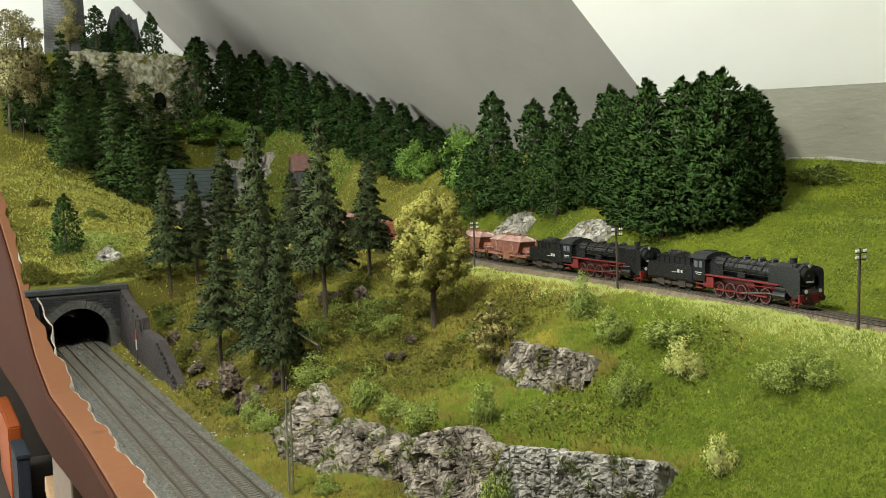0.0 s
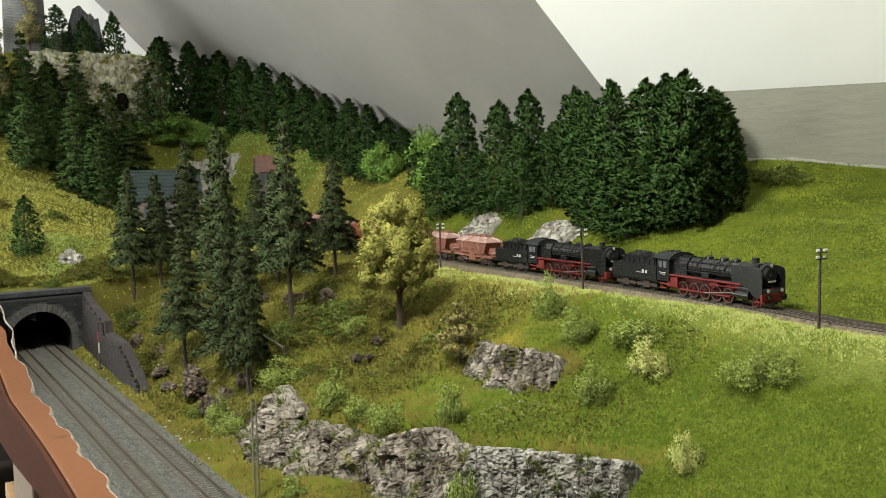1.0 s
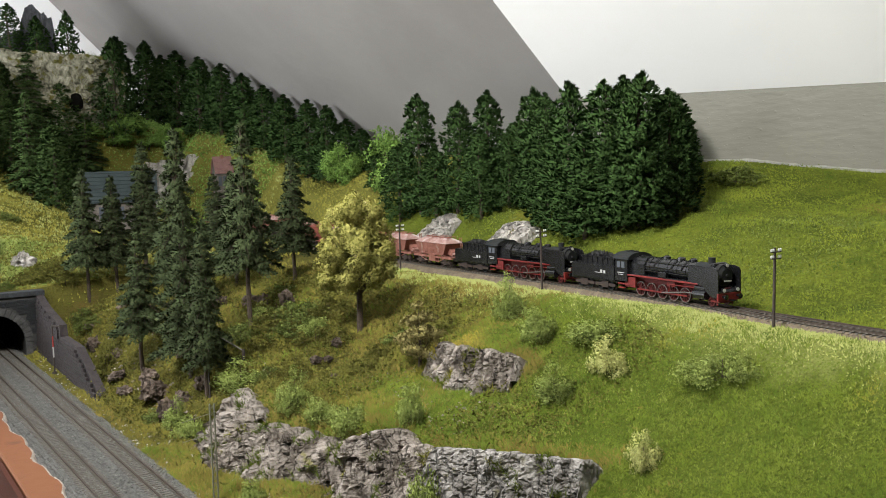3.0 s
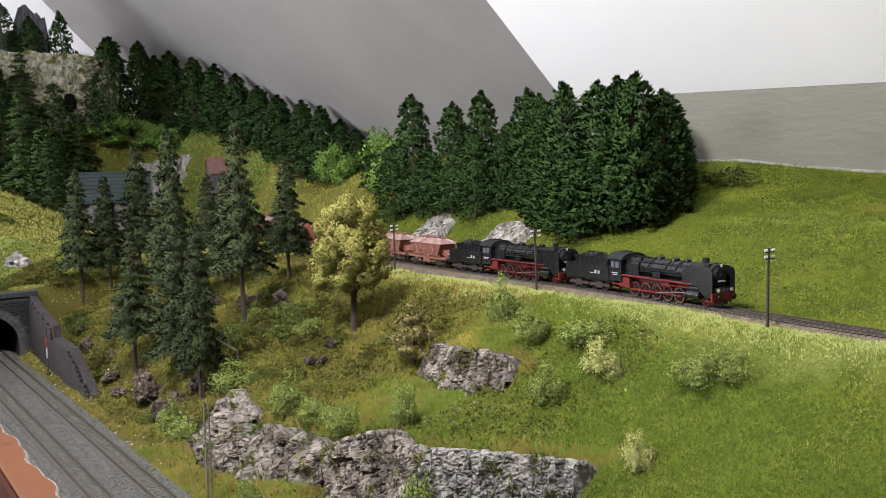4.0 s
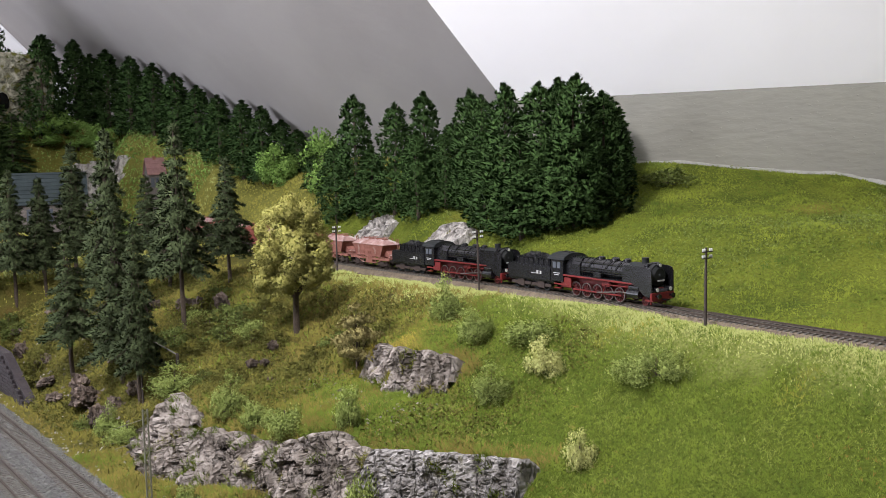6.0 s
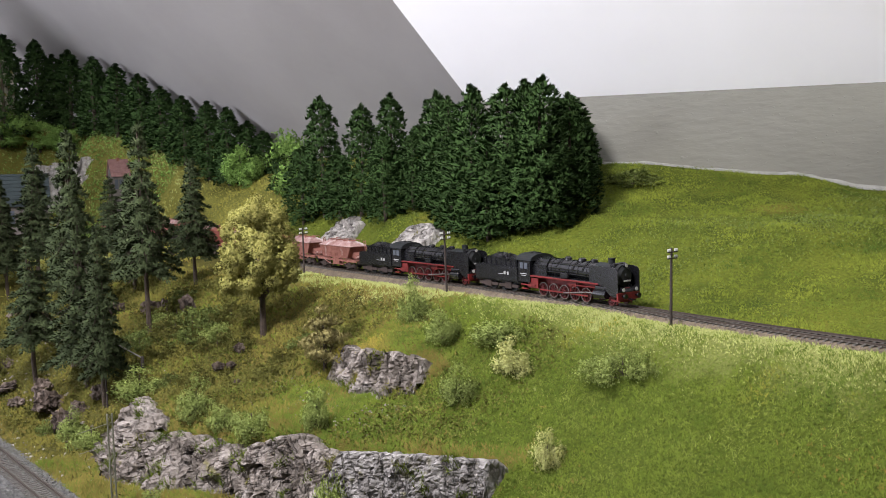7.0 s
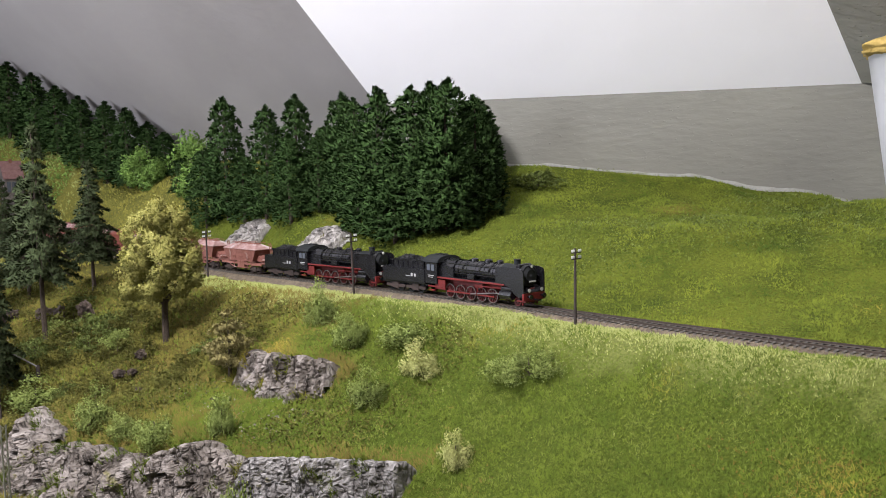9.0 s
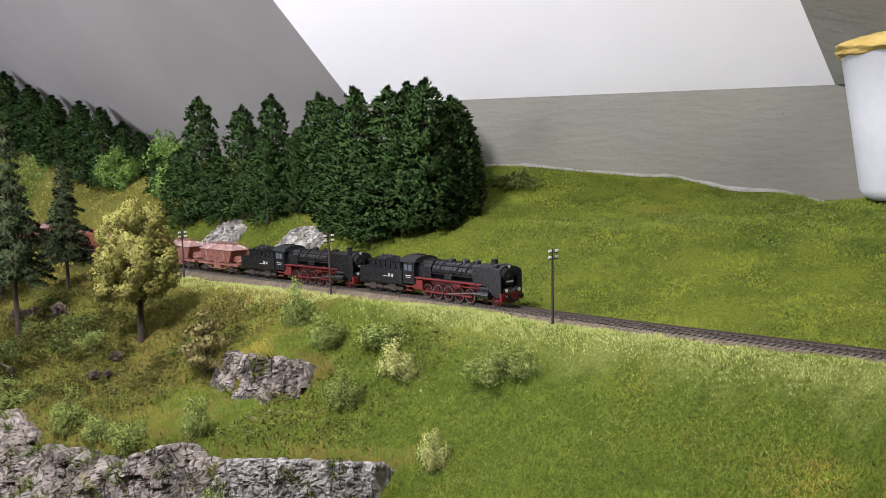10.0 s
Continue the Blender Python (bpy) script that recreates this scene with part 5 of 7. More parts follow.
def rock_face(name, line, h0, h1, mat, label, seed, out=0.006, res=0.0019, lean=0.35, rough=0.010, taper=0.014, dip=0.6, tuft=None, tuft_len=0.008):
    """A craggy face along a line of (u, v) points; h0, h1: heights of foot and top along it; it leans back towards larger u."""
    pts = [Vector((u, v, 0)) for u, v in line]
    seg = [(b - a).length for a, b in zip(pts[:-1], pts[1:])]
    total = sum(seg)
    n = max(8, int(total / res))
    m = max(8, int((max(h1) - min(h0)) * 1.25 / res))
    verts, faces = [], []
    cum = [0]
    for s in seg:
        cum.append(cum[-1] + s)
    f = 0.020 / rough
    tufts = []
    pick = random.Random(seed)
    for i in range(n + 1):
        s = total * i / n
        u = float(np.interp(s, cum, [p.x for p in pts]))
        v = float(np.interp(s, cum, [p.y for p in pts]))
        lo, hi = float(np.interp(s, cum, h0)), float(np.interp(s, cum, h1))
        end = min(1.0, min(s, total - s) / taper)
        jag = noise.noise(Vector((s * 70 * f, seed, 0))) + 0.30 * noise.cell(Vector((s * 48 * f, seed, 4)))
        hi = lo + (hi - lo) * (0.45 + 0.55 * end) + 0.55 * rough * jag * end
        for j in range(m + 1):
            k = j / m
            if k <= 0.88:
                kk = k / 0.88
                bench = kk + 0.07 * math.sin(kk * 11 + 5 * noise.noise(Vector((s * 20 * f, 3, seed))))
                uu, zz = u + lean * (hi - lo) * bench, lo + (hi - lo) * kk
            else:
                kk = (k - 0.88) / 0.12
                uu, zz = u + lean * (hi - lo) + 0.020 * kk, hi - 0.012 * kk * kk
            a, b = s * math.cos(dip) + zz * math.sin(dip), zz * math.cos(dip) - s * math.sin(dip)
            w = noise.noise(Vector((s * 30 * f, zz * 30 * f, seed))) * 0.6
            big = noise.noise(Vector((s * 17 * f, zz * 22 * f, seed + 2.0)))
            ridge = 1 - 2 * abs(noise.noise(Vector((a * 15 * f + w, b * 80 * f + w, seed))))
            ridge2 = 1 - 2 * abs(noise.noise(Vector((a * 34 * f, b * 200 * f + 2 * w, seed + 7))))
            gully = math.exp(-(noise.noise(Vector((a * 9 * f + w, b * 34 * f, seed + 13))) / 0.055) ** 2)
            cr = noise.voronoi(Vector((a * 20 * f + w, b * 58 * f + w, seed)))
            block = noise.cell(cr[1][0] * 7.0)
            crack = -0.45 if cr[0][1] - cr[0][0] < 0.07 else 0.0
            fine = noise.fractal(Vector((s, zz, seed)) * 240 * f, 0.8, 2.2, 3)
            d = out * math.sin(math.pi * min(1, 0.3 + k * 0.7)) + rough * (0.62 * big + 0.50 * ridge + 0.34 * ridge2 + 0.42 * block + 0.8 * crack - 0.80 * gully + 0.12 * fine)
            if k > 0.88:
                d *= 1 - kk
            verts.append(place(uu - d, v + 0.3 * rough * w, zz + 0.35 * rough * ridge2 * (1 - k)))
            if tuft and noise.noise(Vector((s * 42, zz * 60, seed + 11))) > 0.24 - 0.2 * (k < 0.1) and pick.random() < 0.30:
                tufts.append(verts[-1])
    for i in range(n):
        for j in range(m):
            a = i * (m + 1) + j
            faces.append((a, a + 1, a + m + 2, a + m + 1))
    if tufts:
        r = np.random.RandomState(int(seed) + 300)
        blades = needle_cloud(np.array(tufts), np.tile((-0.5 * E_U[0], -0.5 * E_U[1], 0.9), (len(tufts), 1)), tuft_len, 0.00038, r, 5, spread=0.5)
        obj("grass", tri_mesh("grass", blades), tuft, None, "grass tufts growing on the rock ledges", "grass", kind="stuff")
    return obj(name, mesh_from(name, verts, faces), mat, None, label, "rock", "rock outcrops on the hillside")


def boulder(u, v, h, w, d, t, mat, label, seed):
    bm = bmesh.new()
    bmesh.ops.create_icosphere(bm, subdivisions=4, radius=1)
    for q in bm.verts:
        p = q.co.copy()
        o = Vector((seed * 7.3, seed * 1.7, 0))
        cr = noise.voronoi(p * 2.3 + o)[0]
        f = 0.72 + 0.30 * noise.fractal(p * 1.6 + o, 0.9, 2.0, 4) + 0.38 * min(0.6, cr[1] - cr[0]) + 0.05 * noise.noise(p * 9 + o)
        q.co = Vector((p.x * w / 2, p.y * d / 2, p.z * t * 0.62)) * f
    me = bpy.data.meshes.new("boulder")
    bm.to_mesh(me)
    bm.free()
    ob = obj("boulder", me, mat, None, label, "rock", "rock outcrops on the hillside")
    ob.matrix_basis = Matrix.Translation(place(u, v, h)) @ Matrix.Rotation(seed * 1.3, 4, "Z") @ Matrix.Rotation(0.25 * math.sin(seed * 5), 4, "X")
    return ob


rock_face("rock_cliff", [(-.292, .308), (-.338, .362), (-.382, .430)], (-.200, -.20, -.20), (-.094, -.091, -.093), SLAB_ROCK,
          "low flat-topped grey plaster rock cliff under grassy slope", 1, out=.004, lean=.28, rough=.0040, taper=.006, dip=1.25, tuft=GRASS)
rock_face("rock_cliff", [(-.372, .412), (-.390, .455), (-.400, .498), (-.412, .535), (-.420, .565), (-.432, .610), (-.440, .650), (-.455, .705)],
          (-.21, -.205, -.20, -.19, -.19, -.18, -.17, -.165), (-.104, -.104, -.090, -.108, -.112, -.109, -.111, -.120), ROCK,
          "craggy grey rock cliff above the lower track", 2, out=.012, lean=.46, rough=.015, dip=1.1, tuft=GRASS)
rock_face("rock_cliff", [(-.450, .590), (-.462, .650), (-.462, .715), (-.440, .775)], (-.180, -.18, -.175, -.160),
          (-.132, -.122, -.112, -.098), ROCK, "weathered grey rock cliff beside the bushes", 3, out=.006, lean=.6, rough=.014, dip=.5, tuft=GRASS)
rock_face("rock_cliff", [(-.412, .700), (-.410, .750), (-.392, .795)], (-.125, -.122, -.11), (-.106, -.100, -.096), ROCK,
          "weathered grey rock ledge among the bushes", 4, out=.005, lean=.5, rough=.008, dip=.4, tuft=GRASS)
rock_face("rock_step", [(-.226, .472), (-.248, .505), (-.258, .545), (-.246, .612)], (-.078, -.094, -.096, -.085), (-.037, -.033, -.034, -.038), ROCK,
          "small fissured grey rock step in the grass", 5, out=.000, lean=.38, rough=.0065, taper=.010, dip=1.35, tuft=GRASS)
for i, (u, v, h, w, d, t) in enumerate([(-.256, .800, -.060, .020, .016, .016), (-.283, .770, -.074, .016, .012, .010), (-.436, .985, -.128, .050, .034, .034),
                                        (-.418, .925, -.130, .030, .024, .030), (-.430, 1.03, -.120, .030, .030, .04), (-.235, 1.14, -.045, .034, .03, .03), (-.300, .770, -.073, .018, .014, .014), (-.225, 1.02, -.03, .03, .024, .036), (-.24, 1.07, -.035, .022, .02, .024), (-.38, 1.03, -.095, .026, .02, .02), (-.40, .90, -.108, .03, .022, .026), (-.445, .90, -.135, .036, .026, .04),
                                        (-.262, 1.20, -.05, .03, .03, .025), (-.36, 1.40, -.07, .035, .03, .03), (-.40, 1.28, -.10, .03, .03, .03), (-.43, 1.20, -.115, .03, .03, .03),
                                        (-.44, 1.30, -.11, .025, .03, .03), (-.45, 1.12, -.130, .040, .030, .016), (-.455, 1.36, -.125, .034, .028, .016), (-.42, 1.40, -.098, .030, .024, .014), (-.46, 1.05, -.138, .034, .024, .014), (-.31, .70, -.080, .012, .010, .008), (-.29, .66, -.080, .012, .010, .008), (-.275, .60, -.082, .014, .010, .007), (-.25, .47, -.082, .016, .013, .010), (-.28, .53, -.088, .014, .012, .008), (-.30, .50, -.094, .010, .010, .008)]):
    boulder(u, v, h - .15 * t, w, d, t * .78, BROWN_ROCK, "weathered grey-brown boulder on the hillside", i + 1.0)
boulder(-.477, 1.657, land(-.477, 1.657) + .002, .10, .05, .034, PALE_ROCK, "flat pale rock outcrop in the meadow", 21.0)
rock_face("pale_outcrop", [(.062, 1.050), (.080, 1.100), (.094, 1.165)], (.010, .015, .015), (.064, .072, .060), PALE_ROCK, "pale grey rock outcrop behind the upper track", 6, out=.014, lean=.8, rough=.010, taper=.004)
rock_face("pale_outcrop", [(.058, .832), (.068, .880), (.074, .930)], (.015, .012, .015), (.062, .068, .062), PALE_ROCK, "rounded pale grey rock outcrop behind the upper track", 7, out=.014, lean=.8, rough=.010, taper=.004)
rock_face("castle_rock", [(-.46, 2.545), (-.36, 2.525), (-.27, 2.512), (-.17, 2.515), (-.06, 2.56)], (.20, .20, .18, .16, .20), (.470, .488, .480, .478, .470), CASTLE_ROCK,
          "tall pale rock face below the castle ruin", 8, out=.02, lean=.16, rough=.028, res=.0045, taper=.03, tuft=GRASS, tuft_len=.016)
rock_face("pale_outcrop", [(-.05, 2.495), (.06, 2.465), (.16, 2.42)], (.05, .05, .05), (.17, .19, .20), PALE_ROCK, "pale rock face behind the station house", 9, out=.015, lean=.3, rough=.02, res=.005)
cave = bmesh.new()
bmesh.ops.create_icosphere(cave, subdivisions=3, radius=1)
# solid lump on the rock: the opening's shade is put into its near-black colour
OPENING_SHADE = material("opening_shade", (0.006, 0.006, 0.005), 0.98, scale=40, fine=200, bump=0.3, spec=0.02)
for q in cave.verts:
    q.co = Vector((q.co.x * .019, q.co.y * .012, q.co.z * .025)) * (1 + .15 * noise.noise(q.co * 3))
me = bpy.data.meshes.new("cave_mouth")
cave.to_mesh(me)
cave.free()
cave_ob = obj("cave_mouth", me, OPENING_SHADE, None, "near-black lump coloured as the shade of the cave mouth", "cave")
cave_ob.matrix_basis = Matrix.Translation(place(-.168, 2.512, .350))

# ---------------------------------------------------------------- vegetation
def trunk_mesh(name, h, r0, r1, limbs, r):
    bm = bmesh.new()
    x = y = 0.0
    k = 6
    pts = [Vector((0, 0, -0.06))]
    for i in range(1, k + 1):
        x += r.normal() * r0 * 0.25
        y += r.normal() * r0 * 0.25
        pts.append(Vector((x, y, h * i / k)))
    for i in range(k):
        a, b = r0 + (r1 - r0) * i / k, r0 + (r1 - r0) * (i + 1) / k
        bm_tube(bm, pts[i], pts[i + 1], a, b, 9, caps=i in (0, k - 1))
    for p, q, a in limbs:
        bm_tube(bm, p, q, a, a * 0.35, 6)
    me = bpy.data.meshes.new(name)
    bm.to_mesh(me)
    bm.free()
    me.materials.append(BARK)
    return me


def tuft_mesh(name, centres, dirs, length, width, per, r, spread=0.7, droop=0.0, tall=None, facing=None):
    """Tufts of slim pointed leaves; the leaves of a tuft meet in its centre, so that each tuft is one island."""
    centres, dirs = np.asarray(centres, float), np.asarray(dirs, float)
    n = len(centres)
    d = dirs[:, None] + r.normal(size=(n, per, 3)) * spread
    d[..., 2] -= droop
    d /= np.linalg.norm(d, axis=2)[..., None] + 1e-9
    nn = dirs if facing is None else facing
    nn = nn / (np.linalg.norm(nn, axis=1)[:, None] + 1e-9)
    # the flat of each leaf turns the way the tuft faces
    side = np.cross(d, nn[:, None] + r.normal(size=(n, per, 3)) * 0.30)
    side /= np.linalg.norm(side, axis=2)[..., None] + 1e-9
    ln = length * r.uniform(0.6, 1.25, (n, per, 1)) * (1 if tall is None else tall[:, None, None])
    wd = width * r.uniform(0.7, 1.3, (n, per, 1))
    c = centres[:, None]
    verts = np.empty((n, 1 + 2 * per, 3))
    verts[:, 0] = centres
    verts[:, 1::2], verts[:, 2::2] = c + d * ln * 0.55 + side * wd * 1.7, c + d * ln
    base = np.arange(n)[:, None] * (1 + 2 * per)
    k = 1 + 2 * np.arange(per)[None]
    tris = np.stack([base + 0 * k, base + k, base + k + 1], -1).reshape(-1, 3)
    me = bpy.data.meshes.new(name)
    me.vertices.add(n * (1 + 2 * per))
    me.vertices.foreach_set("co", verts.astype(np.float32).reshape(-1))
    me.loops.add(tris.size)
    me.loops.foreach_set("vertex_index", tris.astype(np.int32).reshape(-1))
    me.polygons.add(len(tris))
    me.polygons.foreach_set("loop_start", np.arange(0, tris.size, 3, dtype=np.int32))
    me.update(calc_edges=True)
    # a tuft is shaded as one soft puff: its leaves take the direction in which it stands
    me.polygons.foreach_set("use_smooth", np.ones(len(tris), bool))
    nn = np.repeat(nn, 1 + 2 * per, 0) + r.normal(size=(n * (1 + 2 * per), 3)) * 0.16
    nn /= np.linalg.norm(nn, axis=1)[:, None]
    me.normals_split_custom_set_from_vertices(nn.astype(np.float32))
    return me


def make_dense_conifer(seed, leaf, ratio=0.34, branches=190, blunt=2.4):
    """Unit height; bushy conifer clothed to the ground in lumpy boughs, each a puff of needle tufts."""
    r = np.random.RandomState(seed)
    T = new("conifer_tree")
    R = ratio / 2 - 0.022
    obj("trunk", trunk_mesh("trunk", 0.93, 0.020, 0.004, [], r), None, T)
    cen, dr = [], []
    boughs = int(branches * 0.55)
    for i in range(boughs):
        k = 0.015 + 0.95 * ((i + r.rand()) / boughs) ** 1.12
        a = i * 2.399963 + r.normal() * 0.35
        prof = (1 - k ** blunt) ** 0.70 * (0.86 + 0.14 * min(1, k / 0.12)) + 0.05
        puff = R * r.uniform(0.30, 0.52) * (0.45 + 0.55 * prof)
        rad = max(0.0, R * prof * r.uniform(0.76, 1.16) - puff * 0.85)
        c = np.array((rad * math.cos(a), rad * math.sin(a), 0.035 + 0.90 * k + r.normal() * 0.008))
        out = np.array((math.cos(a), math.sin(a), 0.45 + 0.8 * k * k))
        m = 13
        o = r.normal(size=(m, 3)) + out * 0.95
        o /= np.linalg.norm(o, axis=1)[:, None]
        cen.append(c + o * puff * r.uniform(0.55, 1.0, (m, 1)) * np.array((1, 1, 0.85)))
        dr.append(o + out * 0.7)
    q = r.rand(34)
    cen.append(np.stack([r.normal(size=34) * 0.020 * (1.2 - q), r.normal(size=34) * 0.020 * (1.2 - q), 0.87 + 0.095 * q], -1))
    dr.append(np.tile((0, 0, 1.1), (34, 1)))
    # shaded inner growth
    kk, an = r.uniform(0.03, 0.90, 180), r.uniform(0, 6.28, 180)
    rr = R * (1 - kk ** blunt) ** 0.70 * r.uniform(0.25, 0.60, 180)
    cen.append(np.stack([rr * np.cos(an), rr * np.sin(an), 0.04 + 0.88 * kk], -1))
    dr.append(np.stack([np.cos(an), np.sin(an), 0.2 + 0 * an], -1))
    obj("crown", tuft_mesh("crown", np.concatenate(cen), np.concatenate(dr), 0.034, 0.0056, 8, r, spread=0.60), leaf, T)
    return T


def make_spruce(seed, leaf, ratio=0.36, bare=0.2, tiers=17):
    """Unit height; open spruce with drooping tiered branches and a bare lower trunk."""
    r = np.random.RandomState(seed)
    T = new("spruce_tree")
    R = ratio / 2
    limbs, cen, dr = [], [], []
    for i in range(tiers):
        k = i / (tiers - 1)
        z = bare + (0.965 - bare) * k
        rad = R * (1 - k) ** 0.75 * (0.8 + 0.4 * r.rand()) + 0.012
        m = max(4, int(10 * (1 - k * 0.5)))
        a0 = r.rand() * 6.28
        for j in range(m):
            if r.rand() < 0.08:
                continue
            a = a0 + 6.28 * j / m + r.normal() * 0.2
            rr = rad * (0.65 + 0.5 * r.rand())
            z0 = z + r.normal() * 0.010
            tip = Vector((rr * math.cos(a), rr * math.sin(a), z0 - 0.25 * rr + 0.01))
            if i < tiers - 3:
                limbs.append((Vector((0, 0, z0 + 0.012)), tip * 0.85 + Vector((0, 0, 0.15 * (z0 - tip.z))), 0.0035))
            steps = max(3, int(rr / 0.016))
            for s in range(steps):
                q = (s + 0.7) / steps
                w = 0.028 * (1 - 0.6 * q) * (rr / R + 0.25)
                for side in (-1, 0, 1):
                    cen.append((rr * q * math.cos(a) - side * w * math.sin(a), rr * q * math.sin(a) + side * w * math.cos(a),
                                z0 - 0.25 * rr * q * q - abs(side) * 0.006 + r.normal() * 0.004))
                    dr.append((math.cos(a) - side * 0.7 * math.sin(a), math.sin(a) + side * 0.7 * math.cos(a), -0.05))
    cen.append((0, 0, 0.985))
    dr.append((0, 0, 1))
    obj("trunk", trunk_mesh("trunk", 0.97, 0.016, 0.003, limbs, r), None, T)
    obj("crown", tuft_mesh("crown", cen, np.array(dr) + np.array((0, 0, 0.35)), 0.030, 0.0044, 8, r, spread=0.5, droop=0.35), leaf, T)
    return T


def make_leafy(seed, leaf, width, bottom, clumps, per, size, name="deciduous_tree", trunk_r=0.022, squash=1.0, ragged=0.25, lobes=None):
    """Unit height; an uneven crown of rounded lobes, each broken into leafy clumps, on limbs. lobes: (x, y, z, radius)."""
    r = np.random.RandomState(seed)
    T = new(name)
    hz = (1 - bottom) / 2
    if lobes is None:
        lobes = []
        for i in range(int(10 + width * 8)):
            lr = 0.46 * min(width / 2, hz) * r.uniform(0.62, 1.2)
            q = math.sqrt(r.rand())
            rad = (width / 2 - lr * 0.9) * q
            top = 1 - lr - (1 - bottom) * 0.62 * q * q
            z = bottom + lr * 0.55 + max(0.0, top - bottom - lr * 0.55) * r.rand()
            a = i * 2.4 + r.normal() * 0.4
            lobes.append((rad * math.cos(a), rad * math.sin(a), z, lr))
    area = sum(l[3] ** 2 for l in lobes)
    tufts = clumps * per / 3.6
    limbs, cen, dr = [], [], []
    for x, y, z, lr in lobes:
        c = np.array((x, y, z))
        if bottom > 0.05 or r.rand() < 0.6:
            limbs.append((Vector((0, 0, max(bottom * 0.85, 0.02) + 0.25 * hz * r.rand())), Vector(c), trunk_r * 0.3))
        n = max(30, int(tufts * lr * lr / area))
        sub = r.normal(size=(14, 3))
        sub /= np.linalg.norm(sub, axis=1)[:, None]
        sub *= r.uniform(1 - ragged, 1 + ragged * 0.7, (14, 1))
        pick = r.randint(14, size=n)
        o = r.normal(size=(n, 3))
        o /= np.linalg.norm(o, axis=1)[:, None]
        off = sub[pick] * 0.70 + o * 0.40 * r.uniform(0.6, 1.05, (n, 1))
        cen.append(c + off * lr * np.array((1, 1, squash)))
        dr.append(o + sub[pick] * 0.8 + np.array((0, 0, 0.25)))
    cen, dr = np.concatenate(cen), np.concatenate(dr)
    if name == "bush":
        keep = cen[:, 2] > -0.05
        cen, dr = cen[keep], dr[keep]
    obj("trunk" if name != "bush" else "stem", trunk_mesh("trunk", bottom + hz if bottom > 0.05 else 0.5, trunk_r, trunk_r * 0.4, limbs, r), None, T)
    obj("crown", tuft_mesh("crown", cen, dr, size * 1.0, size * 0.26, 5, r, spread=0.75), leaf, T)
    return T


plant_rng = random.Random(12)


def planting(makers, spots, label, category, group, unit_width, sink=0.004):
    """Sets one plant at each (u, v, height, width); the first use of a maker is the original, the rest share its meshes."""
    protos = [None] * len(makers)
    for i, (u, v, h, w) in enumerate(spots):
        k = i % len(makers)
        base = place(u, v, float(land(u, v)) - sink)
        hh = h + sink
        m = Matrix.Translation(base) @ Matrix.Rotation(plant_rng.uniform(0, 6.28), 4, "Z") @ Matrix.Rotation(plant_rng.gauss(0, .02), 4, "X") \
            @ Matrix.Diagonal((w / unit_width[k], w / unit_width[k], hh, 1))
        if protos[k] is None:
            protos[k] = makers[k]()
            tagged(protos[k], label, category, group)
            protos[k].matrix_basis = m
        else:
            src = protos[k]
            keep = src.scale.copy()
            src.scale = (1, 1, 1)
            copy_thing(src, m)
            src.scale = keep


SPRUCES = [
    (-0.392, 1.518, 0.226, 0.076), (-0.341, 1.518, 0.202, 0.072), (-0.422, 1.084, 0.206, 0.078), (-0.394, 0.963, 0.237, 0.077),
    (-0.340, 1.168, 0.305, 0.084), (-0.402, 0.877, 0.226, 0.062), (-0.277, 1.035, 0.299, 0.086), (-0.200, 1.288, 0.197, 0.080),
    (-0.141, 1.173, 0.203, 0.077), (-0.285, 1.519, 0.248, 0.087), (-0.179, 1.422, 0.185, 0.081), (-0.330, 1.573, 0.153, 0.059),
]
YELLOW = (-0.218, 0.806, 0.188, 0.104)
MEADOW = [
    (-0.548, 1.680, 0.119, 0.065),
]
LEFT = [
    (-0.508, 2.457, 0.221, 0.102), (-0.443, 2.311, 0.204, 0.107), (-0.344, 2.271, 0.251, 0.115), (-0.306, 2.158, 0.215, 0.111),
    (-0.155, 2.502, 0.208, 0.122), (-0.369, 2.373, 0.170, 0.105), (-0.429, 2.451, 0.284, 0.114), (-0.204, 2.525, 0.179, 0.110),
    (-0.292, 2.514, 0.211, 0.119), (-0.538, 2.448, 0.200, 0.093), (-0.474, 2.453, 0.207, 0.099), (-0.363, 2.494, 0.215, 0.106),
    (-0.264, 2.488, 0.172, 0.108), (-0.204, 2.492, 0.150, 0.101),
]
PALE = [
    (-0.565, 2.426, 0.368, 0.159), (-0.495, 2.451, 0.336, 0.103), (-0.383, 2.610, 0.194, 0.079), (-0.503, 2.625, 0.143, 0.109),
]
CASTLE = [
    (-0.313, 2.599, 0.158, 0.098), (-0.243, 2.586, 0.189, 0.096), (-0.168, 2.570, 0.278, 0.097), (-0.107, 2.556, 0.170, 0.104),
    (-0.058, 2.543, 0.285, 0.131),
]
BACK = [
    (0.102, 3.097, 0.292, 0.159), (0.125, 2.837, 0.270, 0.116), (0.153, 3.530, 0.261, 0.134), (0.169, 2.828, 0.235, 0.113),
    (0.164, 2.666, 0.246, 0.120), (0.184, 2.516, 0.242, 0.115), (0.208, 2.414, 0.206, 0.104), (0.234, 2.305, 0.209, 0.109),
    (0.270, 2.248, 0.181, 0.105), (0.291, 2.162, 0.188, 0.105), (0.306, 2.050, 0.206, 0.102), (0.317, 1.956, 0.202, 0.099),
    (0.352, 1.919, 0.152, 0.088), (0.375, 1.880, 0.112, 0.087),
]
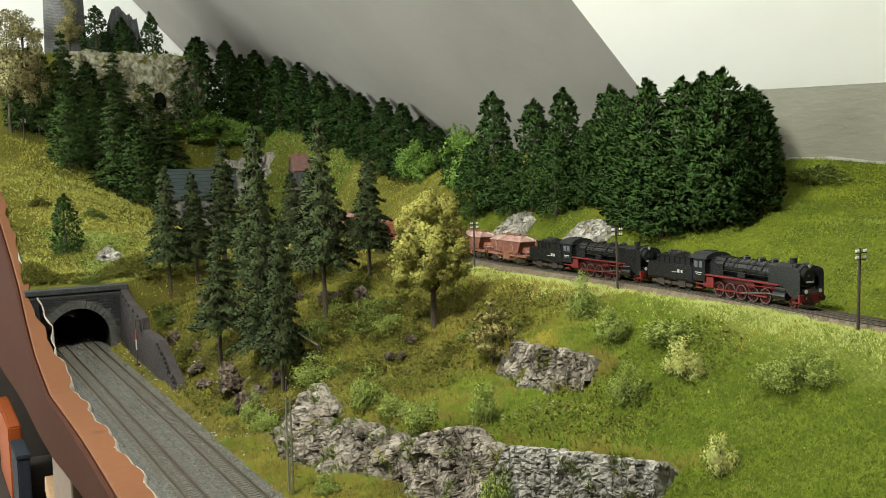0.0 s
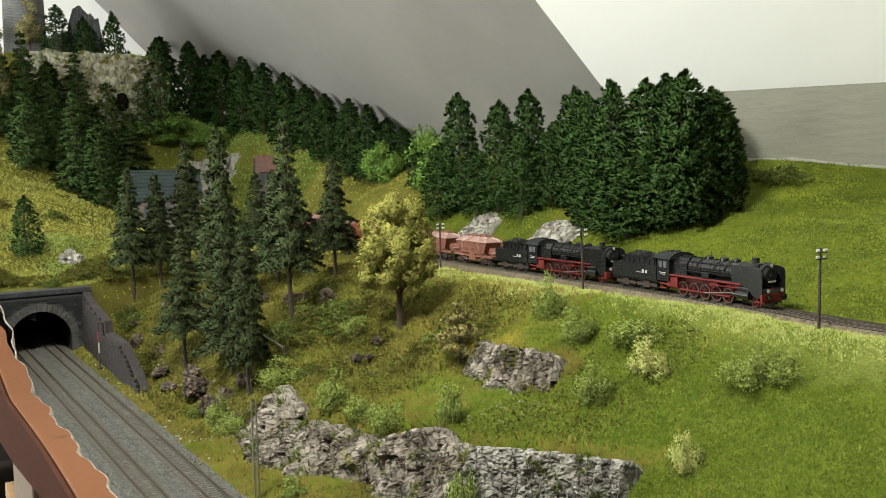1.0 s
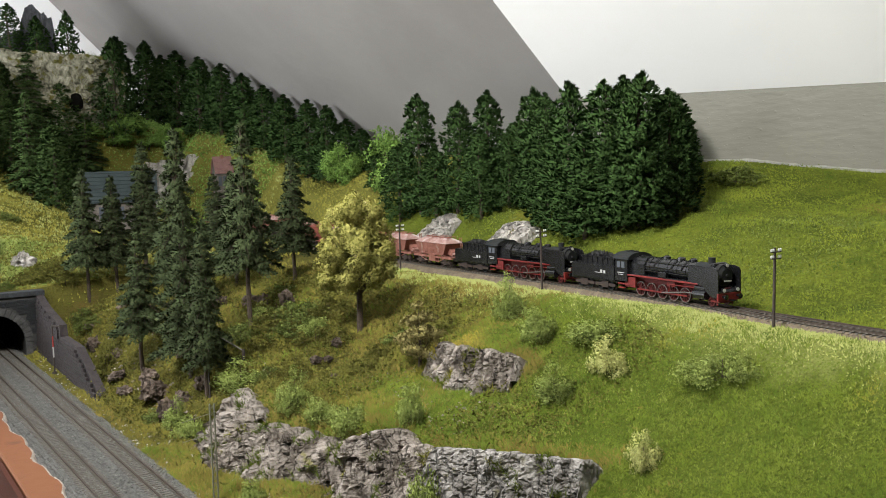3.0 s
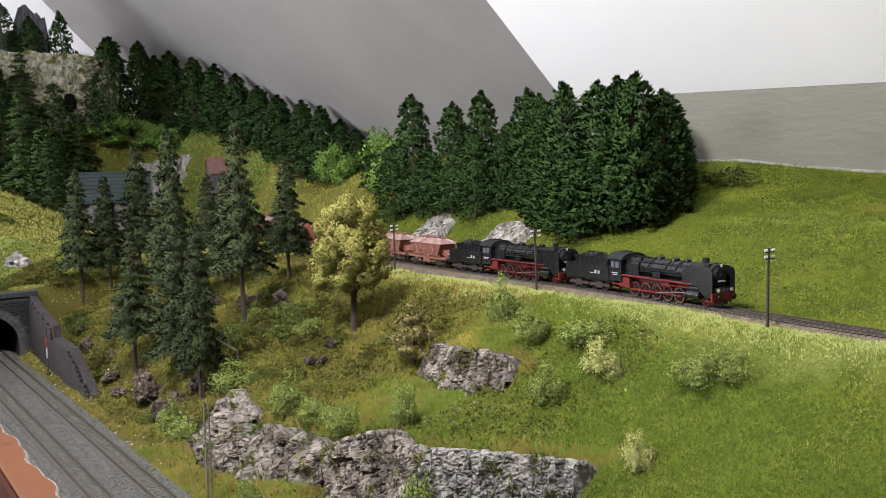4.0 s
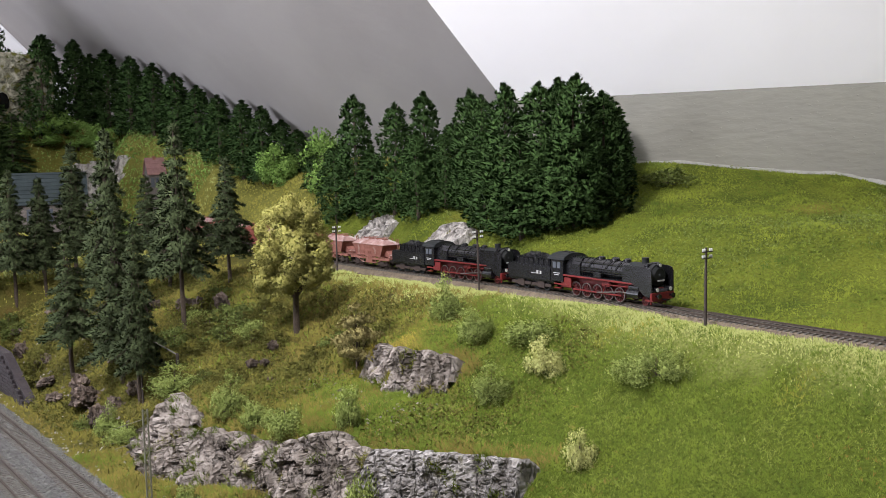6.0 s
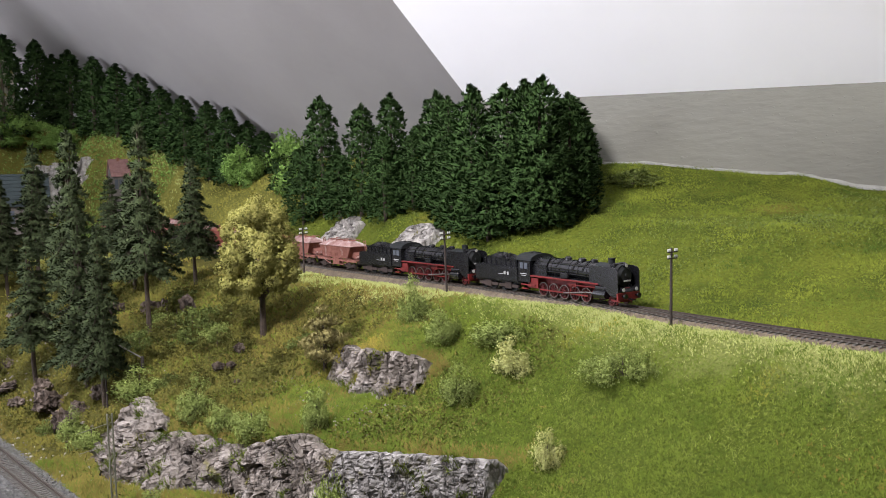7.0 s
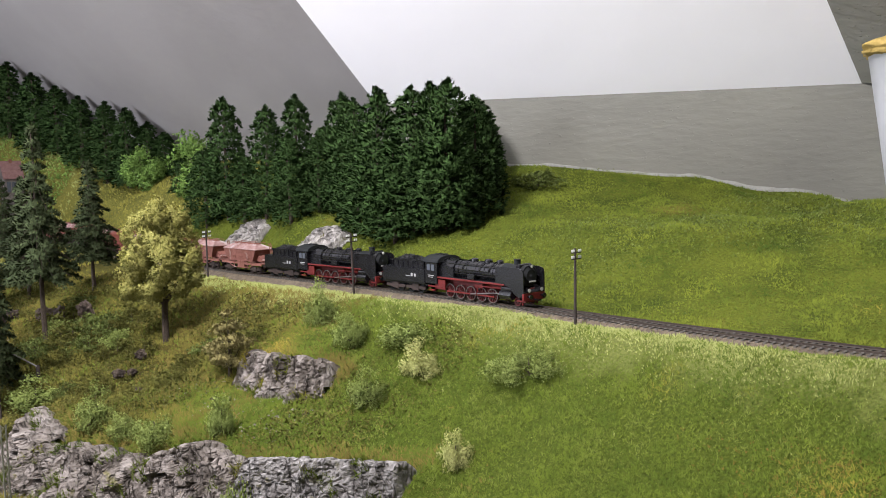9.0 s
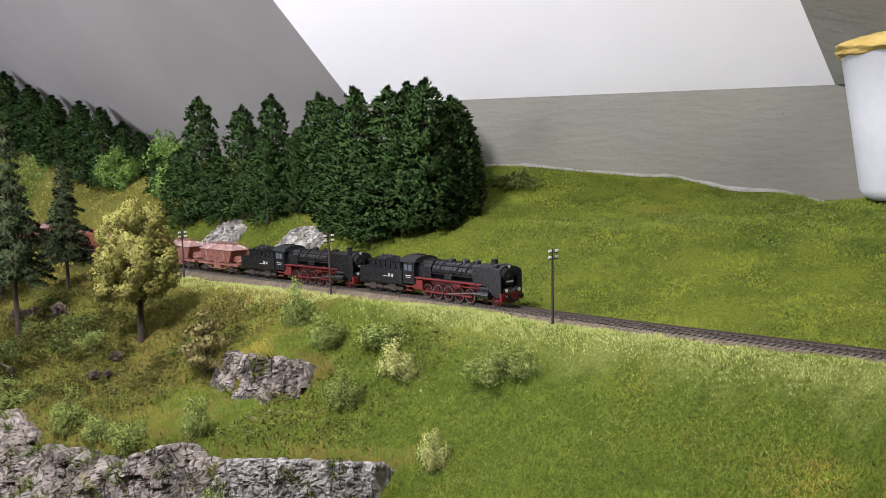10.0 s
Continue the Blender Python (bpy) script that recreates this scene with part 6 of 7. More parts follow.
GREEN = [
    (0.309, 1.862, 0.150, 0.126), (0.258, 1.553, 0.188, 0.124), (-0.030, 2.548, 0.102, 0.136), (-0.140, 2.535, 0.076, 0.121),
    (0.092, 2.537, 0.108, 0.096), (-0.067, 2.538, 0.064, 0.122), (0.033, 2.539, 0.064, 0.104),
]
DENSE = [
    (0.133, 1.213, 0.220, 0.079), (0.135, 1.097, 0.198, 0.077), (0.129, 1.280, 0.147, 0.082), (0.176, 1.059, 0.190, 0.074),
    (0.163, 0.923, 0.192, 0.072), (0.118, 1.002, 0.148, 0.070), (0.148, 0.965, 0.128, 0.070), (0.123, 0.786, 0.220, 0.088),
    (0.139, 0.729, 0.209, 0.090), (0.160, 0.681, 0.218, 0.088), (0.216, 0.681, 0.175, 0.085), (0.121, 0.834, 0.143, 0.070),
    (0.118, 0.748, 0.143, 0.076), (0.296, 0.731, 0.117, 0.059), (0.146, 0.701, 0.136, 0.074), (0.132, 1.161, 0.121, 0.070),
    (0.178, 0.669, 0.119, 0.061), (0.266, 1.589, 0.113, 0.073), (0.153, 0.880, 0.186, 0.073), (0.151, 0.701, 0.210, 0.085),
    (0.342, 0.799, 0.142, 0.092), (0.359, 0.792, 0.099, 0.061), (0.180, 0.971, 0.134, 0.075),
]
BUSHES = [
    (-0.152, 0.570, 0.054, 0.058), (-0.167, 0.501, 0.048, 0.052), (-0.134, 0.447, 0.035, 0.079), (-0.208, 0.426, 0.038, 0.054),
    (-0.323, 0.507, 0.056, 0.038), (-0.362, 0.565, 0.047, 0.058), (-0.373, 0.672, 0.047, 0.055), (-0.366, 0.620, 0.033, 0.051),
    (-0.372, 0.408, 0.098, 0.040), (-0.371, 0.840, 0.038, 0.088), (-0.469, 0.565, 0.029, 0.036), (-0.437, 0.825, 0.043, 0.068),
    (-0.443, 0.873, 0.040, 0.048), (-0.246, 0.882, 0.039, 0.059), (-0.256, 1.035, 0.043, 0.056),
]
PALEBUSH = [
    (-0.160, 0.400, 0.045, 0.056), (-0.220, 0.292, 0.036, 0.040),
]
LOW = [
    (0.394, 0.712, 0.037, 0.122), (-0.466, 1.554, 0.024, 0.060), (-0.529, 1.536, 0.022, 0.052), (-0.262, 0.981, 0.036, 0.103),
    (-0.310, 0.992, 0.040, 0.084), (-0.387, 0.990, 0.039, 0.054), (-0.236, 0.979, 0.041, 0.076), (-0.447, 1.194, 0.044, 0.060),
    (-0.418, 1.466, 0.039, 0.059), (-0.560, 1.963, 0.030, 0.070), (-0.462, 1.890, 0.030, 0.070),
]
SCRUB = [
    (-0.233, 1.039, 0.035, 0.100), (-0.229, 0.936, 0.038, 0.087), (-0.205, 0.920, 0.034, 0.083), (-0.328, 0.761, 0.028, 0.062),
    (-0.420, 1.401, 0.036, 0.077), (-0.462, 1.148, 0.027, 0.070), (-0.430, 1.522, 0.028, 0.068), (-0.199, 1.089, 0.028, 0.092),
    (-0.243, 0.814, 0.024, 0.061), (-0.423, 1.217, 0.027, 0.069), (-0.453, 0.914, 0.030, 0.062), (-0.414, 0.809, 0.026, 0.053),
    (-0.303, 0.925, 0.026, 0.070), (-0.268, 0.919, 0.028, 0.086), (-0.255, 0.864, 0.028, 0.075), (-0.239, 0.722, 0.020, 0.053),
    (-0.206, 0.730, 0.019, 0.055), (-0.281, 0.681, 0.020, 0.055), (-0.173, 0.658, 0.016, 0.056), (-0.371, 1.306, 0.028, 0.061),
    (-0.449, 1.297, 0.027, 0.060), (-0.445, 1.003, 0.026, 0.047), (-0.342, 0.816, 0.022, 0.047), (-0.351, 0.931, 0.026, 0.060),
]
BIGDRY = [
    (-0.127, 0.286, 0.040, 0.098),
]
PINE = [
    (-0.237, 0.627, 0.080, 0.072),
]

planting([lambda: make_spruce(1, SPRUCE, bare=.28), lambda: make_spruce(2, SPRUCE, bare=.25), lambda: make_spruce(3, SPRUCE, bare=.33, tiers=14), lambda: make_spruce(4, SPRUCE, bare=.22, tiers=17)],
         SPRUCES, "tall blue-green spruce with a bare lower trunk on the hillside", "tree", "spruces on the hillside", (.36, .36, .36, .36))
CROWN = ((-.06, 0, .86, .130), (.08, .02, .83, .120), (-.16, .02, .75, .115), (.13, .03, .72, .115), (.0, -.07, .74, .140), (.03, .06, .68, .150), (-.15, -.03, .62, .130), (.02, -.11, .58, .140), (-.04, .08, .55, .150),
         (.15, -.02, .57, .125), (.18, .02, .46, .105), (.10, -.09, .43, .110), (-.21, .02, .52, .110), (-.20, .02, .40, .100), (-.09, -.10, .42, .110), (.02, .09, .42, .11))
olive = make_leafy(5, OLIVE_LEAF, .58, .28, 560, 140, .0145, trunk_r=.026, ragged=.24, lobes=CROWN)
tagged(olive, "yellow-green broadleaf tree with a grey trunk by the track", "tree")
ou, ov, oh, ow = YELLOW
olive.matrix_basis = Matrix.Translation(place(ou, ov, float(land(ou, ov)) - .004)) @ Matrix.Diagonal((ow / .58, ow / .58, oh, 1))
planting([lambda: make_dense_conifer(6, CONIFER, .40, 120)], MEADOW, "small dark green conifer alone in the meadow", "tree", "", (.42,))
planting([lambda: make_spruce(7, WOOD_CONIFER, .36, .14, 15), lambda: make_dense_conifer(8, WOOD_CONIFER, .36, 170, 2.0), lambda: make_spruce(9, WOOD_CONIFER, .36, .12, 16), lambda: make_dense_conifer(10, WOOD_CONIFER, .34, 170, 2.1)],
         LEFT, "dark green conifer in the wood below the castle", "tree", "wood below the castle", (.36, .36, .36, .34))
planting([lambda: make_leafy(11, STRAW_LEAF, .50, .22, 210, 70, .017, trunk_r=.015), lambda: make_leafy(12, STRAW_LEAF, .46, .22, 210, 70, .016, trunk_r=.015)],
         PALE, "tall pale straw-coloured tree at the edge of the wood", "tree", "pale trees at the wood's edge", (.48, .42))
planting([lambda: make_dense_conifer(13, CONIFER, .42, 120, 2.2)], CASTLE, "small dark conifer before the castle ruin", "tree", "conifers by the ruin", (.42,))
planting([lambda: make_dense_conifer(15, CONIFER, .30, 170, 2.2), lambda: make_dense_conifer(16, CONIFER, .32, 170, 1.9)],
         BACK, "dark green conifer close under the sloping ceiling", "tree", "row of conifers under the ceiling", (.30, .32))
planting([lambda: make_leafy(18, GREEN_LEAF, .85, .03, 190, 60, .030, trunk_r=.03), lambda: make_leafy(19, GREEN_LEAF, .70, .03, 190, 60, .028, trunk_r=.03)],
         GREEN, "fresh green broadleaf tree at the wood's edge", "tree", "green broadleaf trees", (.84, .66))
planting([lambda: make_dense_conifer(20, CONIFER, .34, 200, 3.4), lambda: make_dense_conifer(21, CONIFER, .38, 200, 2.9), lambda: make_dense_conifer(22, CONIFER, .42, 220, 3.6), lambda: make_dense_conifer(23, CONIFER, .36, 200, 2.6)],
         DENSE, "dense dark green conifer on the slope behind the track", "tree", "dense conifers behind the track", (.34, .38, .42, .36))
planting([lambda: make_leafy(24, BUSH_LEAF, 1.0, 0.0, 150, 62, .036, "bush", .03), lambda: make_leafy(25, BUSH_LEAF, 1.05, 0.0, 150, 62, .036, "bush", .03),
          lambda: make_leafy(26, BUSH_LEAF, 1.1, 0.0, 150, 62, .036, "bush", .03, ragged=.35)],
         BUSHES, "rounded leafy bush growing on the grassy slope", "bush", "bushes on the slope", (1.15, 1.2, 1.25))
planting([lambda: make_leafy(27, PALE_LEAF, 1.1, 0.0, 140, 62, .036, "bush", .03, ragged=.35)], PALEBUSH, "pale flowering bush with cream tips on the slope", "bush", "bushes on the slope", (1.25,))
planting([lambda: make_leafy(28, SCRUB_LEAF, 1.6, 0.0, 60, 50, .060, "bush", .02, squash=.8, ragged=.35), lambda: make_leafy(29, HILL_LEAF, 1.6, 0.0, 60, 50, .060, "bush", .02, squash=.8, ragged=.35)],
         LOW, "low sprawling scrub bush on the hillside", "bush", "low scrub on the hillside", (1.8, 1.8))
planting([lambda: make_leafy(33, HILL_LEAF, 1.7, 0.0, 60, 50, .060, "bush", .02, squash=.8, ragged=.45), lambda: make_leafy(34, SCRUB_LEAF, 1.7, 0.0, 60, 50, .060, "bush", .02, squash=.8, ragged=.45), lambda: make_leafy(35, HILL_LEAF, 1.7, 0.0, 60, 50, .060, "bush", .02, squash=.8, ragged=.45)],
         SCRUB, "low olive scrub matted over the wooded hillside", "bush", "low scrub on the hillside", (1.9, 1.9, 1.9))
planting([lambda: make_leafy(30, BUSH_LEAF, 1.8, 0.0, 200, 60, .034, "bush", .014, ragged=.5)], BIGDRY, "wide loose grey-green bush with dark twigs inside", "bush", "", (1.9,))
TIERS = ((0, 0, .90, .11), (.10, 0, .76, .17), (-.13, .06, .72, .18), (.02, -.14, .68, .17), (.22, .06, .56, .19), (-.26, -.02, .54, .20), (.0, .2, .52, .2), (.06, -.22, .46, .20), (.30, -.05, .36, .17), (-.24, .14, .34, .20), (-.16, -.2, .30, .19), (.14, .1, .26, .22))
planting([lambda: make_leafy(31, DRY_LEAF, .94, .15, 130, 70, .034, "pine_tree", trunk_r=.032, squash=.42, ragged=.35, lobes=TIERS)], PINE, "small olive-brown pine with layered branches by the rock", "tree", "", (.98,))

# ---------------------------------------------------------------- grass
def grass(name, n, uvs, length, width, mat, label, seed, lean=0.5, blades=4):
    r = np.random.RandomState(seed)
    u, v = uvs(r, n)
    h = land(u, v)
    c = np.stack([ORIGIN[0] + u * E_U[0] + v * E_V[0], ORIGIN[1] + u * E_U[1] + v * E_V[1], TRACK_Z + h - 0.0005], -1)
    # blades stand in small tufts that share a root and a tone
    tall = np.clip(0.85 + 0.45 * smooth_noise(u, v, 60, seed) + 0.3 * smooth_noise(u, v, 150, seed + 1), 0.35, 1.6)[::blades]
    d = np.tile(np.array((0, 0, 1.0)), (len(tall), 1))
    d[:, :2] += r.normal(size=(len(tall), 2)) * lean * 0.45
    # blade flats and normals face the aisle and upwards, which evens their shading
    aisle = -c[::blades] * np.array((1, 1, 0))
    aisle /= np.linalg.norm(aisle, axis=1)[:, None]
    aisle += np.array((0, 0, 0.75))
    me = tuft_mesh(name, c[::blades], d, length, width * 1.5, blades, r, spread=0.42 * lean, tall=tall, facing=aisle)
    return obj(name, me, mat, None, label, "grass", kind="stuff")


def clear_of_tracks(u, v):
    return (np.abs(u - track_u(v)) > 0.0165) & ((u > -0.514) | (v > 1.54))


def zone(u0, u1, v0, v1, keep=None):
    def f(r, n):
        u, v = r.uniform(u0, u1, n), r.uniform(v0, v1, n)
        ok = clear_of_tracks(u, v)
        if keep is not None:
            ok &= keep(u, v, r)
        return u[ok], v[ok]
    return f


def patch(f, seed, t):
    return lambda u, v, r: smooth_noise(u, v, f, seed) + 0.25 * r.normal(size=len(u)) > t


MEADOW_GRASS = material("yellow_meadow_grass", (0.28, 0.262, 0.055), 0.85, colour2=(0.165, 0.165, 0.028), scale=8, fine=60, bump=0, spec=0.12, vary=0.28)
LIME = material("pale_lime_static_grass", (0.335, 0.365, 0.120), 0.85, colour2=(0.265, 0.295, 0.088), scale=8, fine=60, bump=0, spec=0.12, vary=0.24)
GREENER = material("deep_green_static_grass", (0.136, 0.180, 0.019), 0.85, colour2=(0.048, 0.082, 0.009), scale=12, fine=60, bump=0, spec=0.12, vary=0.24)
PALE_GREEN = material("pale_green_static_grass", (0.205, 0.245, 0.050), 0.85, colour2=(0.135, 0.170, 0.028), scale=8, fine=60, bump=0, spec=0.12, vary=0.2)
RUST_GRASS = material("rusty_brown_static_grass", (0.19, 0.125, 0.028), 0.85, colour2=(0.12, 0.085, 0.018), scale=8, fine=60, bump=0, spec=0.12, vary=0.25)
STRAW = material("straw_static_grass", (0.195, 0.155, 0.038), 0.85, colour2=(0.10, 0.085, 0.018), scale=8, fine=60, bump=0, spec=0.12, vary=0.24)
BRIGHT = material("bright_green_static_grass", (0.180, 0.212, 0.024), 0.85, colour2=(0.058, 0.092, 0.011), scale=11, fine=60, bump=0, spec=0.12, vary=0.24)
crest = lambda u, v, r: u + .032 * r.normal(size=len(u)) + .015 * smooth_noise(u, v, 20, 3) > -.085 + .035 * np.clip((.35 - v) / .4, 0, 1)
slope = lambda u, v, r: ~crest(u + .015, v, r)
grass("grass", 200000, zone(-.36, -.03, -.25, .62, slope), .0046, .00017, GREENER, "deep green static grass on the near slope", 41, 1.3)
grass("grass", 180000, zone(-.36, -.02, -.25, .70, slope), .0046, .00017, GRASS, "green static grass on the near slope", 42, 1.3)
grass("grass", 60000, zone(-.36, -.02, -.2, .70, patch(9, 21, .0)), .0046, .00012, PALE_GREEN, "pale grass fibres on the near slope", 52, 1.4)
grass("grass", 150000, zone(-.190, -.012, -.25, 1.15, crest), .0032, .00018, LIME, "pale lime static grass along the crest", 43, .8)
grass("grass", 40000, zone(-.095, -.012, -.25, 1.10), .0038, .00020, LIME, "short pale grass beside the upper track", 54, .45)
grass("grass", 14000, zone(-.36, -.14, -.10, .24, patch(11, 24, .35)), .0042, .00017, RUST_GRASS, "rusty brown grass patches on the near slope", 55, 1.2)
grass("grass", 16000, zone(-.40, -.10, .25, .95, patch(12, 5, .1)), .0070, .00028, STRAW, "straw coloured grass tufts on the slope", 44, 1.2)
grass("grass", 75000, zone(-.514, -.05, .55, 1.50, slope), .0070, .00034, GRASS_DRY, "olive static grass on the wooded hillside", 45, 1.2)
grass("grass", 40000, zone(-.514, -.05, .55, 1.50, patch(14, 6, .0)), .0070, .00034, STRAW, "straw coloured grass on the wooded hillside", 46, 1.2)
grass("grass", 16000, zone(-.45, -.05, .70, 1.60, patch(10, 7, .1)), .0070, .00034, GRASS, "green grass on the wooded hillside", 47, 1.2)
grass("grass", 260000, zone(.02, .72, -.12, 1.3), .0042, .00026, BRIGHT, "bright green static grass on the far slope", 48, 1.2)
grass("grass", 50000, zone(.02, .72, -.12, 1.3, patch(9, 8, .15)), .0046, .00026, GRASS, "green static grass patches on the far slope", 49, 1.2)
grass("grass", 16000, zone(.02, .72, -.12, 1.3, patch(16, 11, .1)), .0040, .00018, PALE_GREEN, "pale grass tufts on the far slope", 53, 1.2)
grass("grass", 90000, zone(-.63, .38, 1.40, 2.4), .0065, .00060, MEADOW_GRASS, "yellowish static grass on the high meadow", 50, .9)
grass("grass", 36000, zone(-.63, .45, 1.53, 2.6, patch(8, 9, 0)), .0065, .00060, LIME, "pale green static grass on the high meadow", 51, .9)


# matted foliage netting spread over the rough parts of the hillside
def foliage_mat(name, n, uvs, mat, label, seed, rise=.010, size=.0024):
    r = np.random.RandomState(seed)
    u, v = uvs(r, n)
    lift = np.clip(smooth_noise(u, v, 40, seed) * .7 + .5, 0.05, 1.2) * rise * r.uniform(.2, 1, len(u))
    c = np.stack([ORIGIN[0] + u * E_U[0] + v * E_V[0], ORIGIN[1] + u * E_U[1] + v * E_V[1], TRACK_Z + land(u, v) + lift], -1)
    d = r.normal(size=(len(u), 3))
    d[:, 2] = np.abs(d[:, 2])
    a = needle_cloud(c, d, size, size * .28, r, 2)
    return obj(name, tri_mesh(name, a), mat, None, label, "foliage", kind="stuff")


grass("grass", 26000, zone(-.514, -.36, .28, .80), .0058, .00026, STRAW, "straw coloured grass at the foot of the cliffs", 68, 1.1)
grass("grass", 24000, zone(-.514, -.36, .28, .80), .0058, .00026, GRASS, "olive grass at the foot of the cliffs", 69, 1.1)


def fringe(line, spread):
    """Places along the top edge of a rock face."""
    def f(r, n):
        k = r.uniform(0, 1, n) * (len(line) - 1)
        u = np.interp(k, range(len(line)), [p[0] for p in line]) + r.normal(0, spread, n)
        v = np.interp(k, range(len(line)), [p[1] for p in line]) + r.normal(0, spread * .5, n)
        return u, v
    return f


for k, line in enumerate(([(-.235, .315), (-.272, .358), (-.312, .425)], [(-.305, .415), (-.326, .470), (-.345, .530), (-.368, .590), (-.388, .655), (-.40, .70)],
                          [(-.425, .600), (-.425, .660), (-.420, .720), (-.405, .775)], [(-.196, .470), (-.214, .520), (-.216, .605)])):
    grass("grass", 4500, fringe(line, .009), .0080, .00026, STRAW, "dry grass fringe hanging over the rock edge", 70 + k, 1.2)
    grass("grass", 4500, fringe(line, .012), .0075, .00026, GRASS, "green grass fringe along the rock edge", 80 + k, 1.2)
grass("grass", 9000, fringe([(-.42, 2.60), (-.33, 2.585), (-.24, 2.575), (-.16, 2.58)], .02), .012, .0007, GRASS, "green grass on top of the castle rock", 90, 1.0)
foliage_mat("foliage_mat", 42000, zone(-.49, -.11, .62, 1.50, patch(11, 12, -.05)), HILL_LEAF, "matted olive green foliage over the hillside", 61, .013, .0030)
foliage_mat("foliage_mat", 30000, zone(-.49, -.13, .66, 1.50, patch(13, 13, .15)), HILL_LEAF, "matted olive brown foliage over the hillside", 62, .017, .0036)
foliage_mat("foliage_mat", 16000, zone(-.63, -.30, 1.53, 1.80, patch(18, 14, .2)), BUSH_LEAF, "matted green foliage over the tunnel", 63, .012, .0040)
def pebbles(name, n, u0, u1, v0, v1, size, mat, label, seed):
    r = np.random.RandomState(seed)
    u, v = r.uniform(u0, u1, n), r.uniform(v0, v1, n)
    c = np.stack([ORIGIN[0] + u * E_U[0] + v * E_V[0], ORIGIN[1] + u * E_U[1] + v * E_V[1], TRACK_Z + land(u, v)], -1)
    rad = size * r.uniform(.4, 1.3, (n, 1, 1)) * r.uniform(.6, 1.2, (n, 6, 1))
    axes = np.array(((1, 0, 0), (0, 1, 0), (-1, 0, 0), (0, -1, 0), (0, 0, .7), (0, 0, -.7)))
    a = r.uniform(0, 6.28, n)
    rot = np.stack([np.stack([np.cos(a), -np.sin(a), 0 * a], -1), np.stack([np.sin(a), np.cos(a), 0 * a], -1), np.stack([0 * a, 0 * a, 1 + 0 * a], -1)], 1)
    pts = c[:, None] + np.einsum("nij,kj->nki", rot, axes) * rad
    f = np.array(((0, 1, 4), (1, 2, 4), (2, 3, 4), (3, 0, 4), (1, 0, 5), (2, 1, 5), (3, 2, 5), (0, 3, 5)))
    return obj(name, tri_mesh(name, pts[:, f].reshape(-1, 3, 3)), mat, None, label, "stones", kind="stuff")


pebbles("pebbles", 500, -.512, -.435, .55, 1.48, .0022, PALE_ROCK, "small pale stones scattered beside the lower track", 93)
pebbles("pebbles", 220, -.33, -.24, .44, .66, .0022, ROCK, "small grey stones scattered below the rock step", 94)
pebbles("pebbles", 160, -.46, -.30, .85, 1.45, .0035, ROCK, "grey stones scattered among the trees", 95)
foliage_mat("foliage_mat", 14000, zone(-.63, -.10, 1.60, 2.30, patch(15, 17, .35)), HILL_LEAF, "low olive scrub on the high meadow", 92, .012, .0045)
foliage_mat("foliage_mat", 9000, zone(-.64, -.42, 1.541, 1.58), HILL_LEAF, "olive foliage hanging over the tunnel portal", 91, .034, .0045)
foliage_mat("foliage_mat", 16000, zone(-.40, -.10, .25, .75, patch(20, 15, .45)), HILL_LEAF, "matted olive foliage near the rock cliffs", 64, .008, .0030)
foliage_mat("foliage_mat", 30000, zone(.04, .66, -.1, 1.1, patch(18, 16, .15)), SCRUB_LEAF, "low grey-green scrub on the far slope", 65, .005, .0030)
foliage_mat("foliage_mat", 20000, zone(-.25, .30, 2.15, 2.75), GREEN_LEAF, "leafy green undergrowth behind the station", 66, .02, .006)
grass("grass", 24000, zone(-.30, .40, 2.1, 2.9), .0075, .0007, LIME, "pale grass on the hill behind the station", 67, .8)

# ---------------------------------------------------------------- castle ruin, buildings
def masonry(name, a, b, mortar, scale):
    m = bpy.data.materials.new(name)
    m.use_nodes = True
    nt = m.node_tree
    bsdf = nt.nodes["Principled BSDF"]
    bsdf.inputs["Roughness"].default_value = 0.9
    co = nt.nodes.new("ShaderNodeTexCoord")
    mp = nt.nodes.new("ShaderNodeMapping")
    mp.inputs["Rotation"].default_value = (radians(90), 0, 0)
    nt.links.new(co.outputs["Object"], mp.inputs[0])
    br = nt.nodes.new("ShaderNodeTexBrick")
    br.inputs["Scale"].default_value = scale
    br.inputs["Color1"].default_value, br.inputs["Color2"].default_value, br.inputs["Mortar"].default_value = (*a, 1), (*b, 1), (*mortar, 1)
    br.inputs["Mortar Size"].default_value = 0.03
    nt.links.new(mp.outputs[0], br.inputs[0])
    nz = nt.nodes.new("ShaderNodeTexNoise")
    nz.inputs["Scale"].default_value, nz.inputs["Detail"].default_value = 50, 5
    nt.links.new(co.outputs["Object"], nz.inputs[0])
    mx = nt.nodes.new("ShaderNodeMix")
    mx.data_type, mx.blend_type = "RGBA", "MULTIPLY"
    mx.inputs[0].default_value = 0.6
    nt.links.new(br.outputs[0], mx.inputs[6])
    nt.links.new(nz.outputs[0], mx.inputs[7])
    nt.links.new(mx.outputs[2], bsdf.inputs["Base Color"])
    bp = nt.nodes.new("ShaderNodeBump")
    bp.inputs["Strength"].default_value, bp.inputs["Distance"].default_value = 0.8, 0.002
    nt.links.new(br.outputs["Fac"], bp.inputs["Height"])
    bp.invert = True
    nt.links.new(bp.outputs[0], bsdf.inputs["Normal"])
    return m


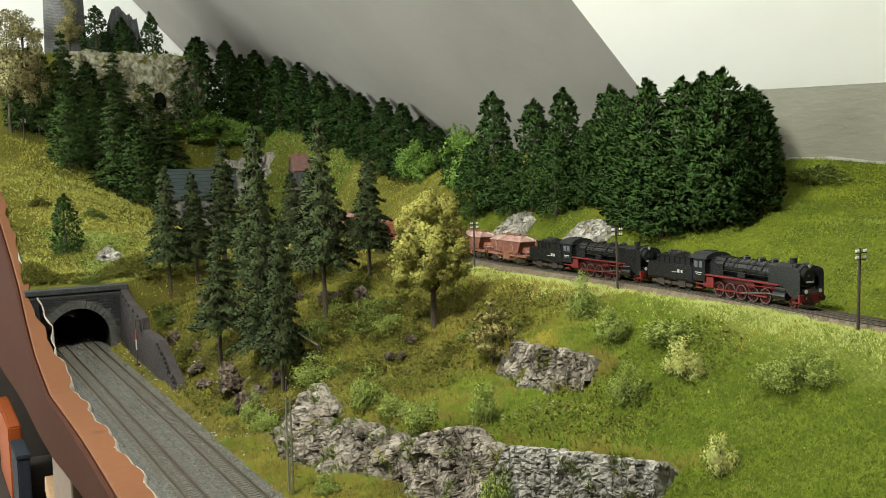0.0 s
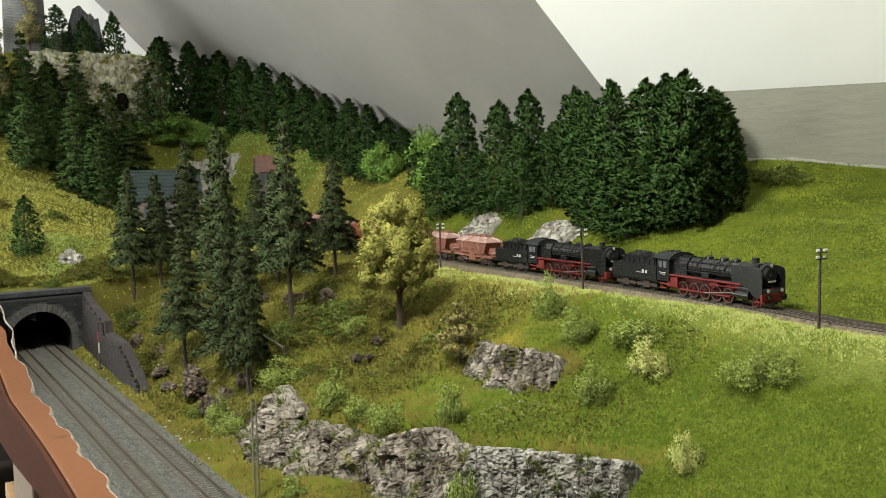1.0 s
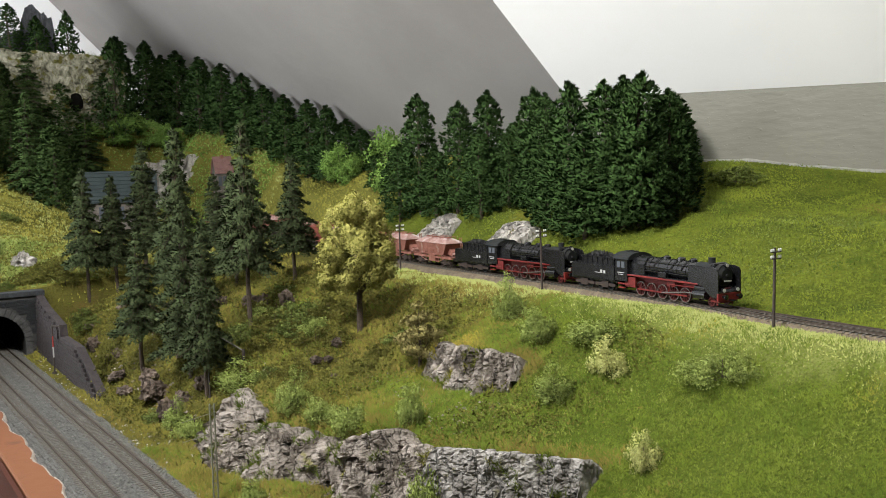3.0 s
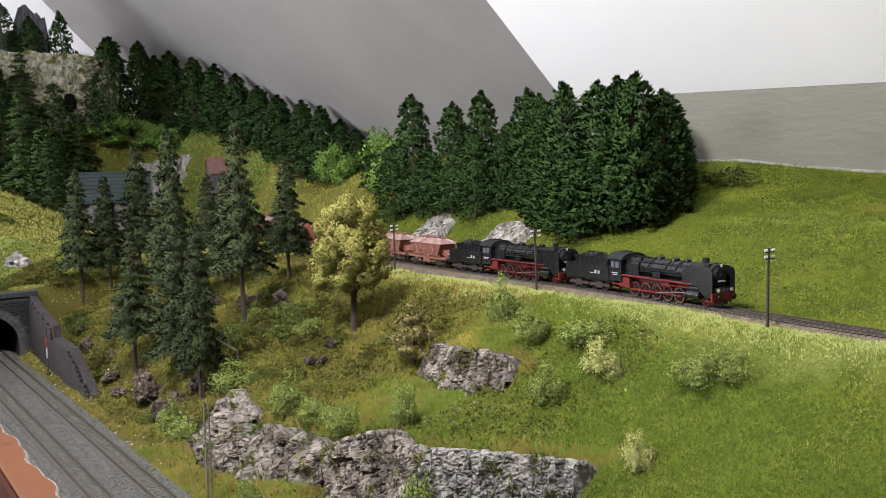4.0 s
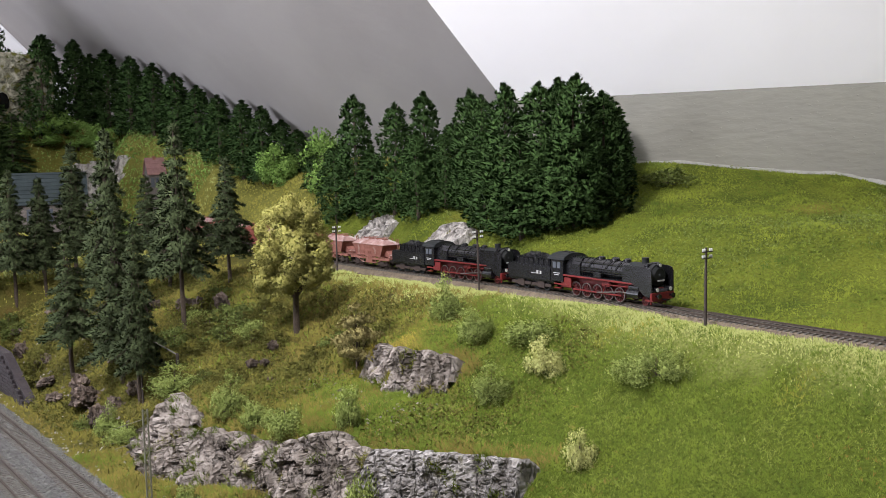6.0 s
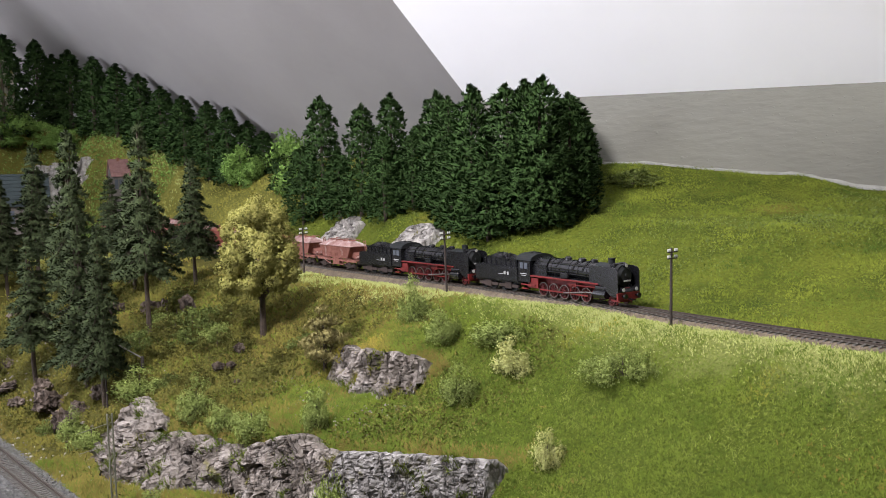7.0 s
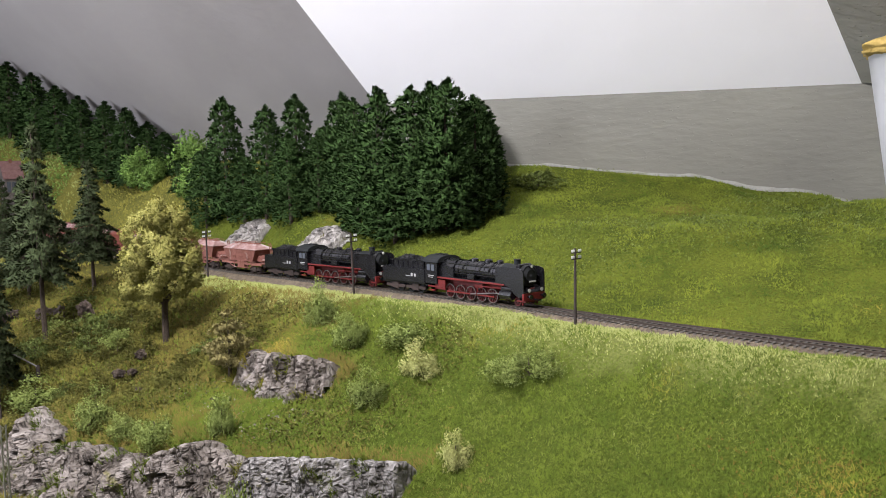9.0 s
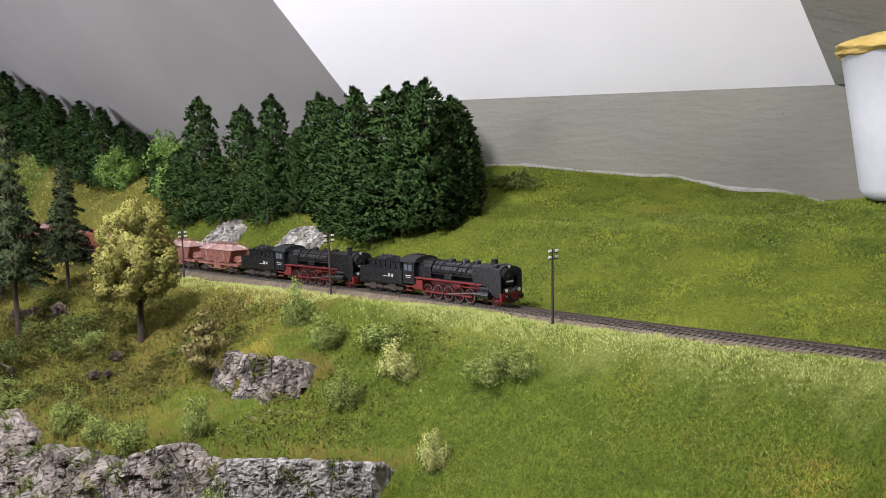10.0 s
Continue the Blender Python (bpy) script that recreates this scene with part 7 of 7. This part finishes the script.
CASTLE_STONE = masonry("grey_castle_stone", (0.26, 0.26, 0.26), (0.19, 0.19, 0.195), (0.12, 0.12, 0.12), 60)
RUIN_STONE = material("dark_ruin_stone", (0.10, 0.105, 0.115), 0.9, colour2=(0.045, 0.047, 0.052), scale=60, fine=300, bump=0.7, bump_scale=200)
castle = new("castle_ruin")
tagged(castle, "grey stone castle ruin with a tower on the rock", "castle ruin")
castle.matrix_basis = MUV @ Matrix.Translation((0, 0, .49))
bm = bmesh.new()
bm_tube(bm, (-.385, 2.68, -.03), (-.385, 2.68, .24), .058, .052, 24)
part("tower", bm, CASTLE_STONE, castle)
# boxes on the tower, coloured like the shade inside slits
for z in (.06, .15):
    bm = bmesh.new()
    bm_box(bm, -.405, -.398, 2.618, 2.632, z, z + .018)
    part("arrow_slit_shade", bm, OPENING_SHADE, castle)
rr = random.Random(3)
for nm, x0, x1, y0, prof in (("ruin_wall", -.300, -.185, 2.630, (.05, .06, .05, .098, .126, .134, .135, .126, .112, .118, .100, .104, .045)),
                             ("ruin_wall", -.345, -.190, 2.655, (.045, .05, .04, .035, .05, .04, .03, .03, .028, .02)),
                             ("side_wall", -.335, -.300, 2.610, (.035, .05, .06, .05))):
    bm = bmesh.new()
    n = len(prof) - 1
    sub = 5
    cols = []
    for i in range(n * sub + 1):
        k = i / sub
        h = prof[int(min(k, n - 1))] + (prof[min(int(k) + 1, n)] - prof[int(min(k, n - 1))]) * (k - int(min(k, n - 1))) + rr.uniform(-.003, .003)
        x = x0 + (x1 - x0) * i / (n * sub)
        cols.append([bm.verts.new((x, y0, -.03)), bm.verts.new((x, y0 + rr.uniform(-.001, .001), h)), bm.verts.new((x, y0 + .016, h - .002)), bm.verts.new((x, y0 + .016, -.03))])
    for A, B in zip(cols[:-1], cols[1:]):
        for j in range(4):
            bm.faces.new((A[j], A[(j + 1) % 4], B[(j + 1) % 4], B[j]))
    bm.faces.new(cols[0])
    bm.faces.new(cols[-1][::-1])
    part(nm, bm, RUIN_STONE, castle, "jagged dark stone ruin wall")

SHED_ROOF = material("dark_blue_green_roof", (0.028, 0.040, 0.040), 0.8, colour2=(0.016, 0.024, 0.024), scale=40, fine=200, bump=0.2)
WALL_STONE = masonry("pale_house_stone", (0.24, 0.21, 0.18), (0.18, 0.155, 0.135), (0.20, 0.18, 0.155), 80)
PINK_ROOF = material("faded_red_roof_tiles", (0.25, 0.14, 0.125), 0.85, colour2=(0.17, 0.09, 0.08), scale=60, fine=300, bump=0.4)
BRICK_RED = material("orange_brick", (0.22, 0.10, 0.065), 0.85, colour2=(0.16, 0.07, 0.045), scale=80, fine=300, bump=0.3)


def make_house(name, label, w, d, h, rise, wall, roof, seams):
    """Gabled building; origin at the middle of its base; the ridge runs along x."""
    H = new(name)
    tagged(H, label, "house")
    bm = bmesh.new()
    pts = [(-d / 2, -.06), (d / 2, -.06), (d / 2, h), (0, h + rise * .96), (-d / 2, h)]
    a = [bm.verts.new((-w / 2, y, z)) for y, z in pts]
    b = [bm.verts.new((w / 2, y, z)) for y, z in pts]
    bm.faces.new(a)
    bm.faces.new(b[::-1])
    for i in range(5):
        bm.faces.new((a[i], a[(i + 1) % 5], b[(i + 1) % 5], b[i]))
    part("wall", bm, wall, H)
    for s in (-1, 1):
        bm = bmesh.new()
        e = .006
        q = [(-w / 2 - e, s * (d / 2 + e), h - e * rise / d * 2), (w / 2 + e, s * (d / 2 + e), h - e * rise / d * 2), (w / 2 + e, 0, h + rise), (-w / 2 - e, 0, h + rise)]
        lo = [bm.verts.new(p) for p in q]
        hi = [bm.verts.new((p[0], p[1], p[2] + .003)) for p in q]
        bm.faces.new(lo)
        bm.faces.new(hi[::-1])
        for i in range(4):
            bm.faces.new((lo[i], lo[(i + 1) % 4], hi[(i + 1) % 4], hi[i]))
        rf = part("roof", bm, roof, H)
        for i in range(seams):
            k = (i + .5) / seams
            y, z = s * (d / 2 + e) * (1 - k), (h - e * rise / d * 2) + (rise + e * rise / d * 2) * k + .003
            bm = bmesh.new()
            bm_tube(bm, (-w / 2 - e, y, z), (w / 2 + e, y, z), .0011, .0011, 6)
            part("roof_batten", bm, roof, rf)
    for x in (-w * .28, 0, w * .28):
        bm = bmesh.new()
        bm_box(bm, x - .006, x + .006, -d / 2 - .0015, -d / 2 + .001, h * .45, h * .8)
        part("window", bm, CAB_GLASS, H)
    return H


shed = make_house("station_shed", "long shed with a dark blue-green ribbed roof", .15, .09, .085, .060, WALL_STONE, SHED_ROOF, 8)
shed.matrix_basis = MUV @ Matrix.Translation((-.200, 1.99, .012)) @ Matrix.Rotation(-.26, 4, "Z")
house = make_house("station_house", "small stone house with a faded red tiled roof", .060, .062, .100, .052, WALL_STONE, PINK_ROOF, 7)
house.matrix_basis = MUV @ Matrix.Translation((.150, 2.27, .080)) @ Matrix.Rotation(-.1, 4, "Z") @ Matrix.Scale(.72, 4)
bm = bevelled_box(-.005, .005, -.005, .005, .11, .160, .0008)
part("chimney", bm, BRICK_RED, house, "orange brick chimney")

# ---------------------------------------------------------------- white tub at the end of the wall
TUB = material("white_plastic_tub", (0.50, 0.51, 0.52), 0.45, colour2=(0.44, 0.45, 0.46), scale=5, fine=60, bump=0.08)
FOAM = material("yellow_foam_cloth", (0.50, 0.36, 0.11), 0.9, colour2=(0.36, 0.25, 0.06), scale=20, fine=200, bump=0.5)
tub = new("plastic_tub")
tagged(tub, "white plastic tub with yellow foam spilling over its rim", "tub")
prof = [(.094, .000), (.106, .006), (.111, .016), (.125, .120), (.139, .217), (.145, .222), (.139, .226), (.132, .217), (.090, .016), (.0, .012)]
verts, faces = [], []
n = 48
for i in range(n):
    a = 2 * math.pi * i / n
    verts += [(q * math.cos(a), q * math.sin(a), z) for q, z in prof]
k = len(prof)
for i in range(n):
    for j in range(k - 1):
        a, b = i * k + j, ((i + 1) % n) * k + j
        faces.append((a, b, b + 1, a + 1))
faces.append([i * k for i in range(n)][::-1])
obj("tub_shell", mesh_from("tub_shell", verts, faces, True), TUB, tub)
bm = bmesh.new()
bmesh.ops.create_icosphere(bm, subdivisions=5, radius=1)
for q in bm.verts:
    p = q.co.copy()
    f = 1 + .10 * noise.noise(p * 3.0) + .04 * noise.noise(p * 9)
    q.co = Vector((p.x * .150 * f, p.y * .150 * f, p.z * (.030 if p.z > 0 else .022) * f))
foam = part("foam_cloth", bm, FOAM, tub, "crumpled yellow foam cloth")
foam.location = (0, 0, .224)
for poly in foam.data.polygons:
    poly.use_smooth = True
TUB_UV = (.556, .126)
tub.matrix_basis = Matrix.Translation(place(*TUB_UV, float(land(*TUB_UV)) - .004)) @ Matrix.Scale(.87, 4)

# ---------------------------------------------------------------- storage below the layout
# added panels and shelf whose dark colour supplies the shade of the open space
back = bmesh.new()
bm_box(back, -.36, -.34, .1, 2.7, -1.18, -.19, MUV)
bm_box(back, -.66, -.34, 2.70, 2.72, -1.18, -.10, MUV)
bm_box(back, -.66, -.34, .1, 2.7, -.67, -.66, MUV)
me = bpy.data.meshes.new("under_layout_shade")
back.to_mesh(me)
back.free()
obj("wall_under_layout", me, SHADE_PANEL, None, "added near-black shelf and panels that stand in for the shade under the layout", "panel", kind="structure")
crate = new("storage_crate")
tagged(crate, "orange plastic crate on the shelf under the layout", "crate")
part("crate_body", bevelled_box(-.630, -.603, 2.27, 2.60, -.655, -.495, .004, 2), ORANGE, crate)
part("crate_lid", bevelled_box(-.632, -.600, 2.25, 2.62, -.495, -.455, .004, 2), ORANGE, crate)
crate.matrix_basis = MUV
box = new("storage_box")
tagged(box, "dark blue-grey storage box on the shelf under the layout", "box")
part("box_body", bevelled_box(-.630, -.602, 2.07, 2.22, -.655, -.49, .003, 2), BLUEGREY, box)
part("box_lid", bevelled_box(-.632, -.600, 2.067, 2.223, -.49, -.480, .002, 2), BLUEGREY, box)
box.matrix_basis = MUV
leg = new("table_leg")
tagged(leg, "pale square timber leg holding up the layout", "table leg")
LEG = material("pale_painted_leg", (0.26, 0.20, 0.165), 0.8, colour2=(0.20, 0.155, 0.13), scale=10, fine=100, bump=0.1)
part("post", bevelled_box(-.642, -.60, 1.06, 1.26, -1.18, -.19, .002), LEG, leg)
# a timber offcut, kept as a part of the leg
bm = bevelled_box(-.03, .03, -.05, .05, -.014, .014, .001)
bm.transform(Matrix.Translation((-.61, 1.36, -.37)) @ Matrix.Rotation(.35, 4, "X"))
part("offcut", bm, TIMBER, leg, "short pale timber offcut")
leg.matrix_basis = MUV
